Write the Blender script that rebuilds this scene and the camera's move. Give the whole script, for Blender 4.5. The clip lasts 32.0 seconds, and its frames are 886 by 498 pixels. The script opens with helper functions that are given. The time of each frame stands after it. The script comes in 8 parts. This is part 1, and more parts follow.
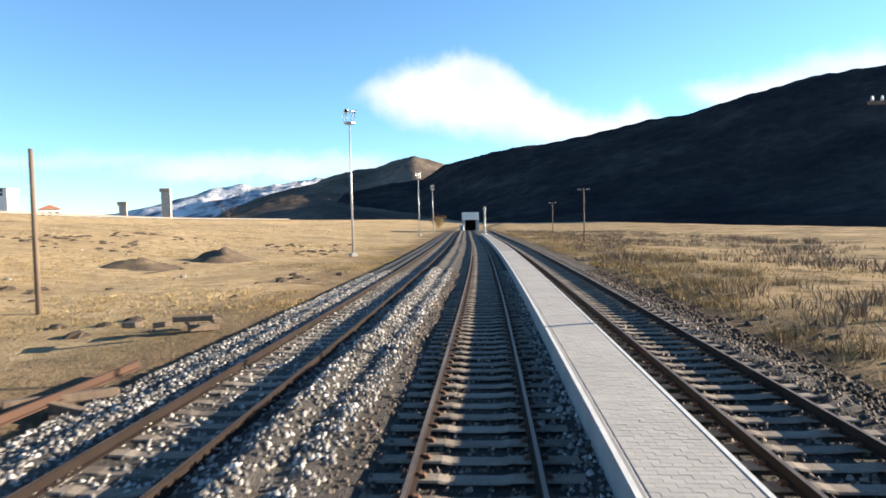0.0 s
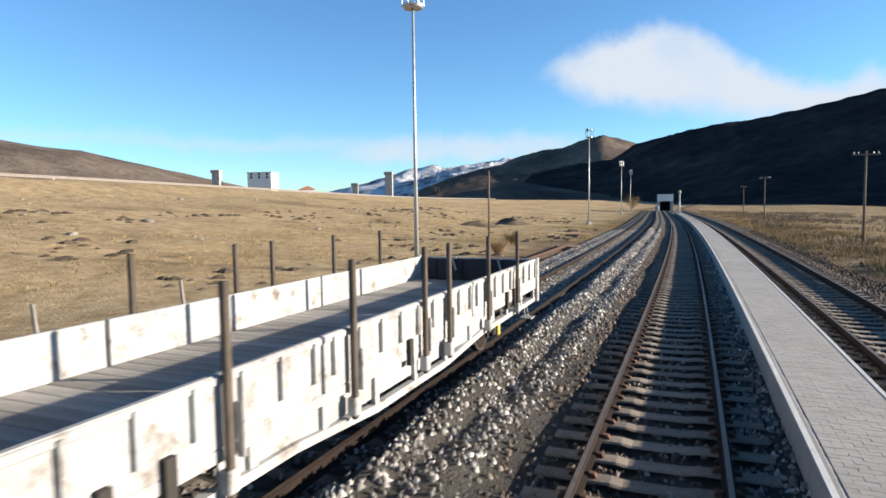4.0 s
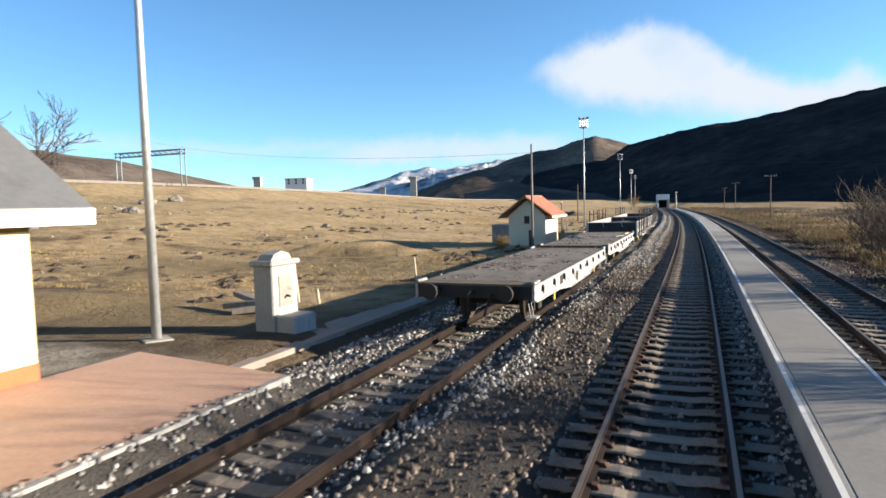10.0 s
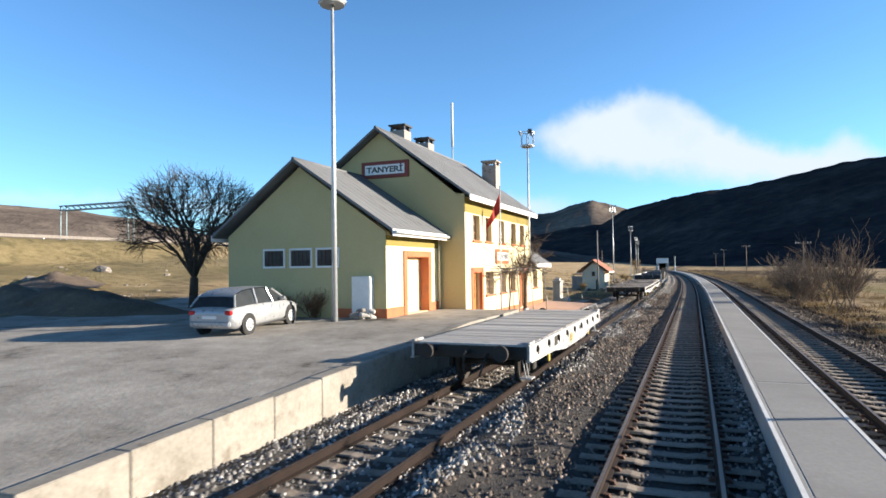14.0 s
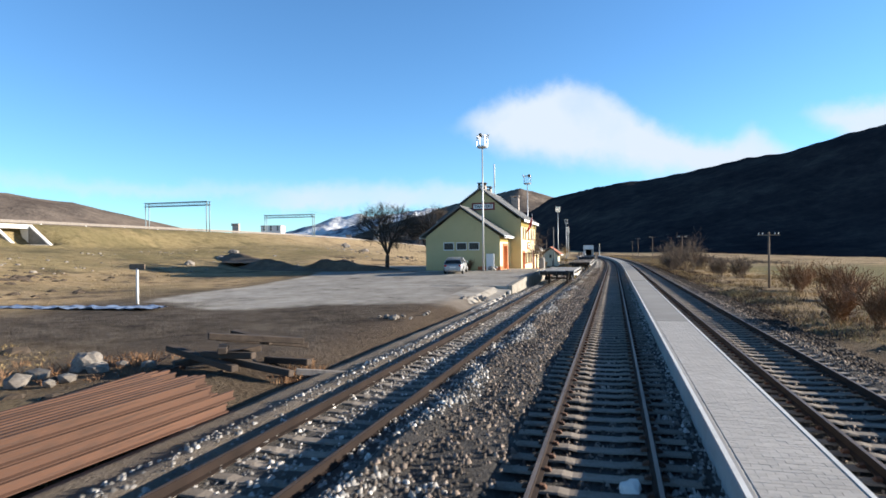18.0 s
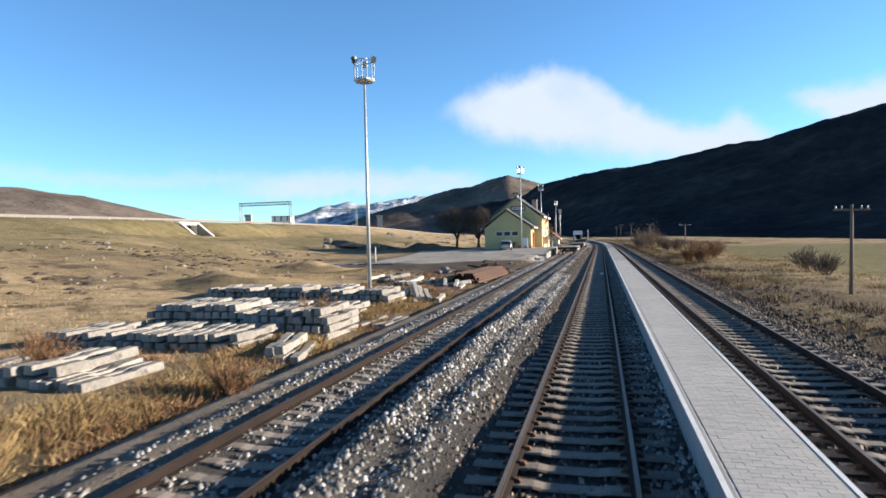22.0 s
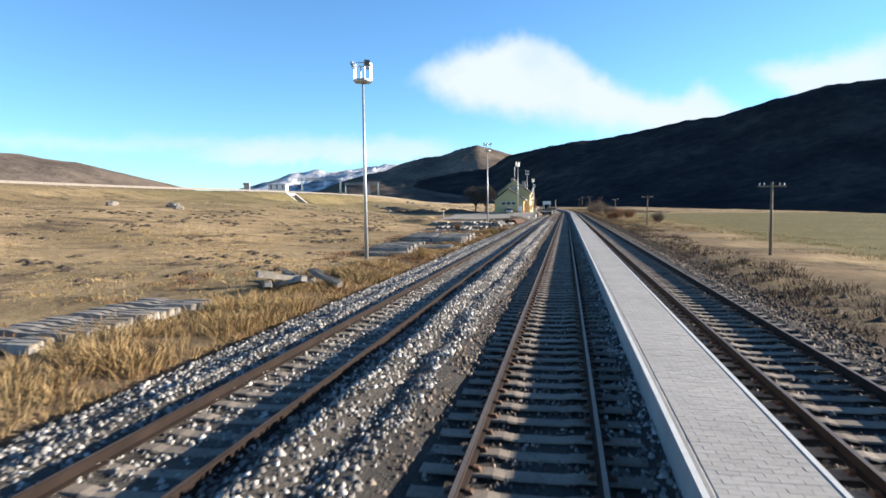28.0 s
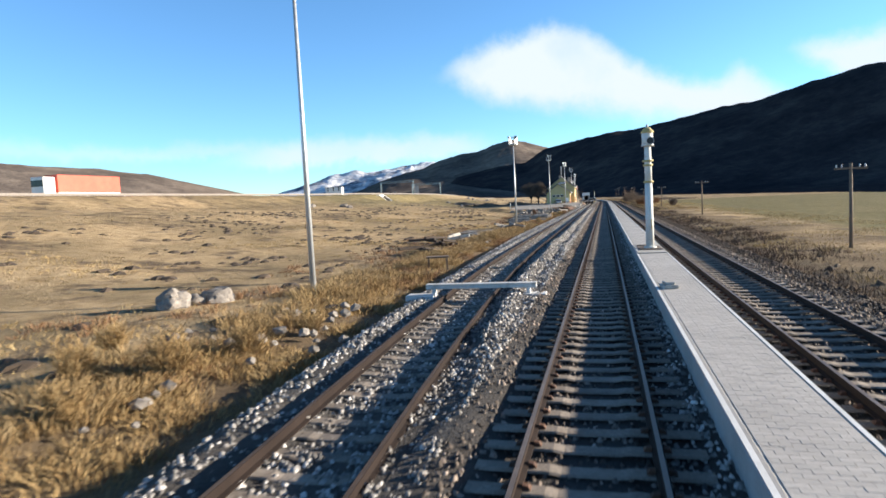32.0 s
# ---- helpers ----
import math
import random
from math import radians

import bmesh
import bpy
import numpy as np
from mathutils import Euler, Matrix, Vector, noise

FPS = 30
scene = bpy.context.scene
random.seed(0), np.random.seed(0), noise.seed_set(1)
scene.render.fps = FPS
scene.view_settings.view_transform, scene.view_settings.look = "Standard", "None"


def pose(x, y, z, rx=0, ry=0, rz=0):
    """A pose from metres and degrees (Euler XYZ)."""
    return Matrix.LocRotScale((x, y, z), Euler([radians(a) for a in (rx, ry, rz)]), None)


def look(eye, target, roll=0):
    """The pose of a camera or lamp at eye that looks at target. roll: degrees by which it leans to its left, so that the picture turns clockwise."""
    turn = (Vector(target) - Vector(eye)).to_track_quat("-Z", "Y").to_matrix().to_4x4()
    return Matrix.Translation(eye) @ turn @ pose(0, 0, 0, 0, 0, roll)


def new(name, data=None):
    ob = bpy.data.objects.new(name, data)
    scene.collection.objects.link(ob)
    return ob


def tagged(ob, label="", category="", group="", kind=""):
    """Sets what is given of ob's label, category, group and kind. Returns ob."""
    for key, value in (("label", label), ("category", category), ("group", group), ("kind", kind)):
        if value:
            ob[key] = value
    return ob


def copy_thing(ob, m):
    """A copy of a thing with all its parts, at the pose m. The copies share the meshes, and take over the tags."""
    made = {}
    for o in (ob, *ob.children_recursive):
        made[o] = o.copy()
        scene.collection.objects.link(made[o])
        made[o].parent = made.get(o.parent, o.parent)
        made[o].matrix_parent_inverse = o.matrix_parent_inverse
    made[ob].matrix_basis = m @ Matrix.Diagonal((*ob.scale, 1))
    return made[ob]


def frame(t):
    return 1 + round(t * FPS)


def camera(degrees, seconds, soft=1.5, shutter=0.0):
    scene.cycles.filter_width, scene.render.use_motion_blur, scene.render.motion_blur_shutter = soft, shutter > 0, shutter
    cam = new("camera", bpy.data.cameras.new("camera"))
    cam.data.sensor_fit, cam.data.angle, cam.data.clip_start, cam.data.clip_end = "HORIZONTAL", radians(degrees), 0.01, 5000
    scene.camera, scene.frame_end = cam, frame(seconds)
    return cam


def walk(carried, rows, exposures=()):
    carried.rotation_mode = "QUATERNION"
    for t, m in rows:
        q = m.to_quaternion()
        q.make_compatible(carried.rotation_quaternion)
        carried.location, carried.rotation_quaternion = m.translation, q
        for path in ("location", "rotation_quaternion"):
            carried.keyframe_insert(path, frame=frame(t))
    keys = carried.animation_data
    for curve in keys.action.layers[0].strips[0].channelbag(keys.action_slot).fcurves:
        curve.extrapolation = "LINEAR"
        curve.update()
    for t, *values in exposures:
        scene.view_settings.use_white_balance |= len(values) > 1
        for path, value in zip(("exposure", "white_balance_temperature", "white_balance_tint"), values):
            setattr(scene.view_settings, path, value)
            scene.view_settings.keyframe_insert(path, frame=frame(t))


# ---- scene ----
# camera and its ride: seconds, x, y, z, yaw, pitch, roll
cam = camera(70.8, 32.0, soft=1.6, shutter=0.15)
RIDE = [
    (0, -0.87, 247.38, 2.90, 6.20, -2.58, 1.31),
    (0.5, -0.59, 243.26, 2.82, 11.79, -2.80, 0.75),
    (1, -0.51, 239.14, 2.86, 12.87, -3.45, -0.74),
    (1.5, -0.33, 235.01, 2.87, 16.52, -5.00, -0.65),
    (2, -0.25, 230.88, 2.88, 11.93, -4.77, 1.04),
    (2.5, -0.20, 226.72, 2.87, 12.97, -4.36, 0.96),
    (3, -0.07, 222.55, 2.85, 18.68, -4.69, -1.45),
    (3.5, 0.01, 218.37, 2.88, 21.35, -4.43, -0.35),
    (5.5, 0.28, 201.51, 2.91, 28.68, -3.94, 0.25),
    (6, 0.29, 197.18, 2.89, 30.71, -3.94, -0.04),
    (6.5, 0.34, 192.83, 2.88, 28.55, -3.42, 0.03),
    (7, 0.35, 188.44, 2.81, 27.59, -3.22, -0.16),
    (7.5, 0.34, 184.05, 2.83, 26.58, -2.91, -0.03),
    (8, 0.36, 179.67, 2.82, 25.06, -3.14, 0.03),
    (8.5, 0.35, 175.29, 2.80, 21.80, -3.78, 0.10),
    (9, 0.39, 170.93, 2.83, 21.10, -4.08, -0.21),
    (9.5, 0.36, 166.59, 2.90, 21.03, -4.08, 0.86),
    (10, 0.36, 162.28, 2.90, 22.17, -3.98, 1.42),
    (10.5, 0.37, 157.96, 2.88, 23.01, -3.95, 1.94),
    (11, 0.39, 153.61, 2.87, 23.75, -3.20, 2.37),
    (11.5, 0.35, 149.24, 2.86, 25.55, -2.19, 2.29),
    (12, 0.43, 144.86, 2.84, 25.14, -1.95, 1.52),
    (12.5, 0.39, 140.44, 2.81, 24.23, -1.70, 2.15),
    (13, 0.38, 135.98, 2.82, 24.19, -1.34, 2.42),
    (13.5, 0.40, 131.45, 2.87, 23.27, 0.91, 1.72),
    (14, 0.47, 126.87, 2.89, 21.90, 1.60, 0.78),
    (14.5, 0.37, 122.25, 2.89, 21.31, 1.53, 0.65),
    (16.5, 0.38, 102.72, 2.86, 17.92, 0.28, 0.19),
    (17, 0.38, 97.92, 2.86, 16.64, 0.06, 0.35),
    (17.5, 0.36, 93.15, 2.86, 16.05, -0.08, 0.68),
    (18, 0.25, 88.37, 2.83, 15.34, 0.21, 0.59),
    (18.5, 0.46, 83.60, 2.87, 14.27, -0.07, 0.52),
    (19, 0.50, 78.74, 2.90, 13.20, -0.55, 0.76),
    (19.5, 0.40, 73.76, 2.84, 14.19, -0.79, 0.69),
    (20, 0.37, 68.69, 2.84, 13.78, -0.94, 0.99),
    (20.5, 0.40, 63.55, 2.85, 15.28, -1.00, 1.38),
    (21, 0.27, 58.33, 2.84, 15.26, -1.20, 1.26),
    (21.5, 0.27, 53.11, 2.80, 14.17, -1.33, 1.18),
    (22, 0.40, 47.93, 2.84, 14.20, -1.01, 1.33),
    (22.5, 0.38, 42.76, 2.87, 14.39, -0.80, 0.69),
    (23, 0.36, 37.59, 2.85, 14.41, -1.38, 0.65),
    (23.5, 0.33, 32.43, 2.86, 14.68, -1.53, 0.60),
    (24, 0.35, 27.27, 2.85, 15.09, -1.90, 0.27),
    (24.5, 0.38, 22.12, 2.87, 15.69, -0.87, -0.02),
    (25, 0.39, 16.96, 2.88, 15.19, -1.04, 0.67),
    (25.5, 0.39, 11.80, 2.89, 13.13, -1.52, 1.03),
    (26, 0.40, 6.61, 2.85, 11.83, -1.78, 1.29),
    (26.5, 0.33, 1.41, 2.84, 13.05, -2.55, 0.34),
    (28.5, 0.36, -19.81, 2.86, 10.78, -4.04, 0.80),
    (29, 0.34, -25.29, 2.86, 11.03, -3.33, 0.76),
    (29.5, 0.37, -30.80, 2.87, 11.50, -1.48, 1.53),
    (30, 0.36, -36.34, 2.88, 10.25, -1.21, 0.85),
    (30.5, 0.32, -41.89, 2.88, 11.67, -1.84, 0.60),
    (31, 0.33, -47.50, 2.82, 12.39, -2.29, 0.56),
    (31.5, 0.31, -53.15, 2.86, 13.82, -2.86, 0.91),
    (32, 0.24, -58.82, 2.87, 14.44, -4.20, 2.97),
]
walk(cam, [(t, pose(x, y, z, 90 + pitch, roll, yaw)) for t, x, y, z, yaw, pitch, roll in RIDE], [(0.0, 1.62, 6650, 10), (2.3, 1.55, 6500, 10), (3.1, 1.25, 6350, 10), (5.6, 1.12, 6200, 10), (7.2, 1.42, 6450, 10), (12.0, 1.2, 6250, 10), (14.0, 1.36, 6150, 10), (18.0, 1.27, 6050, 10), (24.0, 1.27, 6150, 10), (28.6, 1.42, 6150, 10), (30.0, 1.42, 6150, 10), (32.0, 1.42, 6200, 10)])

# ---- sky, sun ----
SUN_AZ, SUN_EL = radians(68.0), radians(13.0)   # clockwise from +y, above the horizon
world = bpy.data.worlds.new("sky")
scene.world = world
world.use_nodes = True
wt = world.node_tree
wt.nodes.clear()


def wnode(kind, **values):
    n = wt.nodes.new(kind)
    for key, v in values.items():
        n.inputs[int(key[1:])].default_value = v
    return n


def wmath(op, a, b=None, c=None):
    n = wt.nodes.new("ShaderNodeMath")
    n.operation = op
    for i, v in enumerate((a, b, c)):
        if v is None:
            continue
        if isinstance(v, (int, float)):
            n.inputs[i].default_value = v
        else:
            wt.links.new(v, n.inputs[i])
    return n.outputs[0]


sky = wnode("ShaderNodeTexSky")
sky.sky_type, sky.sun_disc = "NISHITA", False
sky.sun_elevation, sky.sun_rotation = SUN_EL, SUN_AZ
sky.altitude, sky.air_density, sky.dust_density, sky.ozone_density = 1200.0, 1.0, 0.1, 2.0
coord = wnode("ShaderNodeTexCoord")
split = wnode("ShaderNodeSeparateXYZ")
wt.links.new(coord.outputs["Generated"], split.inputs[0])
AZ = wmath("ARCTAN2", split.outputs[0], split.outputs[1])          # to the right of +y
EL = wmath("ARCSINE", split.outputs[2])
warp = wnode("ShaderNodeTexNoise", _2=9.0, _3=5.0, _4=0.6)
wt.links.new(coord.outputs["Generated"], warp.inputs["Vector"])
wob = wmath("SUBTRACT", warp.outputs[0], 0.5)


def edge(stops):
    """A height in degrees over the azimuths from -20 to 40 degrees."""
    r = wt.nodes.new("ShaderNodeValToRGB")
    while len(r.color_ramp.elements) < len(stops):
        r.color_ramp.elements.new(0.5)
    for e, (az, el) in zip(r.color_ramp.elements, stops):
        e.position, e.color = (az + 20.0) / 60.0, (el / 20.0, el / 20.0, el / 20.0, 1)
    wt.links.new(wmath("DIVIDE", wmath("ADD", wmath("MULTIPLY", AZ, 180.0 / math.pi), 20.0), 60.0), r.inputs[0])
    return wmath("MULTIPLY", r.outputs[0], 20.0)


def fade(v, a, b):
    n = wt.nodes.new("ShaderNodeMapRange")
    n.interpolation_type = "SMOOTHSTEP"
    wt.links.new(v, n.inputs[0])
    n.inputs[1].default_value, n.inputs[2].default_value = a, b
    return n.outputs[0]


fine = wnode("ShaderNodeTexNoise", _2=30.0, _3=6.0, _4=0.62)
wt.links.new(coord.outputs["Generated"], fine.inputs["Vector"])
HEIGHT = wmath("ADD", wmath("MULTIPLY", EL, 180.0 / math.pi), wmath("ADD", wmath("MULTIPLY", wob, 2.6), wmath("MULTIPLY", wmath("SUBTRACT", fine.outputs[0], 0.5), 1.6)))


def cloud(top, low, soft_top, soft_low, strength):
    """A bank of cloud between two outlines, each a list of azimuth and height in degrees."""
    under, over = wmath("SUBTRACT", edge(top), HEIGHT), wmath("SUBTRACT", HEIGHT, edge(low))
    return wmath("MULTIPLY", wmath("MULTIPLY", fade(under, 0.0, soft_top), fade(over, 0.0, soft_low)), strength)


masks = [cloud([(-16.5, 10.7), (-14.6, 11.5), (-11.6, 13.6), (-8.0, 15.0), (-4.0, 15.7), (-1.0, 14.7), (1.8, 12.9), (4.6, 11.5), (6.9, 10.4), (9.5, 9.9), (11.2, 10.6), (12.8, 9.3), (14.8, 7.8), (16.5, 5.0)],
               [(-16.5, 10.9), (-14.2, 10.0), (-10.6, 8.4), (-6.0, 7.3), (-1.6, 6.4), (3.2, 5.4), (7.7, 4.5), (16.5, 3.5)], 2.1, 2.8, 1.0),
         cloud([(13.4, 10.2), (14.8, 11.3), (17.8, 11.8), (20.2, 12.0), (28.0, 13.0), (38.0, 11.5), (39.9, 9.0)],
               [(13.4, 10.6), (14.8, 9.6), (16.7, 8.2), (20.0, 6.0), (39.9, 5.0)], 2.0, 1.8, 0.95),
         cloud([(-19.9, 6.6), (-12.0, 6.0), (-8.0, 5.6), (-2.0, 4.6), (4.0, 3.0)], [(-19.9, 4.4), (-8.0, 4.0), (4.0, 3.4)], 1.6, 1.2, 0.5)]
far_w = wmath("MULTIPLY", fade(wmath("MULTIPLY", AZ, 180.0 / math.pi), -36.0, -27.0), wmath("MULTIPLY", fade(wmath("MULTIPLY", AZ, 180.0 / math.pi), -8.0, -14.0), 0.8))
masks.append(wmath("MULTIPLY", far_w, wmath("MULTIPLY", fade(HEIGHT, 3.5, 4.5), fade(HEIGHT, 6.8, 5.0))))
total = masks[0]
for m in masks[1:]:
    total = wmath("MAXIMUM", total, m)
wisp = wnode("ShaderNodeTexNoise")
wisp.inputs["Scale"].default_value, wisp.inputs["Detail"].default_value = 9.0, 5.0
total = wmath("MULTIPLY", total, wmath("MINIMUM", wmath("ADD", wmath("MULTIPLY", wisp.outputs["Fac"], 1.1), 0.38), 1.0))
white = wnode("ShaderNodeRGB")
white.outputs[0].default_value = (3.75, 4.05, 4.4, 1)
blend = wt.nodes.new("ShaderNodeMix")
blend.data_type = "RGBA"
wt.links.new(total, blend.inputs[0])
tint = wt.nodes.new("ShaderNodeMix")
tint.data_type, tint.blend_type = "RGBA", "MULTIPLY"
tint.inputs[0].default_value = 1.0
tint.inputs[7].default_value = (0.70, 0.97, 1.16, 1)               # deep clear winter blue
deep = wt.nodes.new("ShaderNodeMix")
deep.data_type, deep.blend_type = "RGBA", "MULTIPLY"
deep.inputs[0].default_value = 1.0
wt.links.new(sky.outputs[0], deep.inputs[6])
zenith_dim = wmath("SUBTRACT", 1.0, wmath("MULTIPLY", fade(wmath("MULTIPLY", EL, 180.0 / math.pi), 20.0, 52.0), 0.78))   # sky overhead, mostly unseen, dimmed to cut the fill light
wt.links.new(zenith_dim, deep.inputs[7])
wt.links.new(deep.outputs[2], tint.inputs[6])
wt.links.new(tint.outputs[2], blend.inputs[6])
wt.links.new(white.outputs[0], blend.inputs[7])
back = wnode("ShaderNodeBackground")
back.inputs[1].default_value = 0.09
wt.links.new(blend.outputs[2], back.inputs[0])
wout = wnode("ShaderNodeOutputWorld")
wt.links.new(back.outputs[0], wout.inputs[0])

sun_data = bpy.data.lights.new("sun", "SUN")
sun_data.energy, sun_data.angle, sun_data.color = 5.0, radians(0.6), (1.0, 0.855, 0.67)
sun = new("sun", sun_data)
to_sun = Vector((math.sin(SUN_AZ) * math.cos(SUN_EL), math.cos(SUN_AZ) * math.cos(SUN_EL), math.sin(SUN_EL)))
sun.matrix_world = look(to_sun * 50, (0, 0, 0))

# ---- materials ----
def tree_of(name):
    m = bpy.data.materials.new(name)
    m.use_nodes = True
    nt = m.node_tree
    nt.nodes.clear()
    out = nt.nodes.new("ShaderNodeOutputMaterial")
    bsdf = nt.nodes.new("ShaderNodeBsdfPrincipled")
    nt.links.new(bsdf.outputs[0], out.inputs[0])
    return m, nt, bsdf


def noise_out(nt, vec, scale, detail=4.0, rough=0.6, stretch=None):
    if stretch:
        mp = nt.nodes.new("ShaderNodeMapping")
        mp.inputs["Scale"].default_value = stretch
        nt.links.new(vec, mp.inputs[0])
        vec = mp.outputs[0]
    n = nt.nodes.new("ShaderNodeTexNoise")
    n.inputs["Scale"].default_value, n.inputs["Detail"].default_value, n.inputs["Roughness"].default_value = scale, detail, rough
    nt.links.new(vec, n.inputs["Vector"])
    return n.outputs[0]


def ramp_out(nt, fac, stops):
    r = nt.nodes.new("ShaderNodeValToRGB")
    while len(r.color_ramp.elements) < len(stops):
        r.color_ramp.elements.new(0.5)
    for e, (p, c) in zip(r.color_ramp.elements, stops):
        e.position, e.color = p, (*c, 1)
    nt.links.new(fac, r.inputs[0])
    return r.outputs[0]


def mix_out(nt, fac, a, b, mode="MIX"):
    n = nt.nodes.new("ShaderNodeMix")
    n.data_type, n.blend_type = "RGBA", mode
    for i, v in ((0, fac), (6, a), (7, b)):
        if isinstance(v, (int, float)):
            n.inputs[i].default_value = v
        elif isinstance(v, tuple):
            n.inputs[i].default_value = (*v, 1)
        else:
            nt.links.new(v, n.inputs[i])
    return n.outputs[2]


def math_out(nt, op, a, b):
    n = nt.nodes.new("ShaderNodeMath")
    n.operation = op
    for i, v in enumerate((a, b)):
        if isinstance(v, (int, float)):
            n.inputs[i].default_value = v
        else:
            nt.links.new(v, n.inputs[i])
    return n.outputs[0]


def bump_in(nt, bsdf, height, strength, dist=0.02):
    b = nt.nodes.new("ShaderNodeBump")
    b.inputs["Strength"].default_value, b.inputs["Distance"].default_value = strength, dist
    nt.links.new(height, b.inputs["Height"])
    nt.links.new(b.outputs[0], bsdf.inputs["Normal"])


def surf(name, dark, light, stain=None, coarse=0.8, fine=14.0, rough=0.85, metal=0.0, bump=0.3, vary=0.0, island=0.0, stretch=None, stain_at=0.55, dist=0.01):
    """A surface with grain at two scales, stains, and a spread of tone from piece to piece."""
    m, nt, bsdf = tree_of(name)
    co = nt.nodes.new("ShaderNodeTexCoord")
    vec = co.outputs["Object"]
    big, small = noise_out(nt, vec, coarse, 5.0, 0.6, stretch), noise_out(nt, vec, fine, 4.0, 0.65, stretch)
    tone = math_out(nt, "ADD", math_out(nt, "MULTIPLY", big, 0.55), math_out(nt, "MULTIPLY", small, 0.45))
    col = ramp_out(nt, tone, [(0.32, dark), (0.66, light)])
    if stain:
        spots = noise_out(nt, vec, coarse * 2.3, 6.0, 0.7, stretch)
        fac = ramp_out(nt, spots, [(stain_at, (0, 0, 0)), (stain_at + 0.16, (1, 1, 1))])
        col = mix_out(nt, fac, col, stain)
    if vary or island:
        src = nt.nodes.new("ShaderNodeNewGeometry").outputs["Random Per Island"] if island else nt.nodes.new("ShaderNodeObjectInfo").outputs["Random"]
        amount = vary or island
        stops = [(0.0, (0.28,) * 3), (0.62, (0.75,) * 3), (0.85, (1.2,) * 3), (1.0, (1.7,) * 3)] if island > 0.55 else [(0.0, (1 - amount,) * 3), (1.0, (1 + amount * 0.6,) * 3)]
        v = ramp_out(nt, src, stops)
        col = mix_out(nt, 1.0, col, v, "MULTIPLY")
    nt.links.new(col, bsdf.inputs["Base Color"])
    nt.links.new(ramp_out(nt, small, [(0.3, (max(rough - 0.12, 0.03),) * 3), (0.7, (min(rough + 0.1, 1.0),) * 3)]), bsdf.inputs["Roughness"])
    bsdf.inputs["Metallic"].default_value = metal
    if bump:
        bump_in(nt, bsdf, small, bump, dist)
    return m


M_STONE_DARK = surf("rusty_dark_ballast_stone", (0.075, 0.055, 0.042), (0.36, 0.295, 0.245), coarse=2.0, fine=30, rough=0.95, island=0.6)
M_STONE = surf("ballast_stone", (0.17, 0.158, 0.145), (0.69, 0.655, 0.61), coarse=2.0, fine=30, rough=0.9, island=0.58)
# Bed near black, so shade between the stones sits in its colour.
M_BED = surf("ballast_bed", (0.017, 0.015, 0.013), (0.075, 0.067, 0.06), stain=(0.035, 0.026, 0.019), coarse=0.6, fine=22, rough=0.95, bump=1.0, dist=0.05)
M_RAIL = surf("rail_steel", (0.011, 0.0075, 0.006), (0.038, 0.025, 0.019), coarse=1.5, fine=20, rough=0.8, metal=0.1)
M_HEAD = surf("polished_rail_head", (0.10, 0.075, 0.058), (0.23, 0.185, 0.155), coarse=0.5, fine=8, rough=0.55, metal=0.25, bump=0.05)
M_SLEEPER = surf("sleeper_concrete", (0.12, 0.097, 0.077), (0.36, 0.31, 0.255), stain=(0.20, 0.15, 0.11), coarse=1.4, fine=25, rough=0.9, vary=0.22)
M_SLEEPER_ALL = surf("sleeper_concrete_far", (0.12, 0.097, 0.077), (0.36, 0.31, 0.255), stain=(0.20, 0.15, 0.11), coarse=1.4, fine=25, rough=0.9, island=0.22)
M_CLIP = surf("rusty_clip", (0.045, 0.024, 0.016), (0.15, 0.075, 0.045), coarse=3, fine=40, rough=0.85, metal=0.2, island=0.3)
M_KERB = surf("kerb_concrete", (0.26, 0.255, 0.24), (0.42, 0.41, 0.395), stain=(0.32, 0.30, 0.28), coarse=0.9, fine=18, rough=0.9)
M_LINE = surf("white_edge_paint", (0.62, 0.62, 0.60), (0.85, 0.85, 0.83), stain=(0.45, 0.44, 0.42), coarse=1.2, fine=15, rough=0.75, bump=0.1, stain_at=0.62)
M_PAVER = surf("paver", (0.40, 0.38, 0.355), (0.54, 0.515, 0.48), coarse=0.5, fine=30, rough=0.9, vary=0.09)
M_PAVER_ALL = surf("paver_field", (0.40, 0.38, 0.355), (0.54, 0.515, 0.48), coarse=0.5, fine=30, rough=0.9, island=0.09)
M_SCREED = surf("platform_screed", (0.22, 0.213, 0.20), (0.34, 0.33, 0.315), stain=(0.25, 0.24, 0.225), coarse=0.35, fine=12, rough=0.92)
M_CONC = surf("old_concrete", (0.30, 0.285, 0.26), (0.52, 0.50, 0.465), stain=(0.22, 0.20, 0.18), coarse=0.5, fine=12, rough=0.92, bump=0.5)
M_GALV = surf("galvanised_steel", (0.45, 0.47, 0.48), (0.66, 0.68, 0.69), coarse=0.7, fine=9, rough=0.5, metal=0.55, bump=0.05)
M_WOOD = surf("weathered_pole_wood", (0.10, 0.07, 0.05), (0.24, 0.18, 0.13), coarse=1.0, fine=12, rough=0.9, stretch=(6, 6, 0.5), bump=0.5)
M_GREYWOOD = surf("grey_weathered_timber", (0.16, 0.14, 0.12), (0.34, 0.31, 0.28), coarse=1.0, fine=10, rough=0.9, stretch=(8, 8, 0.6), bump=0.4)
M_BLACK = surf("black_iron", (0.015, 0.015, 0.016), (0.05, 0.05, 0.052), coarse=2, fine=20, rough=0.6)
M_GLASS = surf("dark_window_glass", (0.02, 0.025, 0.03), (0.05, 0.055, 0.06), coarse=0.5, fine=3, rough=0.12, bump=0.0)
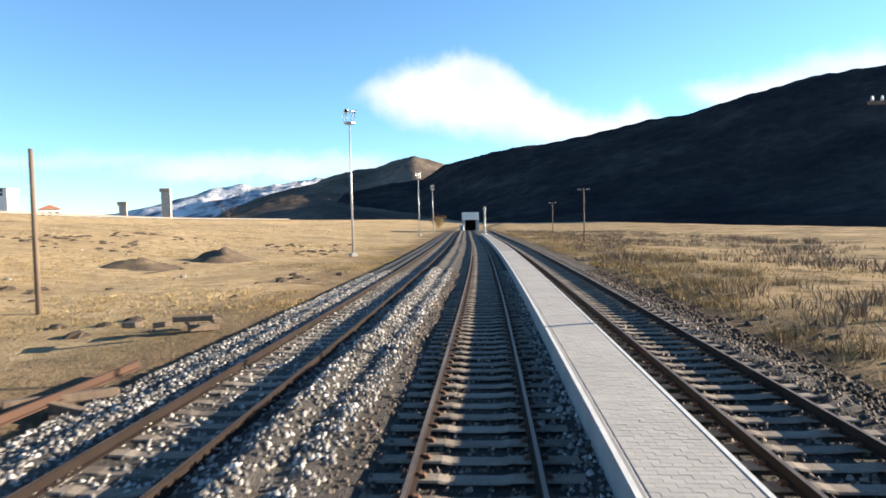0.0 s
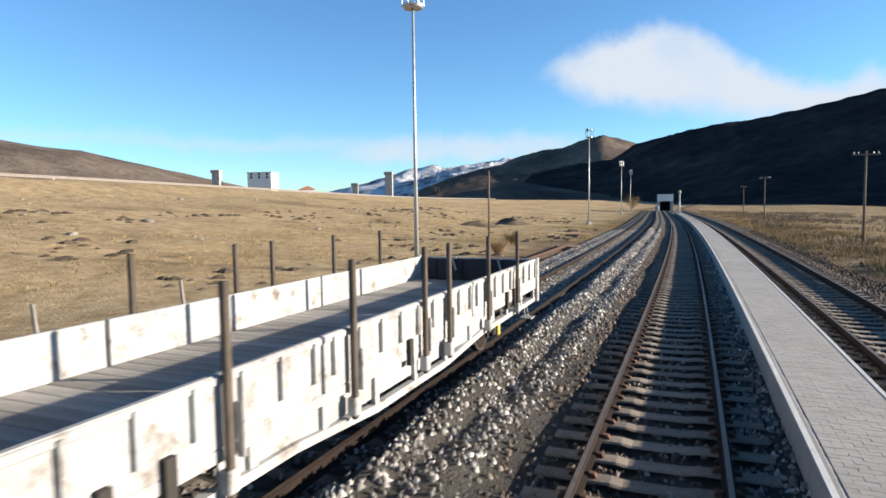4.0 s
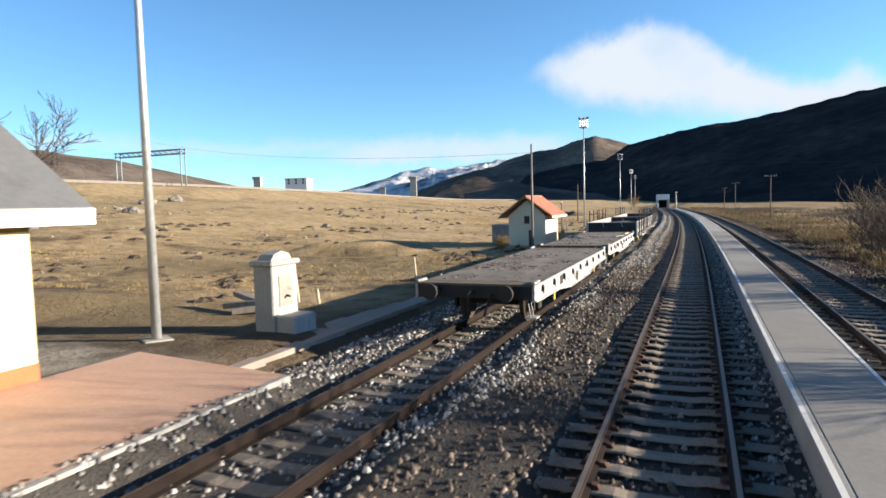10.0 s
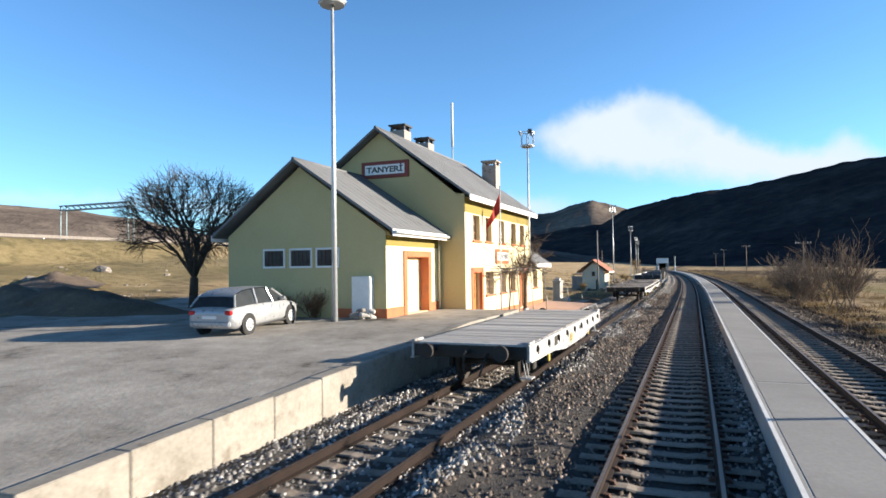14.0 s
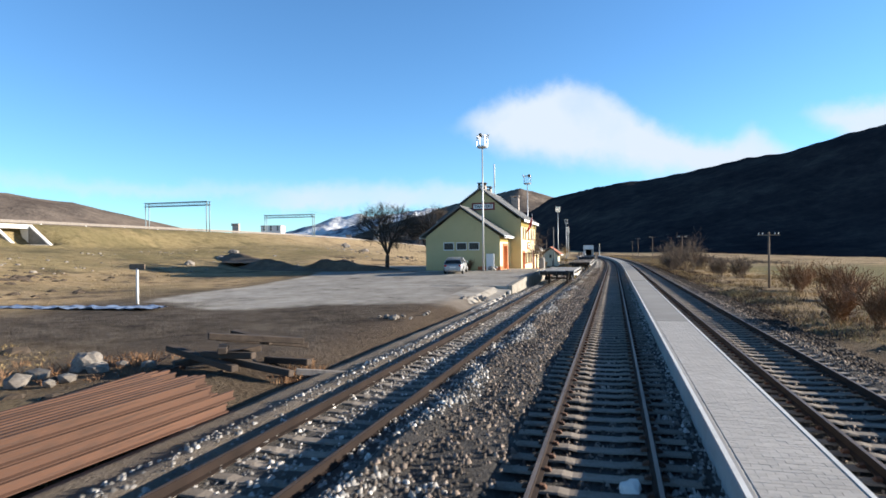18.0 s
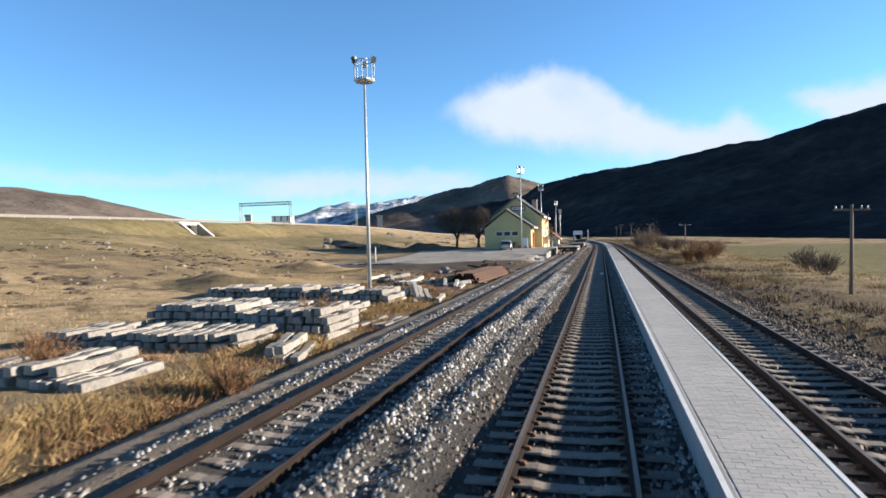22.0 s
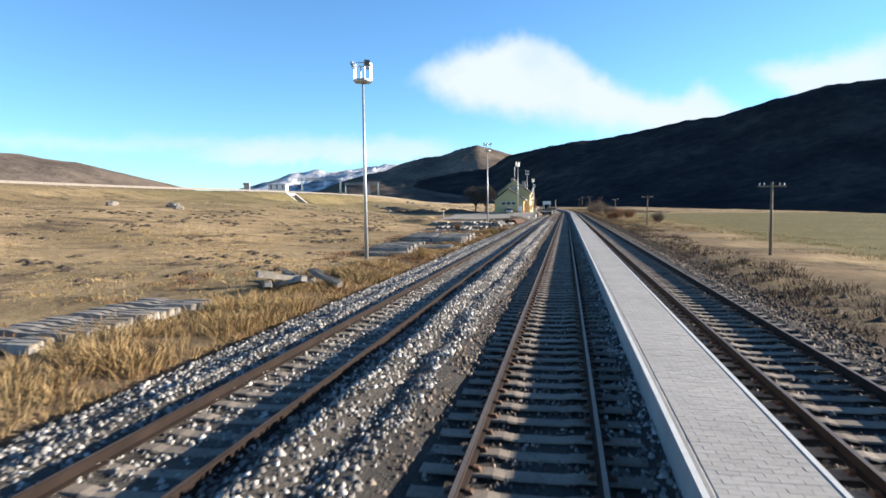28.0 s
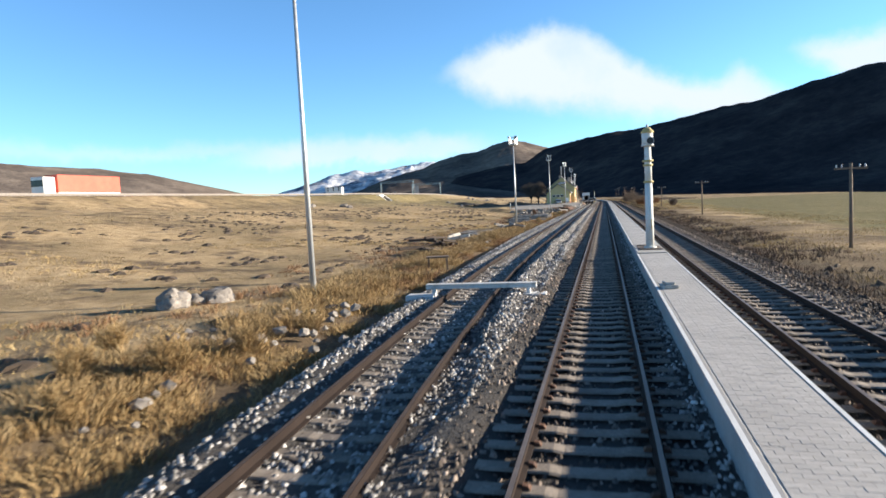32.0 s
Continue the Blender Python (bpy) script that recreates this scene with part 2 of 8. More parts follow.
M_GLASS.node_tree.nodes["Principled BSDF"].inputs["Specular IOR Level"].default_value = 0.25      # keeps the sky's reflection in the panes weak

# ---- plan ----
CURVE, BEND, BEND_END = 0.000240, 180.1, 330.0      # the line bends away to the left past y = BEND
SIDE, OTHER = -4.33, 4.33                            # centre lines of the siding and of the second track
LOW, HIGH = -78.0, 440.0                             # the stretch of line that is built
BED = -0.215                                         # top of the ballast under the rail heads


def bend(y):
    if y <= BEND:
        return 0.0
    e = min(y, BEND_END) - BEND
    return -CURVE * e * e - 2 * CURVE * (BEND_END - BEND) * max(y - BEND_END, 0.0)


def along(y):
    """Direction of the line at y, as a turn about z in degrees."""
    return math.degrees(math.atan2(-(bend(y + 0.5) - bend(y - 0.5)), 1.0))


def siding(y):
    """Centre of the siding: it closes on the main line at its near end."""
    e = max(-22.0 - y, 0.0)
    return SIDE + 0.00125 * min(e, 40.0) ** 2 + 0.1 * max(e - 40.0, 0.0)


def smooth(a, b, v):
    v = min(max((v - a) / (b - a), 0.0), 1.0)
    return v * v * (3 - 2 * v)


def road_height(y):
    return 6.9 + 0.4 * smooth(80, 160, y) - 2.4 * smooth(220, 430, y)


def dock_height(y):
    """The yard and the loading dock climb gently towards the goods annex."""
    return float(np.interp(y, [108.0, 131.6, 147.0], [-0.12, 0.36, 0.95]))


def ground_height(x, y):
    u = x - bend(min(y, 500.0))
    bumps = 0.16 * noise.noise((x * 0.11, y * 0.11, 3.0)) + 0.06 * noise.noise((x * 0.5, y * 0.5, 7.0))
    far = 1.6 * noise.noise((x * 0.012, y * 0.012, 1.0))
    if u < 0:
        away = -u
        z = -0.47 + 0.27 * smooth(6.6, 9, away)
        cut = smooth(112, 136, y) * (1 - smooth(176, 200, y))
        z += (road_height(y) + 0.15) * ((0.70 - 0.17 * cut) * smooth(13, 74, away) + (0.30 + 0.17 * cut) * smooth(62 + 8 * cut, 79, away))
        yard = smooth(100, 118, y) * (1 - smooth(168, 182, y)) * (1 - smooth(30, 60, away)) * smooth(6.9, 7.9, away)
        z = z * (1 - yard) + yard * (dock_height(y) - 0.03 - 0.12 * smooth(106, 115, y) * (1 - smooth(131.0, 133.0, y)) * (1 - smooth(7.0, 9.0, away)) - 0.8 * smooth(153, 155, y) * (1 - smooth(17.0, 18.5, away)))
        z += bumps * smooth(7, 12, away) * (1 - yard * 0.9) + far * smooth(25, 60, away) * (1 - smooth(62, 74, away)) * 0.6
        z -= 2.7 * (1 - smooth(2.7, 4.3, abs(y - 153.1))) * smooth(72.6, 74.0, away) * (1 - smooth(77.8, 78.6, away))
        z -= 6.0 * smooth(95, 400, away)
        return z
    z = -0.46 + 0.1 * smooth(7.0, 9.0, u) - 0.7 * smooth(11, 30, u)
    z -= 14.0 * smooth(98, 170, u) * (1 - smooth(1200, 2000, u))
    return z + bumps * smooth(7, 10, u) + far * 0.3 * smooth(30, 80, u)


def mesh_from(name, verts, faces, material=None):
    me = bpy.data.meshes.new(name)
    me.from_pydata([tuple(v) for v in verts], [], [tuple(f) for f in faces])
    if material:
        me.materials.append(material)
    me.update()
    return me


def spaced(lo, hi, near_lo, near_hi, step, grow):
    """Grid lines: even between near_lo and near_hi, ever wider outside."""
    vals = list(np.arange(near_lo, near_hi + step / 2, step))
    s, v = step, near_hi
    while v < hi:
        s *= grow
        v = min(v + s, hi)
        vals.append(v)
    s, v = step, near_lo
    while v > lo:
        s *= grow
        v = max(v - s, lo)
        vals.insert(0, v)
    return vals


M_GROUND, nt, bsdf = tree_of("dry_grass_ground")
vec = nt.nodes.new("ShaderNodeTexCoord").outputs["Object"]
n1, n2, n3 = noise_out(nt, vec, 0.07, 5, 0.6), noise_out(nt, vec, 0.9, 6, 0.7), noise_out(nt, vec, 9.0, 5, 0.7)
straw = ramp_out(nt, n2, [(0.28, (0.19, 0.125, 0.062)), (0.42, (0.40, 0.29, 0.16)), (0.66, (0.56, 0.42, 0.25))])
olive = ramp_out(nt, n3, [(0.3, (0.12, 0.092, 0.05)), (0.7, (0.27, 0.213, 0.122))])
mixed = mix_out(nt, ramp_out(nt, n1, [(0.42, (0, 0, 0)), (0.6, (0.75, 0.75, 0.75))]), straw, olive)
bare = ramp_out(nt, n3, [(0.3, (0.055, 0.04, 0.03)), (0.7, (0.16, 0.12, 0.085))])
patch = noise_out(nt, vec, 0.22, 6, 0.72)
mixed = mix_out(nt, ramp_out(nt, patch, [(0.52, (0, 0, 0)), (0.63, (0.9, 0.9, 0.9))]), mixed, bare)
yard_att = nt.nodes.new("ShaderNodeAttribute")
yard_att.attribute_name = "yard"
dirt = ramp_out(nt, math_out(nt, "ADD", math_out(nt, "MULTIPLY", n2, 0.5), math_out(nt, "MULTIPLY", noise_out(nt, vec, 0.25, 6, 0.7), 0.5)),
                [(0.36, (0.036, 0.027, 0.021)), (0.62, (0.145, 0.119, 0.092))])
mixed = mix_out(nt, yard_att.outputs["Fac"], mixed, dirt)
apron_att = nt.nodes.new("ShaderNodeAttribute")
apron_att.attribute_name = "apron"
slab = ramp_out(nt, math_out(nt, "ADD", math_out(nt, "MULTIPLY", n2, 0.4), math_out(nt, "MULTIPLY", noise_out(nt, vec, 0.3, 7, 0.75), 0.6)),
                [(0.36, (0.085, 0.075, 0.062)), (0.43, (0.29, 0.268, 0.235)), (0.66, (0.50, 0.468, 0.42))])
worn = math_out(nt, "ADD", apron_att.outputs["Fac"], math_out(nt, "MULTIPLY", math_out(nt, "SUBTRACT", noise_out(nt, vec, 0.6, 7, 0.75), 0.5), 0.7))
mixed = mix_out(nt, ramp_out(nt, worn, [(0.35, (0, 0, 0)), (0.68, (1, 1, 1))]), mixed, slab)
pale_att = nt.nodes.new("ShaderNodeAttribute")
pale_att.attribute_name = "bleached"
mixed = mix_out(nt, pale_att.outputs["Fac"], mixed, ramp_out(nt, n2, [(0.28, (0.27, 0.195, 0.11)), (0.45, (0.46, 0.345, 0.20)), (0.66, (0.63, 0.49, 0.30))]))
green_att = nt.nodes.new("ShaderNodeAttribute")
green_att.attribute_name = "meadow"
meadow = ramp_out(nt, n2, [(0.3, (0.12, 0.112, 0.05)), (0.7, (0.23, 0.20, 0.095))])
mixed = mix_out(nt, green_att.outputs["Fac"], mixed, meadow)
soil_att = nt.nodes.new("ShaderNodeAttribute")
soil_att.attribute_name = "soil"
mixed = mix_out(nt, soil_att.outputs["Fac"], mixed, bare)
nt.links.new(mixed, bsdf.inputs["Base Color"])
bsdf.inputs["Roughness"].default_value = 1.0
bsdf.inputs["Specular IOR Level"].default_value = 0.1
bump_in(nt, bsdf, math_out(nt, "MULTIPLY", math_out(nt, "ADD", n3, math_out(nt, "MULTIPLY", n2, 2.0)), math_out(nt, "SUBTRACT", 1.0, math_out(nt, "MULTIPLY", apron_att.outputs["Fac"], 0.9))), 0.8, 0.15)


def build_ground():
    xs, ys = spaced(-4500, 4500, -96, 60, 1.0, 1.18), spaced(-4500, 4500, -120, 400, 1.6, 1.18)
    verts, yard, meadow_v, soil, apron, pale = [], [], [], [], [], []
    for y in ys:
        c = bend(min(y, 500.0))
        for x in xs:
            u = x - c
            verts.append((x, y, ground_height(x, y)))
            w = 0.5 * noise.noise((x * 0.15, y * 0.15, 5.0))
            yard.append(smooth(92, 106, y + 14 * w) * (1 - smooth(168, 182, y + 8 * w)) * (1 - smooth(24, 36, -u + 12 * w)) * smooth(5.5, 7.5, -u))
            apron.append(smooth(114, 123, y + 10 * w) * (1 - smooth(166, 176, y)) * (1 - smooth(25, 29, -u + 5 * w - 0.3 * max(y - 140, 0))) * smooth(6.4, 7.0, -u))
            pale.append(0.75 * smooth(186, 215, y + 10 * w) * smooth(-0.25, 0.15, w + 0.1) * smooth(9, 13, -u))
            meadow_v.append(smooth(17, 21, u + 3 * w) * (1 - smooth(215, 260, y)) * 0.9 + 0.62 * smooth(36, 58, -u + 24 * w) * (1 - smooth(84, 92, -u)) * smooth(50, 95, y) * (1 - smooth(185, 230, y)))
            soil.append((1 - smooth(7.4, 9.0, u + 3 * w)) * smooth(4.0, 6.0, u) * 0.95 + (0.55 - 0.35 * smooth(120, 160, y)) * smooth(8.0, 9.5, u + 3 * w) * (1 - smooth(12.0, 18.0, u + 14 * w)) if u > 0 else max((1 - smooth(8.0, 10.5, -u + 4 * w)) * smooth(4.0, 6.0, -u) * 0.7, 0.9 * smooth(-0.12, 0.16, w + 0.04) * smooth(70, 78, y) * (1 - smooth(100, 112, y)) * smooth(7.2, 8.6, -u) * (1 - smooth(15, 21, -u)), 0.75 * smooth(-30, -26, y) * (1 - smooth(-4, 0, y)) * smooth(9.6, 10.4, -u) * (1 - smooth(11.8, 13.0, -u))))
    nx = len(xs)
    faces = [(j * nx + i, j * nx + i + 1, (j + 1) * nx + i + 1, (j + 1) * nx + i) for j in range(len(ys) - 1) for i in range(nx - 1)]
    me = mesh_from("ground", verts, faces, M_GROUND)
    for name, vals in (("yard", yard), ("meadow", meadow_v), ("soil", soil), ("apron", apron), ("bleached", pale)):
        me.attributes.new(name, "FLOAT", "POINT").data.foreach_set("value", vals)
    me.polygons.foreach_set("use_smooth", [True] * len(faces))
    tagged(new("ground", me), "dry straw-coloured grassland with bare earth patches", "ground", kind="structure")


build_ground()


# ---- hills ----
def hill(name, label, table, rise, material, centre=(0.0, 150.0), step=1.0, rough=0.05, rows=26, seed=0.0, out=1.25):
    """Hills round a centre: a table of azimuth, ridge elevation in degrees and ridge distance; they climb from rise times that distance."""
    az = np.arange(table[0][0], table[-1][0] + 0.01, step)
    el = np.interp(az, [r[0] for r in table], [r[1] for r in table])
    ds = np.interp(az, [r[0] for r in table], [r[2] for r in table])
    verts, faces = [], []
    for i, a in enumerate(az):
        top = math.tan(radians(el[i])) * ds[i]
        for k in range(rows + 6):
            f = k / rows
            if f <= 1:
                d = ds[i] * (rise + (1 - rise) * f)
                h = top * (0.15 * f + 0.85 * smooth(0, 1, f))
            else:
                d = ds[i] * (1 + (out - 1) * (f - 1) * rows / 6)
                h = top * (1 - 0.5 * (f - 1) * rows / 6)
            x, y = centre[0] + d * math.sin(radians(a)), centre[1] + d * math.cos(radians(a))
            n = noise.fractal((x * 0.0022, y * 0.0022, seed), 1.0, 2.0, 6) * rough * top * min(f * 2.5, 1.0) * (0.45 if 0.9 < f < 1.1 else 1.0)
            n += noise.noise((x * 0.035, y * 0.035, seed)) * top * 0.022 * min(f * 2, 1.0)
            verts.append((x, y, max(h + n, 0.0) - 4.0 if k else -40.0))
    w = rows + 6
    faces = [(i * w + k, (i + 1) * w + k, (i + 1) * w + k + 1, i * w + k + 1) for i in range(len(az) - 1) for k in range(w - 1)]
    me = mesh_from(name, verts, faces, material)
    me.polygons.foreach_set("use_smooth", [True] * len(faces))
    return tagged(new(name, me), label, "hill", kind="structure")


def far_surf(name, stops, scale, fine, relief=4.0):
    m, nt, bsdf = tree_of(name)
    vec = nt.nodes.new("ShaderNodeTexCoord").outputs["Object"]
    a, b = noise_out(nt, vec, scale, 8, 0.65), noise_out(nt, vec, fine, 4, 0.7)
    t = math_out(nt, "ADD", math_out(nt, "MULTIPLY", a, 0.65), math_out(nt, "MULTIPLY", b, 0.35))
    nt.links.new(ramp_out(nt, t, stops), bsdf.inputs["Base Color"])
    bsdf.inputs["Roughness"].default_value = 1.0
    bsdf.inputs["Specular IOR Level"].default_value = 0.0
    bump_in(nt, bsdf, t, 0.8, relief)
    return m


# Dark bluish tones put the hillside's shade and haze into its colour.
M_HILL = far_surf("wooded_hillside_shade_haze", [(0.34, (0.020, 0.021, 0.027)), (0.5, (0.042, 0.040, 0.044)), (0.66, (0.085, 0.077, 0.072))], 0.009, 0.05, 10.0)
M_BROWN = far_surf("brown_scrub_hill", [(0.36, (0.085, 0.07, 0.063)), (0.50, (0.15, 0.125, 0.108)), (0.64, (0.25, 0.208, 0.172))], 0.006, 0.04, 9.0)
M_SNOW = far_surf("snowy_mountain", [(0.40, (0.13, 0.15, 0.20)), (0.47, (0.55, 0.58, 0.64)), (0.55, (0.86, 0.88, 0.91))], 0.0035, 0.018, 60.0)
# Left end of the ridge traces the edge of shade below the brown hill.
DARK_RIDGE = [(-17, 1.0, 2000), (-15.2, 2.8, 1960), (-11, 3.6, 1920), (-8, 3.9, 1880), (-6.7, 4.7, 1861), (-5.9, 5.2, 1830), (-4, 5.7, 1740), (-2, 6.15, 1610), (0.5, 6.6, 1530), (2.9, 6.85, 1463), (5.2, 7.25, 1435), (7.5, 7.6, 1410), (10.2, 8.15, 1380), (11.9, 8.45, 1357),
              (14, 8.6, 1340), (15.9, 8.85, 1330), (17.8, 9.4, 1330), (19.8, 9.85, 1330), (22, 10.2, 1315), (24.5, 10.5, 1303), (28.4, 10.7, 1277), (34, 10.6, 1264), (42, 9.4, 1264), (52, 7.6, 1303), (75, 6.0, 1396), (120, 5.0, 1596)]
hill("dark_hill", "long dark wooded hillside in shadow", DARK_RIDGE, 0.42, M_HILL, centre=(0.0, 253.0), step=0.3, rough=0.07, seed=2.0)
hill("brown_hill", "brown scrub-covered hill with a rounded top", [(-27, 0.6, 2600), (-25.3, 1.4, 2650), (-24.9, 1.6, 2700), (-22.3, 2.6, 2750), (-19.8, 3.3, 2800), (-17.8, 3.7, 2850), (-16.7, 4.2, 2850), (-14.2, 4.85, 2900), (-12.1, 5.1, 2900), (-10.6, 5.7, 2900), (-8.8, 6.05, 2900), (-7, 5.6, 2900), (-5, 5.0, 2900), (-2, 4.4, 2900)], 0.5, M_BROWN, centre=(0.0, 253.0), step=0.3, rough=0.07, seed=5.0)
hill("foothill", "low brown foothill below the mountains", [(-30, 0.4, 1200), (-24, 1.3, 1200), (-20, 2.2, 1250), (-17, 2.5, 1250), (-14.5, 2.0, 1300), (-12, 1.6, 1300), (-7, 1.4, 1350), (0, 1.0, 1400)], 0.55, M_BROWN, centre=(0.0, 253.0), step=0.3, rough=0.25, seed=6.0)
hill("snow_mountain", "distant snow-covered mountain range", [(-40, 0.4, 4000), (-33, 1.3, 4000), (-29.5, 2.1, 4000), (-25.5, 2.9, 4000), (-22.4, 3.3, 4000), (-20.3, 3.6, 4000), (-17.2, 4.0, 4000), (-13, 4.1, 4000), (-9, 3.8, 4000)], 0.6, M_SNOW, step=0.3, rough=0.3, seed=9.0, out=1.04)
hill("left_hill", "low brown hill behind the road", [(-115, 5.4, 700), (-90, 6.2, 720), (-66, 6.0, 750), (-57, 5.5, 780), (-52, 4.9, 800), (-47.5, 3.9, 830), (-42.6, 2.8, 870), (-36, 1.2, 950)], 0.45, M_BROWN, centre=(0.0, 200.0), seed=12.0)

# ---- parts and small shapes ----
def part(name, bm, material, parent=None, label=""):
    """Links a bmesh as one mesh object, under a thing or a part."""
    me = bpy.data.meshes.new(name)
    bm.to_mesh(me)
    bm.free()
    for m in material if isinstance(material, (list, tuple)) else [material]:
        me.materials.append(m)
    ob = new(name, me)
    ob.parent = parent
    if label:
        ob["label"] = label
    return ob


def share(name, me, parent, m):
    """Another object on the same mesh, as a piece of parent."""
    ob = new(name, me)
    ob.parent = parent
    ob.matrix_basis = m
    return ob


def thing(name, label, category, m=None, group="", kind=""):
    e = new(name)
    e.empty_display_size = 0.3
    if m is not None:
        e.matrix_basis = m
    return tagged(e, label, category, group, kind)


def box(bm, x0, x1, y0, y1, z0, z1, bevel=0.0, m=None):
    vs = [bm.verts.new((x, y, z)) for z in (z0, z1) for y in (y0, y1) for x in (x0, x1)]
    fs = [bm.faces.new([vs[i] for i in f]) for f in ((0, 2, 3, 1), (4, 5, 7, 6), (0, 1, 5, 4), (1, 3, 7, 5), (3, 2, 6, 7), (2, 0, 4, 6))]
    if bevel:
        bmesh.ops.bevel(bm, geom=list({e for f in fs for e in f.edges}), offset=bevel, segments=1, affect="EDGES")
    if m is not None:
        bmesh.ops.transform(bm, matrix=m, verts=[v for v in bm.verts if v in set(vs)] if not bevel else bm.verts)
    return bm


def boxed(*args, **kw):
    return box(bmesh.new(), *args, **kw)


def tube(bm, a, b, r0, r1=None, sides=8, caps=True):
    """A round bar from a to b, its radius going from r0 to r1."""
    a, b = Vector(a), Vector(b)
    r1 = r0 if r1 is None else r1
    q = (b - a).to_track_quat("Z", "Y")
    rings = []
    for p, r in ((a, r0), (b, r1)):
        rings.append([bm.verts.new(p + q @ Vector((r * math.cos(k * math.tau / sides), r * math.sin(k * math.tau / sides), 0))) for k in range(sides)])
    for k in range(sides):
        f = bm.faces.new((rings[0][k], rings[0][(k + 1) % sides], rings[1][(k + 1) % sides], rings[1][k]))
        f.smooth = sides > 6
    if caps:
        bm.faces.new(rings[0][::-1])
        bm.faces.new(rings[1])
    return bm


def tubed(*args, **kw):
    return tube(bmesh.new(), *args, **kw)


def prism(bm, outline, y0, y1):
    """An outline in x and z drawn out along y."""
    a, b = [[bm.verts.new((x, y, z)) for x, z in outline] for y in (y0, y1)]
    n = len(outline)
    for k in range(n):
        bm.faces.new((a[k], a[(k + 1) % n], b[(k + 1) % n], b[k]))
    bm.faces.new(a[::-1])
    bm.faces.new(b)
    bmesh.ops.recalc_face_normals(bm, faces=bm.faces)
    return bm


def sweep(bm, section, ys, centre, closed=True, mats=None):
    """A section in x and z carried along the line."""
    rings = []
    for y in ys:
        c, turn = centre(y), radians(along(y))
        rings.append([bm.verts.new((c + x * math.cos(turn), y + x * math.sin(turn), z)) for x, z in section])
    n = len(section)
    for r, s in zip(rings, rings[1:]):
        for k in range(n if closed else n - 1):
            f = bm.faces.new((r[k], s[k], s[(k + 1) % n], r[(k + 1) % n]))
            if mats:
                f.material_index = mats[k]
    if closed:
        bm.faces.new(rings[0])
        bm.faces.new(rings[-1][::-1])
    return bm


LINE_YS = [float(v) for v in np.arange(LOW, HIGH + 0.1, 6.0)]
LINES = (("main", lambda y: bend(y), LOW, HIGH), ("siding", lambda y: siding(y) + bend(y), LOW, 420.0), ("second", lambda y: OTHER + bend(y), LOW, 420.0))


# ---- ballast ----
def bed_height(u, y):
    """Top of the ballast at u metres right of the main line."""
    side = siding(y)
    shoulder = 1.15 - 0.75 * smooth(0.0, 40.0, -y)
    near = min(abs(u), abs(u - side), abs(u - OTHER))
    z = BED - 0.03 + 0.075 * (1 - smooth(1.5, 2.2, abs(u - side))) - 0.04 * (1 - smooth(0.6, 0.8, abs(u - side)))
    if near > 0.98:
        z += 0.10 * smooth(0.98, 1.55, near) * (1.0 if side < u < 0 else 0.75)
    if u < side - 1.5:
        z -= 0.06 * smooth(0.0, 0.5, side - 1.5 - u) + 0.6 * smooth(shoulder, shoulder + 0.45, side - 1.5 - u)
    if u > OTHER + 1.4:
        z -= 0.1 * smooth(0.0, 0.9, u - OTHER - 1.4) + 0.5 * smooth(1.2, 1.9, u - OTHER - 1.4)
    if u < side - 1.1:
        z += 0.3 * smooth(0.0, 0.4, side - 1.1 - u) * smooth(151, 154, y) * (1 - smooth(169, 173, y))
    if side + 1.2 < u < -1.2:
        z += 0.09 * noise.noise((u * 1.1, y * 0.5, 2.0))
        c = side * 0.5 - 0.2 + 0.22 * noise.noise((0.0, y * 0.13, 6.0))
        heap = 1 - 0.75 * smooth(70, 110, y) * (1 - smooth(205, 225, y))
        z += heap * (0.15 * math.exp(-((u - c + 0.45) / 0.3) ** 2) + 0.13 * math.exp(-((u - c - 0.4) / 0.28) ** 2)) * smooth(-55, -35, y)
    return z + 0.035 * noise.noise((u * 1.3, y * 1.3, 4.0))


M_DARKSOIL = surf("dark_shoulder_soil", (0.012, 0.009, 0.007), (0.05, 0.036, 0.026), stain=(0.085, 0.062, 0.042), coarse=0.5, fine=9, rough=1.0, bump=1.0, dist=0.08)


# Much darker than the siding's stones, to carry the shade in their gaps.
M_BEDPALE = surf("pale_ballast_bed", (0.028, 0.025, 0.022), (0.12, 0.108, 0.096), stain=(0.06, 0.047, 0.036), coarse=0.6, fine=22, rough=0.95, bump=1.0, dist=0.05)


M_BEDBROWN = surf("brown_gravel_shoulder", (0.085, 0.067, 0.05), (0.25, 0.205, 0.155), stain=(0.17, 0.125, 0.075), coarse=0.7, fine=20, rough=0.98, bump=1.0, dist=0.05)


def bed_kind(u, y):
    """Dark soil on the far shoulder, pale stone under the siding, dark stone elsewhere."""
    if u > 6.3:
        return 1
    if u < -5.4 and 38 < y < 128:
        return 3
    return 2 if u < -1.9 and not (u > -2.9 and 96 < y < 192) else 0


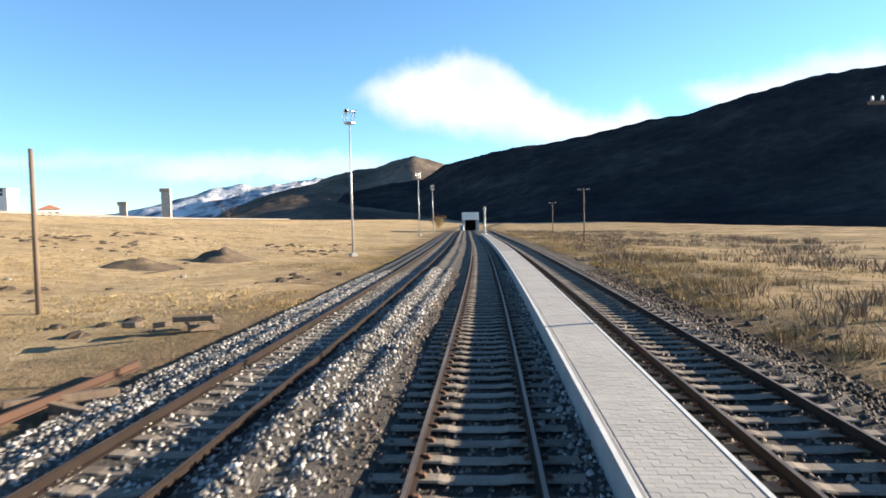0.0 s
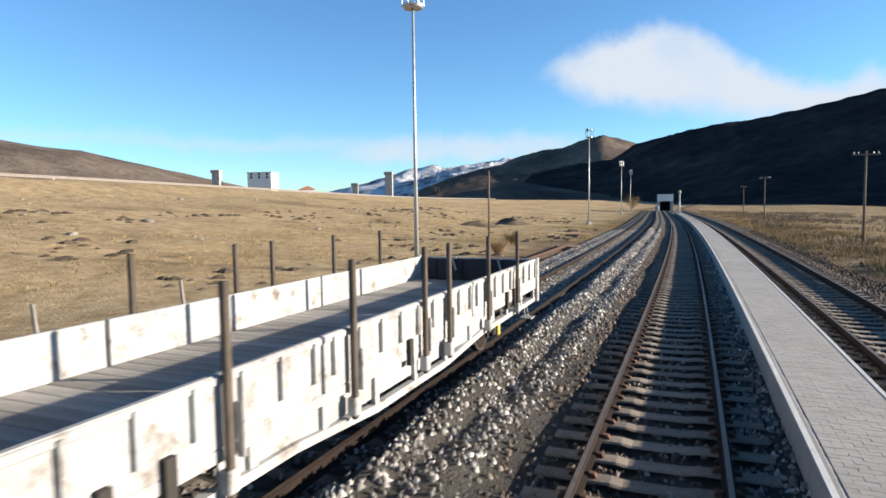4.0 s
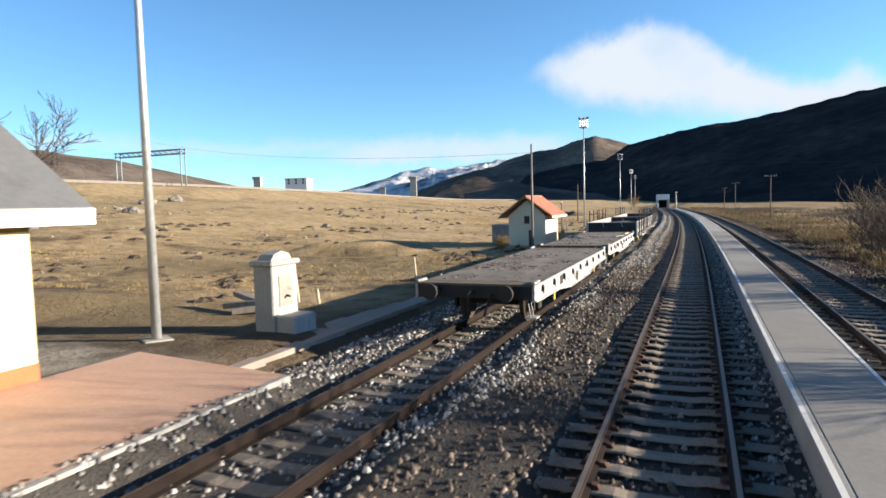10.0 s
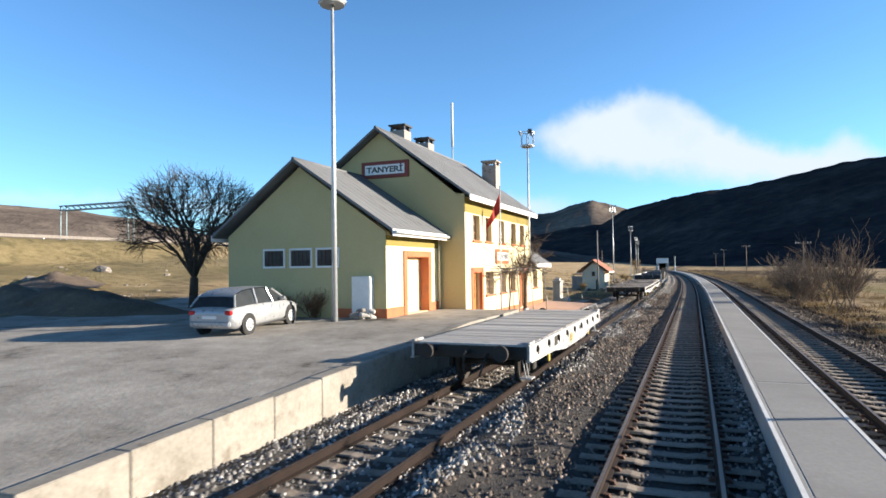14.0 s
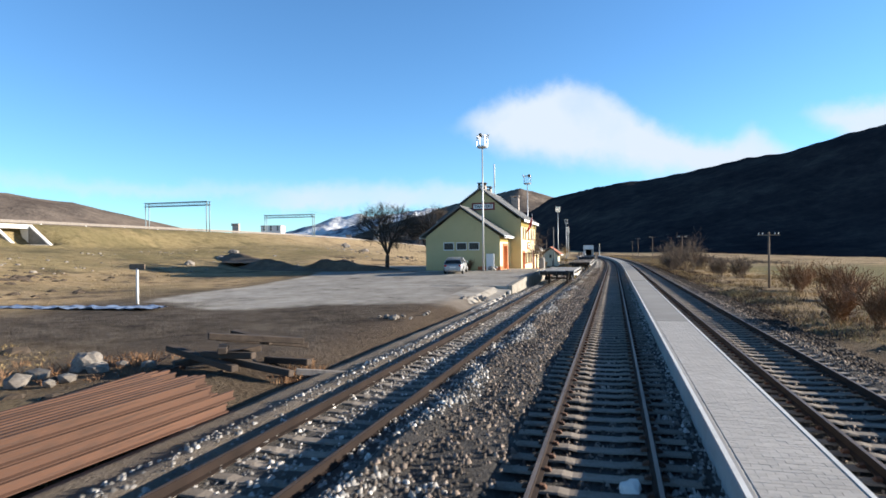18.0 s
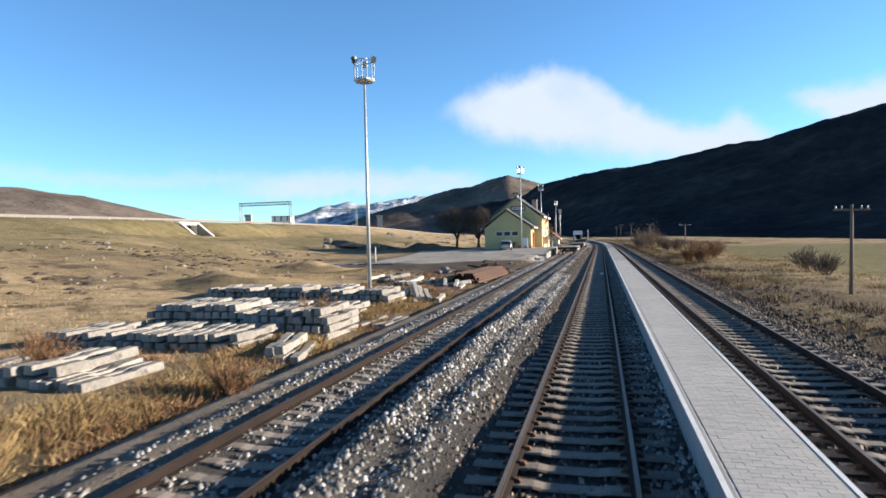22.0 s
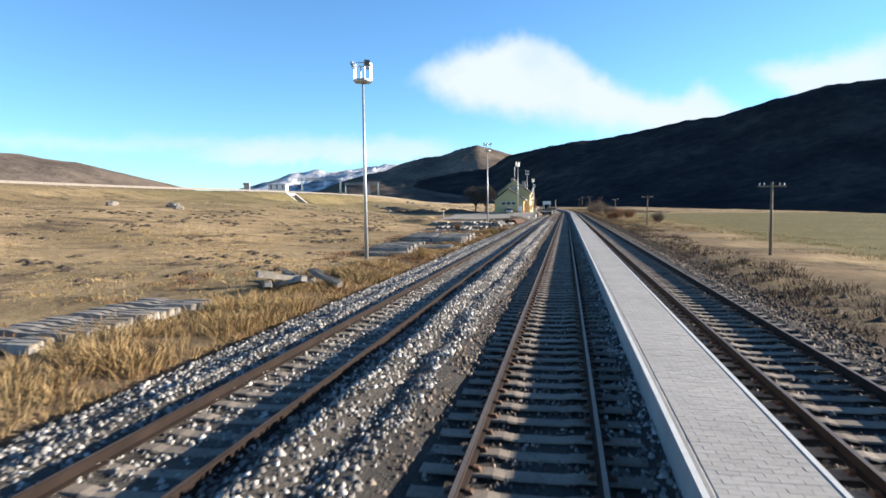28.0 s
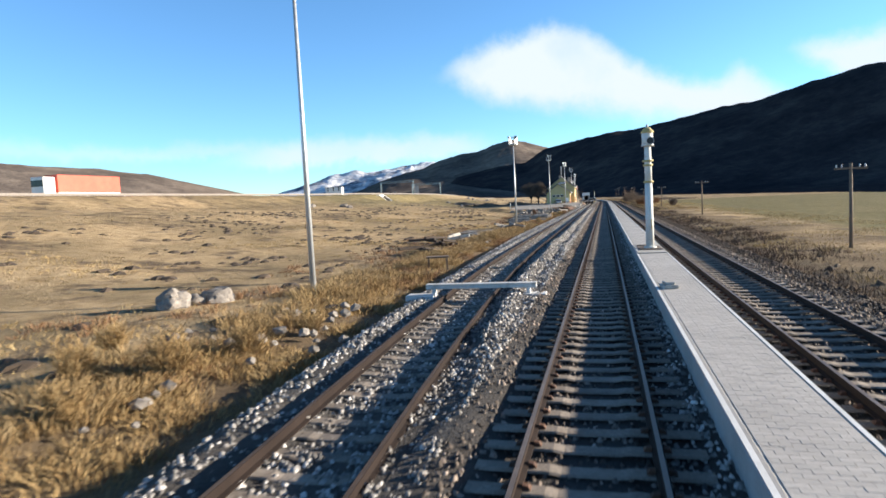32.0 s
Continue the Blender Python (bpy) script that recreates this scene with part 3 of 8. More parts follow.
def build_bed():
    us = list(np.arange(-8.2, 8.01, 0.2))
    ys = list(np.arange(LOW, HIGH + 0.1, 1.2))
    verts = [(u + bend(y), y, bed_height(u, y)) for y in ys for u in us]
    n = len(us)
    faces = [(j * n + i, j * n + i + 1, (j + 1) * n + i + 1, (j + 1) * n + i) for j in range(len(ys) - 1) for i in range(n - 1)]
    me = mesh_from("ballast_bed", verts, faces, M_BED)
    me.materials.append(M_DARKSOIL)
    me.materials.append(M_BEDPALE)
    me.materials.append(M_BEDBROWN)
    me.polygons.foreach_set("material_index", [bed_kind(us[k % (n - 1)], ys[k // (n - 1)]) for k in range(len(faces))])
    me.polygons.foreach_set("use_smooth", [True] * len(faces))
    tagged(new("ballast_bed", me), "bed of grey crushed-stone ballast under the tracks", "ballast", kind="structure")


def build_stones(name, count, lo, hi, seed, size, label, bands, material, keep=None):
    """Loose broken stones on the bed, joined: nobody could count them."""
    rng = np.random.default_rng(seed)
    shape = np.array([(1, 0.7, -0.5), (-0.8, 0.8, -0.5), (-1, -0.7, -0.5), (0.8, -0.8, -0.5), (-0.5, 0.1, 0.75), (0.55, -0.1, 0.85)])
    tris = np.array([(0, 1, 4), (0, 4, 5), (2, 3, 5), (2, 5, 4), (1, 2, 4), (3, 0, 5)])
    ys = rng.uniform(lo, hi, count)
    wide = np.cumsum([b - a for a, b in bands])
    pick = rng.uniform(0, wide[-1], count)
    band = np.searchsorted(wide, pick)
    us = np.array([b for a, b in bands])[band] - (wide[band] - pick)
    # the sleepers of the running lines stay swept nearly clean
    phase = np.abs((ys - LOW - 0.3 + 0.3) % 0.6 - 0.3)
    on = (phase < 0.12) & ((np.abs(us) < 1.2) | (np.abs(us - OTHER) < 1.25)) & (rng.random(count) < 0.62)
    if keep:
        on |= keep(us, ys)
    ys, us = ys[~on], us[~on]
    count = len(ys)
    pos = np.array([(u + bend(y), y, bed_height(u, y) + 0.012) for u, y in zip(us, ys)])
    scale = (size * (0.55 + 0.9 * rng.random((count, 1, 1)) ** 1.5)) * (0.6 + 0.8 * rng.random((count, 6, 3)))
    a = rng.uniform(0, math.tau, count)
    v = shape[None] * scale
    v[:, 4:, :2] += 0.5 * size * rng.uniform(-1.0, 1.0, (count, 2, 2))
    v = np.stack([v[..., 0] * np.cos(a)[:, None] - v[..., 1] * np.sin(a)[:, None], v[..., 0] * np.sin(a)[:, None] + v[..., 1] * np.cos(a)[:, None], v[..., 2]], -1)
    v = (v + pos[:, None]).reshape(-1, 3)
    f = (tris[None] + 6 * np.arange(count)[:, None, None]).reshape(-1, 3)
    me = bpy.data.meshes.new(name)
    me.vertices.add(len(v))
    me.vertices.foreach_set("co", v.ravel())
    me.loops.add(f.size)
    me.loops.foreach_set("vertex_index", f.ravel())
    me.polygons.add(len(f))
    me.polygons.foreach_set("loop_start", np.arange(0, f.size, 3))
    me.materials.append(material)
    me.update(calc_edges=True)
    tagged(new(name, me), label, "ballast", kind="stuff")


build_bed()
build_stones("ballast_stones", 225000, -68.0, 285.0, 3, 0.037, "loose grey and whitish crushed ballast stones", [(-7.3, -1.75), (0.9, 1.6)], M_STONE, lambda u, y: ((u < -5.35) & (y > 42) & (y < 126) & (np.sin(u * 611.7 + y * 377.3) > -0.55 - 2.0 * (u < -6.3))) | ((np.abs(u - SIDE) < 0.68) & (np.sin(u * 917.3 + y * 553.1) > -0.1)) | (u > -2.75 + 0.35 * np.sin(y * 0.7)) & (u < 0) & (y > 96) & (y < 192))
build_stones("dark_ballast_stones", 125000, -68.0, 285.0, 4, 0.036, "brownish dark ballast stones between the rails", [(-1.75, 0.9), (2.85, 6.25)], M_STONE_DARK)
M_SHOULDER = surf("dark_shoulder_stone", (0.02, 0.015, 0.012), (0.13, 0.10, 0.078), coarse=2.0, fine=30, rough=1.0, island=0.6)
build_stones("shoulder_stones", 36000, -68.0, 285.0, 6, 0.05, "dark earthy stones on the far shoulder", [(6.15, 7.8)], M_SHOULDER)
build_stones("oily_ballast_stones", 7200, 95.0, 193.0, 5, 0.038, "darker ballast stones beside the main line", [(-2.9, -1.7)], M_STONE_DARK, lambda u, y: u < -2.75 + 0.35 * np.sin(y * 0.7))

# ---- rails and sleepers ----
M_DUSTY = surf("dusty_siding_rail", (0.009, 0.006, 0.005), (0.03, 0.02, 0.016), coarse=1.2, fine=20, rough=0.9)
M_SIDEHEAD = surf("rusted_rail_head", (0.05, 0.034, 0.026), (0.13, 0.095, 0.074), coarse=0.8, fine=14, rough=0.75, metal=0.1, bump=0.05)
RAIL_SECTION = [(-0.070, -0.165), (0.070, -0.165), (0.070, -0.150), (0.012, -0.130), (0.010, -0.045), (0.036, -0.035), (0.036, -0.004), (0.028, 0.0), (-0.028, 0.0), (-0.036, -0.004), (-0.036, -0.035), (-0.010, -0.045), (-0.012, -0.130), (-0.070, -0.150)]
RAIL_MATS = [0] * 14
for m in (M_DUSTY, M_SIDEHEAD, M_RAIL):
    m.node_tree.nodes["Principled BSDF"].inputs["Specular IOR Level"].default_value = 0.2
RAIL_MATS[7] = 1


def sleeper_mesh():
    bm = bmesh.new()
    outline = [(-1.3, -0.165), (-1.26, -0.172), (-0.45, -0.172), (-0.32, -0.195), (0.32, -0.195), (0.45, -0.172), (1.26, -0.172), (1.3, -0.165), (1.3, -0.30), (-1.3, -0.30)]
    outline = [(x, z) for x, z in outline]
    top = [[bm.verts.new((x, y, z)) for x, z in outline] for y in (-0.105, 0.105)]
    base = [[bm.verts.new((x, y * 1.3, z - 0.02)) for x, z in outline] for y in (-0.105, 0.105)]
    n = len(outline)
    for k in range(n - 1):
        if outline[k][1] > -0.29 or outline[k + 1][1] > -0.29:
            bm.faces.new((top[0][k], top[0][k + 1], top[1][k + 1], top[1][k]))
            bm.faces.new((base[0][k], base[0][k + 1], top[0][k + 1], top[0][k]))
            bm.faces.new((top[1][k], top[1][k + 1], base[1][k + 1], base[1][k]))
    bmesh.ops.recalc_face_normals(bm, faces=bm.faces)
    me = bpy.data.meshes.new("sleeper")
    bm.to_mesh(me)
    bm.free()
    return me


def clip_block(bm, x, m):
    for s in (-1, 1):
        pts = [(x + s * 0.055, -0.06, -0.165), (x + s * 0.16, -0.06, -0.165), (x + s * 0.16, 0.06, -0.165), (x + s * 0.055, 0.06, -0.165),
               (x + s * 0.07, -0.04, -0.115), (x + s * 0.13, -0.04, -0.125), (x + s * 0.13, 0.04, -0.125), (x + s * 0.07, 0.04, -0.115)]
        v = [bm.verts.new(m @ Vector(p)) for p in pts]
        for f in ((4, 5, 6, 7), (0, 1, 5, 4), (1, 2, 6, 5), (2, 3, 7, 6), (3, 0, 4, 7)):
            bm.faces.new([v[i] for i in f])


SLEEPER = sleeper_mesh()
SLEEPER.materials.append(M_SLEEPER)
NEAREST = {"main": (60.0, 240.0), "siding": (-45.0, 120.0), "second": (60.0, 240.0)}


def build_track(key, centre, lo, hi):
    names = {"main": "railway track of rusty rails on concrete sleepers", "siding": "rusty siding track on concrete sleepers beside the main line", "second": "second railway track beyond the narrow platform"}
    t = thing("railway_track", names[key], "railway track", kind="structure")
    ys = [float(v) for v in np.arange(lo, hi + 0.1, 4.0)]
    for s in (-0.755, 0.755):
        bm = sweep(bmesh.new(), [(x + s, z) for x, z in RAIL_SECTION], ys, centre, mats=RAIL_MATS)
        part("rail", bm, [M_DUSTY, M_SIDEHEAD] if key == "siding" else [M_RAIL, M_HEAD], t)
    clips, rest = bmesh.new(), ([], [])
    base = np.array([v.co[:] for v in SLEEPER.vertices])
    polys = [tuple(p.vertices) for p in SLEEPER.polygons]
    a, b = NEAREST[key]
    rng = random.Random(len(key))
    for i, y in enumerate(np.arange(lo + 0.3, hi, 0.6)):
        y = float(y)
        m = pose(centre(y), y + rng.uniform(-0.02, 0.02), rng.uniform(-0.008, 0.008), 0, 0, along(y) + rng.uniform(-0.6, 0.6))
        if a <= y < b:
            share("sleeper", SLEEPER, t, m)
        else:
            k = len(rest[0])
            rest[0].extend(m @ Vector(v) for v in base)
            rest[1].extend(tuple(k + q for q in p) for p in polys)
        if y < 300 and key != "siding":
            for s in (-0.755, 0.755):
                clip_block(clips, s, m)
    tagged(share("sleepers", mesh_from("sleepers", rest[0], rest[1], M_SLEEPER_ALL), t, Matrix()), kind="stuff")
    if key == "siding":
        clips.free()
    else:
        tagged(part("rail_clips", clips, M_CLIP, t, "rusty rail clips"), kind="stuff")


for line in LINES:
    build_track(*line)

# ---- narrow platform between the tracks ----
PLAT_L, PLAT_R, PLAT_Z, PLAT_LO, PLAT_HI = 1.53, 2.85, 0.25, -76.0, 372.0


def build_platform():
    t = thing("island_platform", "long narrow low concrete platform paved with grey blocks between tracks", "platform", kind="structure")
    ys = [PLAT_LO + k * (PLAT_HI - PLAT_LO) / 112 for k in range(113)]
    part("slab", sweep(bmesh.new(), [(PLAT_L + 0.02, -0.4), (PLAT_L + 0.02, PLAT_Z - 0.007), (PLAT_R - 0.02, PLAT_Z - 0.007), (PLAT_R - 0.02, -0.4)], ys, bend), M_CONC, t)
    for x0, x1, w0, w1 in ((PLAT_L, PLAT_L + 0.13, PLAT_L + 0.015, PLAT_L + 0.08), (PLAT_R - 0.09, PLAT_R, PLAT_R - 0.07, PLAT_R - 0.015)):
        sec = [(x0, -0.42), (x0, PLAT_Z - 0.012), (w0, PLAT_Z), (w1, PLAT_Z), (x1 - 0.006, PLAT_Z), (x1, PLAT_Z - 0.006), (x1, -0.42)]
        bm = sweep(bmesh.new(), sec, ys, bend, mats=[0, 0, 1, 0, 0, 0, 0])
        part("kerb", bm, [M_KERB, M_LINE], t, "concrete kerb with a worn white edge line")
    # stretches of smooth screed, parted by joints
    for a, b in ((112.1, 142.25), (142.37, 172.2), (172.3, 202.1), (202.22, 218.0)):
        yy = list(np.linspace(a, b, 9))
        part("screed", sweep(bmesh.new(), [(PLAT_L + 0.15, PLAT_Z - 0.03), (PLAT_L + 0.15, PLAT_Z + 0.0), (PLAT_R - 0.1, PLAT_Z + 0.0), (PLAT_R - 0.1, PLAT_Z - 0.03)], yy, bend), M_SCREED, t, "smooth grey concrete screed")
    # paving blocks, 0.2 by 0.1 m, laid across in running bond
    verts, faces = [], []
    u0, u1 = PLAT_L + 0.155, PLAT_R - 0.105
    wide = (u1 - u0) / 5
    top, low = PLAT_Z - 0.002, PLAT_Z - 0.035
    meshes = {}
    for f in (1.0, 0.5):
        bm = box(bmesh.new(), -wide * f / 2 + 0.0015, wide * f / 2 - 0.0015, -0.0505, 0.0505, -0.033, 0.0)
        meshes[f] = bpy.data.meshes.new("paving_block")
        bm.to_mesh(meshes[f])
        bm.free()
        meshes[f].materials.append(M_PAVER)
    rng = random.Random(8)
    made, row = 0, 0
    y = PLAT_LO + 0.06
    while y < PLAT_HI:
        row += 1
        y += 0.104
        if 112.05 <= y <= 218.1 or y > 300:
            continue
        if any(abs(y - j) < 0.06 for j in (16.6, 82.85, 82.95, 264.4, -25.5, 50.0)):
            continue
        turn, c = radians(along(y)), bend(y)
        blocks = [(k + 0.5, 1.0) for k in range(5)] if row % 2 else [(0.25, 0.5)] + [(k + 1.0, 1.0) for k in range(4)] + [(4.75, 0.5)]
        for k, f in blocks:
            u = u0 + wide * k
            dz = rng.uniform(-0.002, 0.002)
            if made < 300 and y > 79.0:
                share("paving_block", meshes[f], t, pose(c + u, y, top + dz, 0, 0, along(y)))
                made += 1
                continue
            n = len(verts)
            hw, hl = wide * f / 2 - 0.0015, 0.0505
            for zz, e in ((low, 0.0), (top + dz, 0.002)):
                for sx, sy in ((-1, -1), (1, -1), (1, 1), (-1, 1)):
                    verts.append((c + u + sx * (hw - e), y + sy * (hl - e) + u * turn, zz))
            faces += [(n + 4, n + 5, n + 6, n + 7), (n, n + 1, n + 5, n + 4), (n + 1, n + 2, n + 6, n + 5), (n + 2, n + 3, n + 7, n + 6), (n + 3, n, n + 4, n + 7)]
    tagged(share("paving_blocks", mesh_from("paving_blocks", verts, faces, M_PAVER_ALL), t, Matrix()), kind="stuff")
    yy = list(np.linspace(300.0, PLAT_HI, 12))
    part("screed", sweep(bmesh.new(), [(PLAT_L + 0.15, PLAT_Z - 0.03), (PLAT_L + 0.15, PLAT_Z - 0.001), (PLAT_R - 0.1, PLAT_Z - 0.001), (PLAT_R - 0.1, PLAT_Z - 0.03)], yy, bend), M_SCREED, t, "grey far end of the platform")


build_platform()

# ---- lighting masts ----
def lamp_mast():
    t = thing("lamp_mast", "tall galvanised lighting mast with a floodlight basket", "lamp post", group="lighting masts along the line")
    part("pole", tubed((0, 0, 0), (0, 0, 11.0), 0.11, 0.055, 12), M_GALV, t)
    part("base_plate", boxed(-0.3, 0.3, -0.3, 0.3, -0.25, 0.06, bevel=0.02), M_CONC, t, "concrete footing")
    bm = bmesh.new()
    r = 0.5
    for z in (11.0, 11.95):
        for k in range(8):
            p, q = [(r * math.cos(j * math.tau / 8), r * math.sin(j * math.tau / 8), z) for j in (k, k + 1)]
            tube(bm, p, q, 0.035, sides=5)
    for k in range(6):
        c, s = math.cos(k * math.tau / 6 + 0.4), math.sin(k * math.tau / 6 + 0.4)
        tube(bm, (r * c, r * s, 11.0), (r * c, r * s, 11.95), 0.035, sides=5)
        tube(bm, (0, 0, 11.0), (r * c, r * s, 11.0), 0.02, sides=5)
    part("basket", bm, M_GALV, t)
    bm = bmesh.new()
    tube(bm, (0, 0, 10.9), (0, 0, 11.06), 0.46, 0.5, 12)
    part("floor_tray", bm, M_GALV, t, "dark round service tray")
    for k in range(3):
        a = 0.6 + k * math.tau / 3
        bm = box(bmesh.new(), -0.15, 0.15, -0.07, 0.07, -0.16, 0.16, bevel=0.03)
        bmesh.ops.transform(bm, matrix=pose(0.52 * math.cos(a), 0.52 * math.sin(a), 11.95, 18, 0, math.degrees(a) + 90), verts=bm.verts)
        f = part("floodlight", bm, M_GALV, t)
        bm = box(bmesh.new(), -0.14, 0.14, -0.012, 0.012, -0.16, 0.16)
        bmesh.ops.transform(bm, matrix=pose(0.60 * math.cos(a), 0.60 * math.sin(a), 11.93, 18, 0, math.degrees(a) + 90), verts=bm.verts)
        part("lens", bm, M_GLASS, f, "dark glass front")
    return t


MASTS = [(-10.0, -38.4, -0.4, 1.08), (-10.3, 18.0, -0.4, 0.84), (-11.0, 77.6, -0.3, 0.94), (-11.75, 146.6, 0.85, 1.0), (-10.95, 172.7, 0.0, 1.0), (-12.75, 241.2, -0.2, 1.04), (-15.3, 303.3, 0.1, 1.0), (-19.9, 376.5, 0.1, 1.0), (-23.0, 425.0, 0.1, 1.0)]
first = lamp_mast()
for i, (x, y, z, tall) in enumerate(MASTS):
    if i == 0:
        first.matrix_basis = pose(x, y, z) @ Matrix.Diagonal((1, 1, tall, 1))
    else:
        copy_thing(first, pose(x, y, z, 0, 0, i * 37) @ Matrix.Diagonal((1, 1, tall, 1)))

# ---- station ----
# One render in two tones: sun in the cream, shade in the yellow.
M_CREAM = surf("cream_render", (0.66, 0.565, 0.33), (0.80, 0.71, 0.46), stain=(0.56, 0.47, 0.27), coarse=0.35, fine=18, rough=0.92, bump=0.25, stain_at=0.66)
M_YELLOW_SHADE = surf("yellow_render_shade_tone", (0.45, 0.38, 0.185), (0.56, 0.475, 0.25), stain=(0.38, 0.325, 0.17), coarse=0.35, fine=18, rough=0.92, bump=0.25, stain_at=0.62)
M_MUSTARD = surf("mustard_band_paint", (0.20, 0.155, 0.03), (0.29, 0.23, 0.055), stain=(0.17, 0.135, 0.04), coarse=0.6, fine=16, rough=0.9, bump=0.2)
M_PLINTH = surf("orange_plinth_paint", (0.40, 0.115, 0.045), (0.54, 0.18, 0.075), stain=(0.32, 0.12, 0.065), coarse=0.8, fine=16, rough=0.85, bump=0.2)
M_DOORWOOD = surf("varnished_door_wood", (0.30, 0.10, 0.014), (0.47, 0.195, 0.032), coarse=1.0, fine=9, rough=0.5, stretch=(5, 5, 0.5), bump=0.15)
M_FRAME = surf("brown_window_wood", (0.29, 0.145, 0.06), (0.46, 0.25, 0.11), coarse=1.0, fine=9, rough=0.6, stretch=(5, 5, 0.5), bump=0.15)
M_ROOF = surf("grey_sheet_roof", (0.12, 0.126, 0.134), (0.19, 0.198, 0.206), stain=(0.10, 0.10, 0.10), coarse=0.3, fine=8, rough=0.85, metal=0.0, bump=0.1)
M_FASCIA = surf("white_fascia", (0.70, 0.69, 0.66), (0.84, 0.83, 0.80), coarse=0.6, fine=10, rough=0.7, bump=0.05)
M_CHIM = surf("chimney_stone", (0.28, 0.24, 0.21), (0.44, 0.38, 0.33), stain=(0.12, 0.10, 0.09), coarse=1.5, fine=14, rough=0.95)
M_SIGNRED = surf("dark_red_sign_board", (0.16, 0.035, 0.03), (0.26, 0.06, 0.045), coarse=1.0, fine=14, rough=0.75)
M_SIGNWHITE = surf("white_sign_panel", (0.70, 0.70, 0.68), (0.84, 0.84, 0.82), coarse=1.0, fine=12, rough=0.6, bump=0.03)
M_INK = surf("dark_lettering", (0.02, 0.02, 0.025), (0.05, 0.05, 0.055), coarse=2, fine=10, rough=0.6, bump=0.0)
M_GATE = surf("cream_gate_paint", (0.66, 0.56, 0.32), (0.78, 0.69, 0.44), coarse=0.8, fine=12, rough=0.7, stretch=(3, 3, 0.4))
M_FLAG = surf("red_flag_cloth", (0.24, 0.015, 0.011), (0.38, 0.032, 0.022), coarse=2, fine=30, rough=0.9, bump=0.1)
M_TERRA = surf("reddish_platform_paving", (0.42, 0.255, 0.175), (0.58, 0.38, 0.285), stain=(0.40, 0.315, 0.25), coarse=0.5, fine=16, rough=0.9, bump=0.3)
M_BARK = surf("dark_bark", (0.035, 0.026, 0.02), (0.11, 0.085, 0.065), coarse=2, fine=20, rough=0.95, bump=0.5)
GROUND_FLOOR = 0.37
M_PAVERPATH = surf("pinkish_path_concrete", (0.27, 0.215, 0.18), (0.40, 0.335, 0.285), stain=(0.22, 0.19, 0.16), coarse=0.7, fine=14, rough=0.95)


M_PANE = surf("glazing_over_blinds", (0.05, 0.042, 0.036), (0.30, 0.25, 0.19), coarse=1.6, fine=5, rough=0.15, bump=0.0, stretch=(1, 1, 3))


def wall_with_holes(bm, length, z0, z1, holes, thick):
    """A wall along +y from 0, its outer face at x = 0 and its thickness towards -x, with openings (y0, y1, z0, z1) cut through."""
    ys = sorted({0.0, length, *[h[0] for h in holes], *[h[1] for h in holes]})
    zs = sorted({z0, z1, *[h[2] for h in holes], *[h[3] for h in holes]})
    for a, b in zip(ys, ys[1:]):
        for c, d in zip(zs, zs[1:]):
            my, mz = (a + b) / 2, (c + d) / 2
            if any(h[0] < my < h[1] and h[2] < mz < h[3] for h in holes):
                continue
            for x in (0.0, -thick):
                bm.faces.new([bm.verts.new((x, y, z)) for y, z in ((a, c), (b, c), (b, d), (a, d))])
    for a, b, c, d in holes:
        for p, q in (((a, c), (b, c)), ((b, c), (b, d)), ((b, d), (a, d)), ((a, d), (a, c))):
            bm.faces.new([bm.verts.new(v) for v in ((0, *p), (0, *q), (-thick, *q), (-thick, *p))])
    bmesh.ops.remove_doubles(bm, verts=bm.verts, dist=0.0005)
    bmesh.ops.recalc_face_normals(bm, faces=bm.faces)
    return bm


def window_in(parent, x, y0, y1, z0, z1, rows=3, sill=True):
    """A timber window set back in an opening of a wall that faces +x."""
    w = part("window", boxed(x - 0.27, x - 0.255, y0, y1, z0, z1), M_PANE, parent, "glazed window with drawn blinds in a brown wooden frame")
    bm = bmesh.new()
    t = 0.06
    for a, b, c, d in ((y0, y1, z0, z0 + t), (y0, y1, z1 - t, z1), (y0, y0 + t, z0 + t, z1 - t), (y1 - t, y1, z0 + t, z1 - t), ((y0 + y1) / 2 - t / 2, (y0 + y1) / 2 + t / 2, z0 + t, z1 - t)):
        box(bm, x - 0.265, x - 0.21, a, b, c, d)
    for k in range(1, rows):
        zz = z0 + (z1 - z0) * k / rows
        for a, b in ((y0 + t, (y0 + y1) / 2 - t / 2), ((y0 + y1) / 2 + t / 2, y1 - t)):
            box(bm, x - 0.255, x - 0.22, a, b, zz - 0.018, zz + 0.018)
    part("frame", bm, M_FRAME, w)
    if sill:
        part("sill", boxed(x - 0.02, x + 0.09, y0 - 0.1, y1 + 0.1, z0 - 0.09, z0, bevel=0.012), M_PLINTH, w, "orange painted sill")
    return w


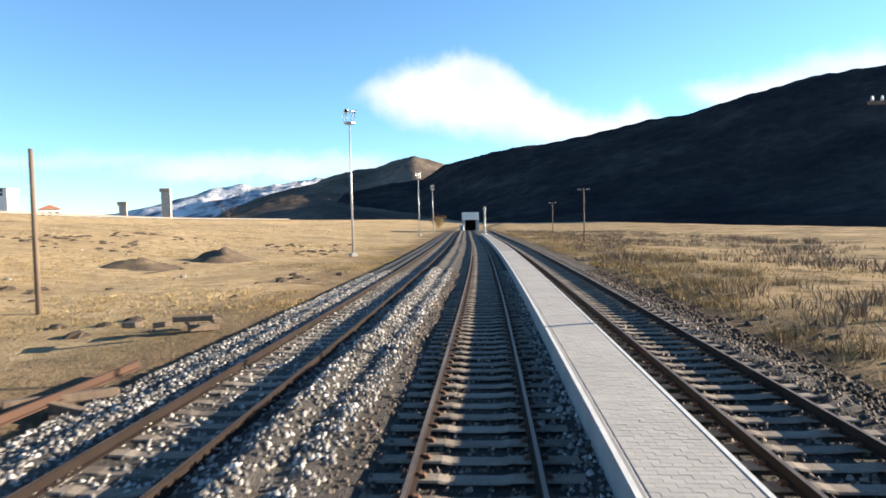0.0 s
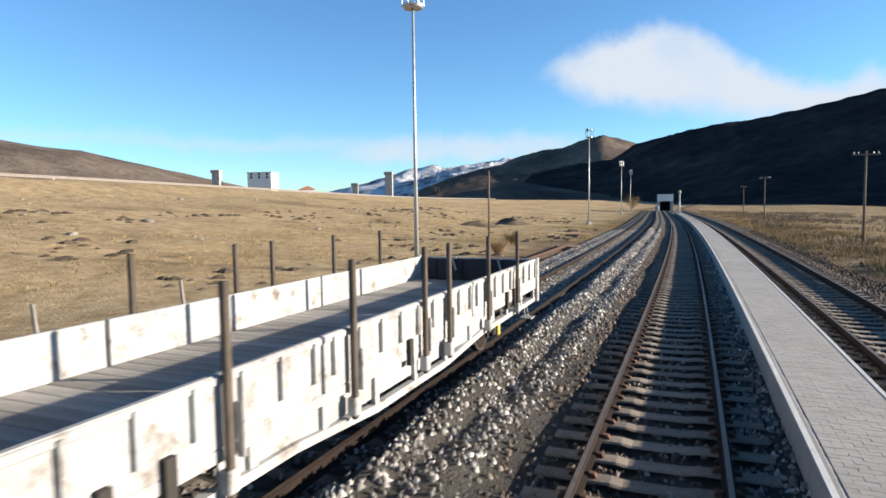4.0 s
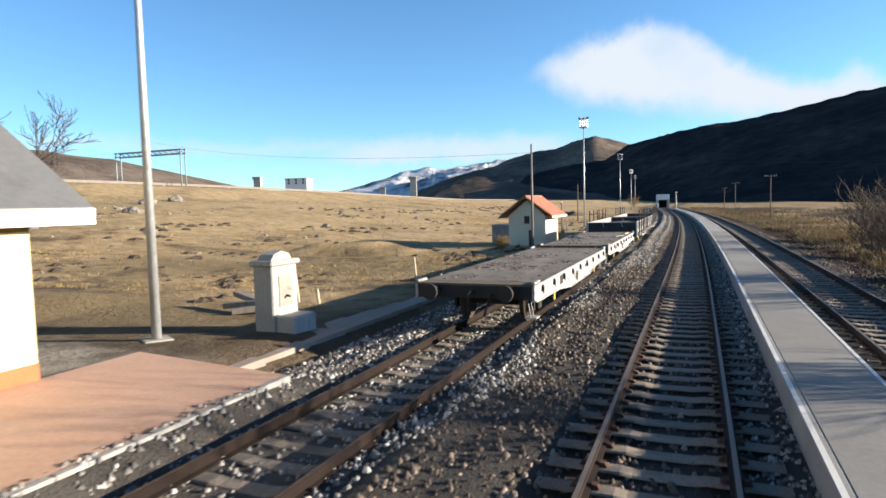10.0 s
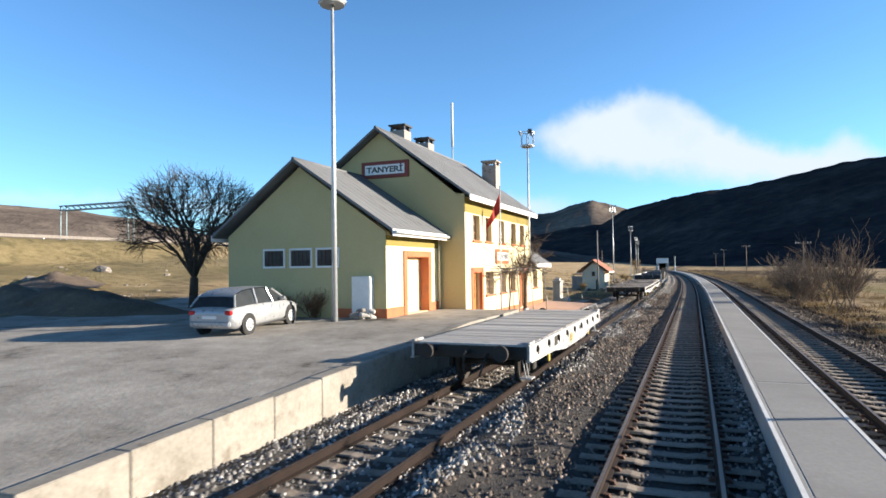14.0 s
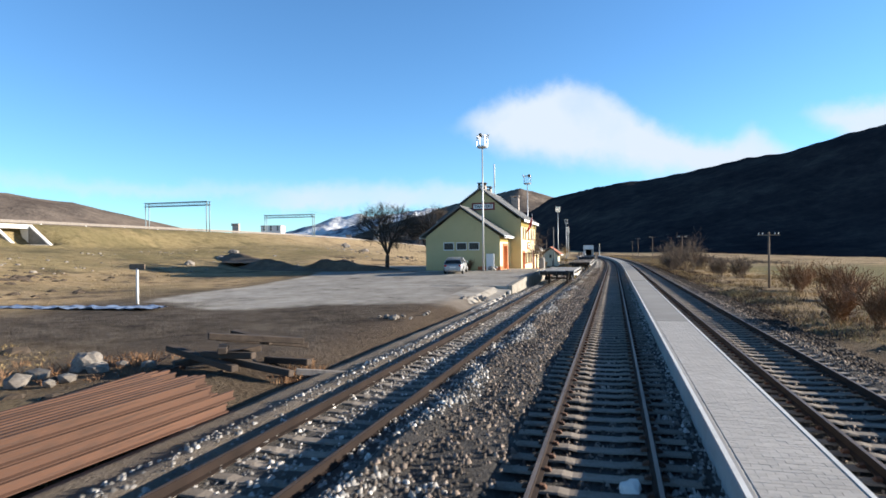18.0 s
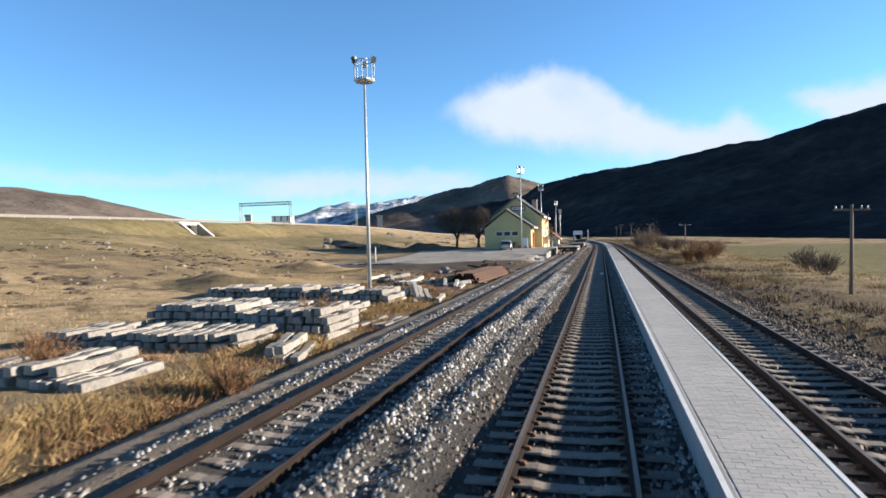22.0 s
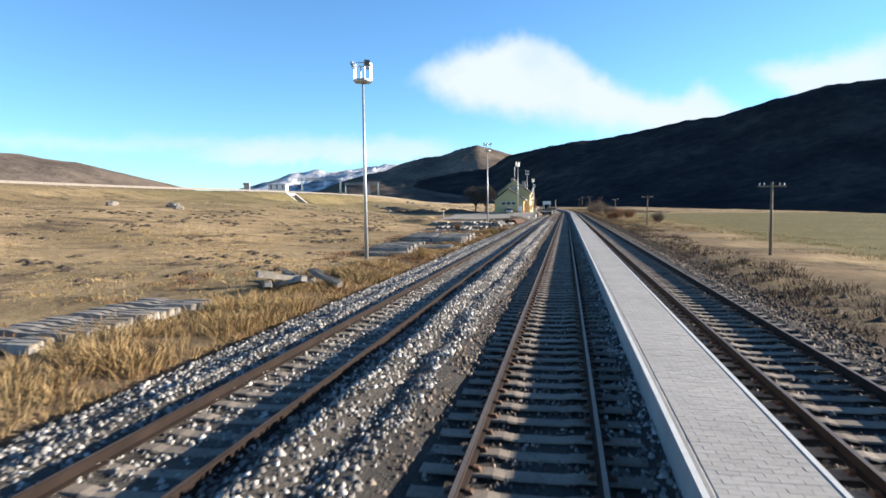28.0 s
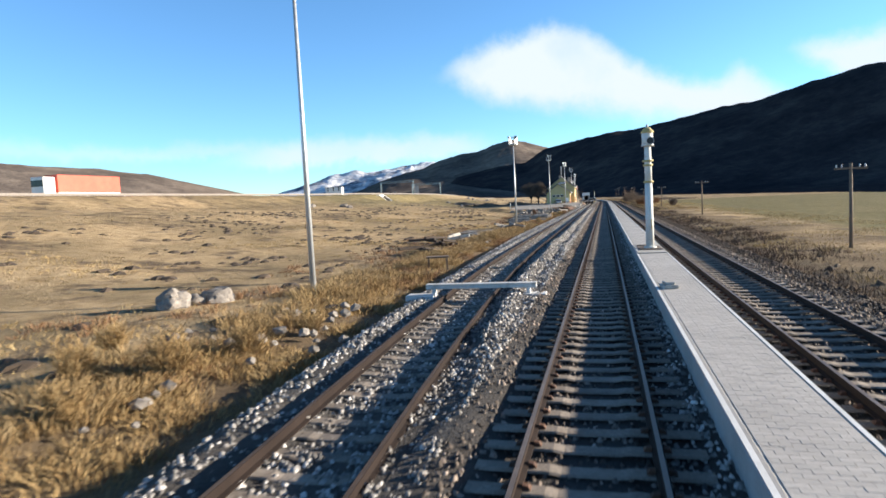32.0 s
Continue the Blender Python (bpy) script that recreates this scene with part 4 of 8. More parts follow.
def door_in(parent, x, y0, y1, z0, z1, surround, deep=0.25):
    d = part("door", boxed(x - deep - 0.05, x - deep, y0, y1, z0, z1), M_DOORWOOD, parent, "varnished wooden door with small panes")
    bm = bmesh.new()
    w = (y1 - y0)
    for c in range(2):
        for r in range(3):
            a = y0 + w * (0.24 + 0.28 * c)
            box(bm, x - deep, x - deep + 0.008, a, a + w * 0.22, z0 + 0.95 + 0.33 * r, z0 + 1.22 + 0.33 * r)
    part("pane", bm, M_GLASS, d)
    bm = bmesh.new()
    for r in range(2):
        box(bm, x - deep, x - deep + 0.014, y0 + w * 0.2, y0 + w * 0.8, z0 + 0.12 + 0.4 * r, z0 + 0.45 + 0.4 * r, bevel=0.008)
    part("panel", bm, M_DOORWOOD, d)
    part("handle", tubed((x - deep + 0.05, y1 - 0.1, z0 + 1.0), (x - deep + 0.05, y1 - 0.24, z0 + 1.0), 0.012), M_BLACK, d)
    s = surround
    for a, b, c, e in ((y0 - s, y0 + 0.006, z0 - 0.02, z1 + s), (y1 - 0.006, y1 + s, z0 - 0.02, z1 + s), (y0 + 0.006, y1 - 0.006, z1 - 0.006, z1 + s)):
        part("surround", boxed(x - 0.1, x + 0.05, a, b, c, e, bevel=0.008), M_PLINTH, d, "orange painted door surround")
    return d


def gable_roof(parent, x0, x1, ridge, y0, y1, z_eave, z_ridge, thick=0.12):
    """Two sheets with a ridge along y, white boards along the eaves and dark verges."""
    for a, name in ((x0, "roof_slope"), (x1, "roof_slope")):
        sgn = 1 if a > ridge else -1
        seg = abs(a - ridge)
        out = [(ridge, z_ridge), (a, z_eave), (a, z_eave - thick), (ridge, z_ridge - thick)]
        bm = prism(bmesh.new(), out, y0, y1)
        r = part(name, bm, M_ROOF, parent)
        bm = bmesh.new()
        n = int((y1 - y0) / 0.55)
        for k in range(n + 1):
            y = y0 + 0.02 + (y1 - y0 - 0.04) * k / n
            tube(bm, (ridge, y, z_ridge + 0.002), (a, y, z_eave + 0.002), 0.005, sides=4)
        part("seam", bm, M_ROOF, r)
        part("fascia", boxed(min(a, a + sgn * 0.035), max(a, a + sgn * 0.035), y0, y1, z_eave - 0.27, z_eave - 0.01), M_FASCIA, parent, "white eaves board")
    part("ridge_cap", tubed((ridge, y0, z_ridge - 0.01), (ridge, y1, z_ridge - 0.01), 0.07, sides=8), M_ROOF, parent)


def gable_wall(bm, x0, x1, ridge, z0, z_eave, z_ridge, y, thick):
    return prism(bm, [(x0, z0), (x1, z0), (x1, z_eave), (ridge, z_ridge), (x0, z_eave)], y, y + thick)


def lettering(parent, text, size, m, material):
    cu = bpy.data.curves.new("lettering", "FONT")
    cu.body, cu.size, cu.extrude, cu.align_x, cu.align_y = text, size, 0.006, "CENTER", "CENTER"
    cu.offset = 0.03 * size
    tmp = bpy.data.objects.new("lettering", cu)
    me = bpy.data.meshes.new_from_object(tmp)
    bpy.data.objects.remove(tmp)
    me.materials.append(material)
    ob = new("lettering", me)
    ob.parent, ob.matrix_basis = parent, m
    return ob


def name_board(m, w, h, label, board_paint):
    """A station name board standing out of its wall: local x to the right, z up, y into the wall."""
    t = thing("station_sign", label, "sign", m)
    part("board", boxed(-w / 2, w / 2, -0.07, 0.0, -h / 2, h / 2, bevel=0.015), board_paint, t)
    part("panel", boxed(-w / 2 + 0.2, w / 2 - 0.2, -0.085, -0.068, -h / 2 + 0.17, h / 2 - 0.17), M_SIGNWHITE, t, "white name panel")
    lettering(t, "TANYER\u0130", h * 0.47, pose(0, -0.088, -0.015, 90, 0, 0) @ Matrix.Diagonal((1.22, 1, 1, 1)), M_INK)


def build_station():
    t = thing("station_building", "two-storey yellow station house with grey sheet roof and lower wings", "station building")
    X, Y0, Y1, XB, RX = -9.1, 153.4, 165.0, -17.7, -13.4
    eave, ridge = 6.05, 9.55
    ups = [(154.5, 155.55), (156.4, 157.45), (158.7, 159.75), (161.1, 162.15), (163.0, 164.05)]
    downs = [(156.35, 157.65), (158.75, 159.95), (160.85, 161.85)]
    doors = [(154.4, 155.65), (163.0, 164.2)]
    holes = [(a - Y0, b - Y0, 4.1, 5.3) for a, b in ups] + [(a - Y0, b - Y0, 1.45, 2.6) for a, b in downs] + [(a - Y0, b - Y0, 0.42, 2.58) for a, b in doors]
    bm = wall_with_holes(bmesh.new(), Y1 - Y0, -0.3, 6.05, holes, 0.4)
    bmesh.ops.translate(bm, verts=bm.verts, vec=(X, Y0, 0))
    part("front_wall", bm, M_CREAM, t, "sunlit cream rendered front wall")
    part("band", boxed(X - 0.02, X + 0.012, Y0, Y1, 5.36, 6.03), M_MUSTARD, t, "mustard band under the eaves")
    part("near_gable", gable_wall(bmesh.new(), XB, X - 0.402, RX, -0.3, 6.2, 9.35, Y0, 0.4), M_YELLOW_SHADE, t, "yellow rendered gable wall in shade")
    part("corner", boxed(X - 0.402, X - 0.003, Y0 - 0.002, Y0 + 0.02, -0.3, 6.2), M_YELLOW_SHADE, t)
    part("far_gable", gable_wall(bmesh.new(), XB, X - 0.402, RX, -0.3, 6.2, 9.35, Y1 - 0.4, 0.4), M_YELLOW_SHADE, t)
    part("back_wall", boxed(XB, XB + 0.4, Y0 + 0.402, Y1 - 0.402, -0.3, 6.05), M_YELLOW_SHADE, t)
    part("floor", boxed(XB + 0.41, X - 0.41, Y0 + 0.41, Y1 - 0.41, 3.0, 3.2), M_CONC, t)
    part("interior", boxed(X - 2.0, X - 1.9, Y0 + 0.45, Y1 - 0.45, -0.2, 6.0), M_FRAME, t, "dim room behind the windows")
    gable_roof(t, X + 0.4, XB - 0.4, RX, Y0 - 0.45, Y1 + 0.75, eave + 0.06, ridge)
    for a, b in ups:
        window_in(t, X, a, b, 4.1, 5.3)
    for a, b in downs:
        window_in(t, X, a, b, 1.45, 2.6)
    for a, b in downs:
        bm = bmesh.new()
        for k in range(6):
            y = a + 0.02 + (b - a - 0.04) * k / 5
            tube(bm, (X + 0.10, y, 1.42), (X + 0.10, y, 2.62), 0.009, sides=5)
        for k in range(4):
            z = 1.45 + 1.14 * k / 3
            tube(bm, (X + 0.10, a, z), (X + 0.10, b, z), 0.009, sides=5)
            for y in (a, b):
                tube(bm, (X - 0.02, y, z), (X + 0.10, y, z), 0.009, sides=5)
        part("window_grille", bm, M_GREYWOOD, t, "grey iron window grille")
    part("downpipe", tubed((X + 0.12, 164.75, 5.9), (X + 0.12, 164.75, 3.0), 0.045, sides=8), M_CREAM, t)
    for a, b in doors:
        door_in(t, X, a, b, 0.42, 2.58, 0.24)
    # plinth pieces between the doors
    for a, b in ((156.0, 162.7), (164.5, 168.7)):
        part("plinth", boxed(X - 0.01, X + 0.03, a, b, 0.3, 0.62), M_PLINTH, t, "orange painted plinth")
    # far wing
    wing = part("far_wing", None or wall_wing(), M_CREAM, t, "low cream wing")
    window_in(wing, X, 166.1, 167.35, 1.45, 2.6)
    part("gable", gable_wall(bmesh.new(), XB + 0.6, X - 0.31, RX, -0.3, 2.95, 6.0, 168.4, 0.3), M_YELLOW_SHADE, wing)
    for a, sgn in ((X + 0.42, 1),):
        part("roof_slope", prism(bmesh.new(), [(RX, 6.3), (a, 3.02), (a, 2.9), (RX, 6.18)], 165.0 + 0.02, 169.5), M_ROOF, wing)
        part("fascia", boxed(a, a + 0.035, 165.02, 169.5, 2.74, 3.0), M_FASCIA, wing, "white eaves board")
    part("roof_slope", prism(bmesh.new(), [(RX, 6.3), (XB, 3.02), (XB, 2.9), (RX, 6.18)], 165.02, 169.5), M_ROOF, wing)
    part("band", boxed(X - 0.02, X + 0.012, 165.0, 168.7, 2.66, 2.92), M_MUSTARD, wing)
    # goods annex on the loading dock
    AX, AY, AB, AR = -10.4, 148.1, -17.9, -14.3
    hole = [(149.85 - AY, 152.15 - AY, 0.97, 3.35)]
    bm = wall_with_holes(bmesh.new(), Y0 - AY - 0.002, 0.4, 4.15, hole, 0.5)
    bmesh.ops.translate(bm, verts=bm.verts, vec=(AX, AY, 0))
    annex = part("goods_annex", bm, M_CREAM, t, "single-storey goods annex with an orange-framed gate")
    ann_holes = [(-16.0, -15.05), (-14.7, -13.75), (-13.45, -12.5)]
    part("gable", gable_wall(bmesh.new(), AB, AX - 0.003, AR, 0.3, 4.25, 7.0, AY - 0.004, 0.35), M_YELLOW_SHADE, annex, "shaded yellow gable wall")
    for a, b in ann_holes:
        w = part("window", boxed(a, b, AY - 0.03, AY - 0.018, 2.98, 3.62), M_GLASS, annex, "small dark barred window")
        bm = bmesh.new()
        for p, q, c, d in ((a - 0.06, b + 0.06, 3.62, 3.70), (a - 0.06, b + 0.06, 2.90, 2.98), (a - 0.06, a, 2.98, 3.62), (b, b + 0.06, 2.98, 3.62)):
            box(bm, p, q, AY - 0.07, AY - 0.004, c, d)
        part("frame", bm, M_FASCIA, w, "white window surround")
        bm = bmesh.new()
        for k in range(1, 5):
            tube(bm, (a + (b - a) * k / 5, AY - 0.06, 2.98), (a + (b - a) * k / 5, AY - 0.06, 3.62), 0.01, sides=5)
        part("bar", bm, M_BLACK, w)
    part("back_wall", boxed(AB, AB + 0.3, AY + 0.36, Y0 - 0.01, 0.3, 4.2), M_YELLOW_SHADE, annex)
    part("plinth", boxed(AX - 0.01, AX + 0.035, AY, 149.6, 0.9, 1.32), M_PLINTH, annex, "orange painted plinth")
    part("plinth", boxed(AX - 0.01, AX + 0.035, 152.4, Y0 - 0.01, 0.9, 1.32), M_PLINTH, annex, "orange painted plinth")
    part("gable_plinth", boxed(-12.6, AX + 0.034, AY - 0.035, AY - 0.006, 0.9, 1.3), M_PLINTH, annex)
    gate = part("gate", boxed(AX - 0.42, AX - 0.38, 149.85, 152.15, 0.955, 3.34), M_GATE, annex, "cream painted double gate")
    bm = bmesh.new()
    for k in range(1, 8):
        y = 149.9 + 2.2 * k / 8
        part("batten", boxed(AX - 0.38, AX - 0.374, y - 0.01, y + 0.01, 0.98, 3.3), M_GATE, gate)
    for a, b, c, d in ((149.6, 149.9, 0.95, 3.55), (152.1, 152.4, 0.95, 3.55), (149.9, 152.1, 3.3, 3.55)):
        part("surround", boxed(AX - 0.373, AX + 0.06, a, b, c, d, bevel=0.01), M_PLINTH, annex, "orange painted gate surround")
    gable_roof(annex, AX + 0.5, AB - 0.5, AR, AY - 0.45, Y0 - 0.01, 4.33, 7.3)
    part("band", boxed(AX - 0.02, AX + 0.012, AY, Y0 - 0.01, 3.72, 4.12), M_MUSTARD, annex, "mustard band under the eaves")
    part("gutter", tubed((AX + 0.6, AY - 0.4, 4.2), (AX + 0.6, Y0 + 0.3, 4.2), 0.07, sides=8), M_GALV, annex)
    part("downpipe", tubed((AX + 0.1, 153.2, 4.1), (AX + 0.1, 153.2, 1.0), 0.05, sides=8), M_CREAM, annex)
    for x, y, z, s in ((-13.9, 156.8, 10.4, 0.42), (-13.9, 160.0, 10.3, 0.42), (-11.45, 165.0, 9.55, 0.46)):
        base = 9.6 - 0.75 * abs(x - RX) - 0.5
        c = part("chimney", boxed(x - s, x + s, y - s, y + s, base, z - 0.28, bevel=0.01), M_CHIM, t, "stone chimney stack")
        bm = bmesh.new()
        for p, q in ((-1, -1), (1, -1), (1, 1), (-1, 1)):
            box(bm, x + p * (s - 0.1) - 0.08, x + p * (s - 0.1) + 0.08, y + q * (s - 0.1) - 0.08, y + q * (s - 0.1) + 0.08, z - 0.28, z - 0.06)
        box(bm, x - s - 0.06, x + s + 0.06, y - s - 0.06, y + s + 0.06, z - 0.06, z + 0.03)
        part("cap", bm, M_BLACK if y < 162 else M_CHIM, c, "capped chimney top")
    mast = part("mast", tubed((-14.0, 164.8, 3.2), (-14.0, 164.8, 12.0), 0.06, 0.045), M_GALV, t, "slim aerial mast behind the roof")
    part("aerial", tubed((-14.0, 164.8, 10.7), (-14.0, 164.8, 13.6), 0.085, 0.085), M_FASCIA, mast, "white rod aerial")
    part("step", boxed(X - 0.3, X + 0.25, 153.42, 153.95, 0.3, 0.72, bevel=0.02), M_CONC, t)
    name_board(pose(X + 0.005, 159.15, 3.38, 0, 0, 90), 2.4, 0.76, "orange-red and white station name board on the front wall", M_PLINTH)
    name_board(pose(-13.1, Y0 - 0.005, 7.55, 0, 0, 0), 2.5, 0.8, "dark red and white station name board on the gable", M_SIGNRED)


def wall_wing():
    bm = wall_with_holes(bmesh.new(), 3.7, -0.3, 3.0, [(1.1, 2.35, 1.45, 2.6)], 0.3)
    bmesh.ops.translate(bm, verts=bm.verts, vec=(-9.1, 165.002, 0))
    return bm


build_station()

# ---- station platform and loading dock ----
p = thing("station_platform", "reddish paved platform in front of the station", "platform", kind="structure")
part("paving", prism(bmesh.new(), [(-9.12, -0.4), (-5.89, -0.4), (-5.89, 0.196), (-9.12, GROUND_FLOOR - 0.004)], 153.42, 170.6), M_TERRA, p)
for k in range(17):
    part("kerb", boxed(-5.888, -5.77, 153.42 + k * 1.01, 153.42 + (k + 1) * 1.01 - 0.012, -0.4, 0.205, bevel=0.012), M_KERB, p, "pale kerb stone")
path = thing("footpath", "narrow pale concrete path from the platform to the fountain", "path", kind="structure")
for k in range(7):
    y0 = 170.62 + k * 1.6
    part("slab", boxed(-8.9 + 0.05 * k, -7.55 - 0.06 * k, y0, y0 + 1.585, -0.5, -0.02 - 0.03 * k, bevel=0.012), M_PAVERPATH, path)
dock = thing("loading_dock", "worn concrete loading dock with a bare retaining wall", "loading dock", kind="structure")
M_DOCKTOP, nt, bsdf = tree_of("worn_dock_concrete")
vec = nt.nodes.new("ShaderNodeTexCoord").outputs["Object"]
n2 = noise_out(nt, vec, 0.9, 6, 0.7)
nt.links.new(ramp_out(nt, math_out(nt, "ADD", math_out(nt, "MULTIPLY", n2, 0.4), math_out(nt, "MULTIPLY", noise_out(nt, vec, 0.3, 7, 0.75), 0.6)),
                      [(0.36, (0.085, 0.075, 0.062)), (0.43, (0.29, 0.268, 0.235)), (0.66, (0.50, 0.468, 0.42))]), bsdf.inputs["Base Color"])
bsdf.inputs["Roughness"].default_value = 0.97
bsdf.inputs["Specular IOR Level"].default_value = 0.1
bump_in(nt, bsdf, math_out(nt, "ADD", noise_out(nt, vec, 9.0, 5, 0.7), math_out(nt, "MULTIPLY", n2, 2.0)), 0.8, 0.015)
M_DOCKWALL = surf("pale_dock_wall", (0.19, 0.172, 0.142), (0.36, 0.332, 0.285), stain=(0.15, 0.13, 0.10), coarse=0.8, fine=14, rough=0.95, bump=0.4)
bm = bmesh.new()
ring = [(131.6, -0.5), (153.38, -0.5), (153.38, 0.95), (147.0, 0.95), (131.6, 0.36)]
a, b = [[bm.verts.new((x, y, z)) for y, z in ring] for x in (-6.97, -12.6)]
for k in range(5):
    bm.faces.new((a[k], a[(k + 1) % 5], b[(k + 1) % 5], b[k]))
bm.faces.new(a[::-1])
bm.faces.new(b)
bmesh.ops.recalc_face_normals(bm, faces=bm.faces)
part("slab", bm, M_DOCKTOP, dock)
rng = random.Random(5)
for k in range(14):
    y0 = 131.6 + k * 1.555
    y1 = y0 + 1.54
    z0, z1 = dock_height(y0) + 0.035 + rng.uniform(-0.02, 0.01), dock_height(y1) + 0.035 + rng.uniform(-0.02, 0.01)
    bm = bmesh.new()
    vs = [bm.verts.new(c) for c in ((-6.96, y0, -0.5), (-6.62, y0, -0.5), (-6.62, y1, -0.5), (-6.96, y1, -0.5), (-6.96, y0, z0), (-6.62, y0, z0), (-6.62, y1, z1), (-6.96, y1, z1))]
    for f in ((0, 3, 2, 1), (4, 5, 6, 7), (0, 1, 5, 4), (1, 2, 6, 5), (2, 3, 7, 6), (3, 0, 4, 7)):
        bm.faces.new([vs[i] for i in f])
    bmesh.ops.bevel(bm, geom=list(bm.edges), offset=0.02, segments=1, affect="EDGES")
    part("wall_block", bm, M_DOCKWALL, dock, "pale concrete wall section")


def apron_edge():
    """Broken concrete apron running down from the dock to the ballast, with a line of old kerb stones."""
    xs, ys = np.linspace(-6.72, -9.3, 12), np.linspace(118.0, 131.59, 32)
    rim = lambda y: float(np.interp(y, [118.0, 125.0, 129.5, 131.6], [-0.24, -0.17, -0.06, 0.13]))
    bm, rows = bmesh.new(), []
    for y in ys:
        row = []
        for k, x in enumerate(xs):
            x = float(x) - (0.25 * noise.noise((0.0, y * 0.9, 8.0)) + 0.1 if k == 0 else 0.0)
            f = k / 11
            z = rim(y) * (1 - smooth(0, 1, f)) + (ground_height(-9.3, y) + 0.03) * smooth(0, 1, f)
            row.append(bm.verts.new((x, float(y), max(z, ground_height(x, y) + 0.03 * (1 - f * 0.6)) - 0.3 * (1 - smooth(119.0, 127.0, y + 5 * noise.noise((x * 0.7, y * 0.3, 2.0)))) * smooth(0.05, 0.3, f) - (0.25 if y < 118.3 else 0.0))))
        rows.append(row)
    for a, b in zip(rows, rows[1:]):
        for k in range(11):
            bm.faces.new((a[k], a[k + 1], b[k + 1], b[k]))
        p, q = [bm.verts.new((v.co.x + 0.05, v.co.y, v.co.z - 0.35)) for v in (a[0], b[0])]
        bm.faces.new((p, a[0], b[0], q))
    bmesh.ops.recalc_face_normals(bm, faces=bm.faces)
    part("apron", bm, M_DOCKTOP, dock, "worn grey concrete apron")
    rng = random.Random(15)
    y = 131.2
    while y > 119.0:
        l = rng.uniform(0.3, 0.95)
        if rng.random() < 0.85:
            bm = boxed(-0.09, 0.09, -l / 2, l / 2, -0.2, rng.uniform(-0.015, 0.03), bevel=0.015)
            part("kerb_piece", bm, M_KERB, dock, "broken pale kerb stone").matrix_basis = pose(-6.68 + rng.uniform(-0.05, 0.05), y - l / 2, rim(y - l / 2), rng.uniform(-3, 3), rng.uniform(-5, 5), rng.uniform(-7, 7))
        y -= l + rng.uniform(0.02, 0.35)


apron_edge()


def flag_pole():
    t = thing("flag_pole", "thin pole with a red flag hanging before the station", "flagpole", pose(-8.3, 156.3, GROUND_FLOOR - 0.05))
    part("pole", tubed((0, 0, 0), (0, 0, 6.5), 0.04, 0.025), M_GALV, t)
    part("foot", tubed((0, 0, 0), (0, 0, 0.06), 0.12, 0.12), M_CONC, t)
    bm = bmesh.new()
    cols, rows = 10, 16
    g = []
    for j in range(rows + 1):
        v = j / rows
        line_ = []
        for i in range(cols + 1):
            u = i / cols
            drop = 1.0 * v + (1.3 - 0.3 * v) * u
            out = 0.74 * u * (0.72 + 0.36 * v)
            fold = 0.11 * math.sin(u * 10 + v * 3) * (0.25 + u)
            line_.append(bm.verts.new((-0.85 * out + 0.5 * fold, -0.52 * out - 0.85 * fold, 6.2 - drop)))
        g.append(line_)
    for j in range(rows):
        for i in range(cols):
            f = bm.faces.new((g[j][i], g[j][i + 1], g[j + 1][i + 1], g[j + 1][i]))
            f.smooth = True
    part("flag", bm, M_FLAG, t, "plain red flag")


flag_pole()


def branch(bm, p, d, length, r, depth, rng, spread=0.6, sides=5, lift=0.1, segs=3, least=0.0):
    """A tapering limb with forks, down to twigs."""
    q, n = Vector(p), Vector(d).normalized()
    step = length / segs
    rr = r
    for k in range(segs):
        e = q + n * step
        r2 = rr * 0.84
        tube(bm, q, e, max(rr, least), max(r2, least * 0.8), sides=sides if depth > 1 else 3, caps=False)
        if depth > 0 and (k > 0 or depth < 3):
            for _ in range(2 if depth < 3 else 1):
                s = Vector((rng.uniform(-1, 1), rng.uniform(-1, 1), rng.uniform(-0.5, 0.8)))
                s = (n + s * spread * 1.6).normalized()
                branch(bm, e, s, length * rng.uniform(0.5, 0.72), r2 * 0.62, depth - 1, rng, spread, sides, lift, segs, least)
        n = (n + Vector((rng.uniform(-1, 1), rng.uniform(-1, 1), rng.uniform(-0.6, 1) + lift)) * 0.22).normalized()
        q, rr = e, r2
    return bm


def bare_tree(x, y, z, height, label, seed, lean=0.0, forks=5, limb=4, twig=0.55, least=0.01):
    rng = random.Random(seed)
    t = thing("tree", label, "tree", pose(x, y, z))
    bm = bmesh.new()
    trunk_top = Vector((lean, 0, height * 0.24))
    tube(bm, (0, 0, -0.3), trunk_top * 0.5, height * 0.045, height * 0.036, 9)
    tube(bm, trunk_top * 0.5, trunk_top, height * 0.036, height * 0.032, 9)
    part("trunk", bm, M_BARK, t)
    for k in range(forks):
        a = k * math.tau / forks + rng.uniform(-0.4, 0.4)
        bm = branch(bmesh.new(), trunk_top, (math.cos(a), math.sin(a), rng.uniform(0.25, 1.5)), height * rng.uniform(0.34, 0.42), height * 0.015, limb, rng, twig, lift=0.2, least=least)
        part("limb", bm, M_BARK, t)
    return t


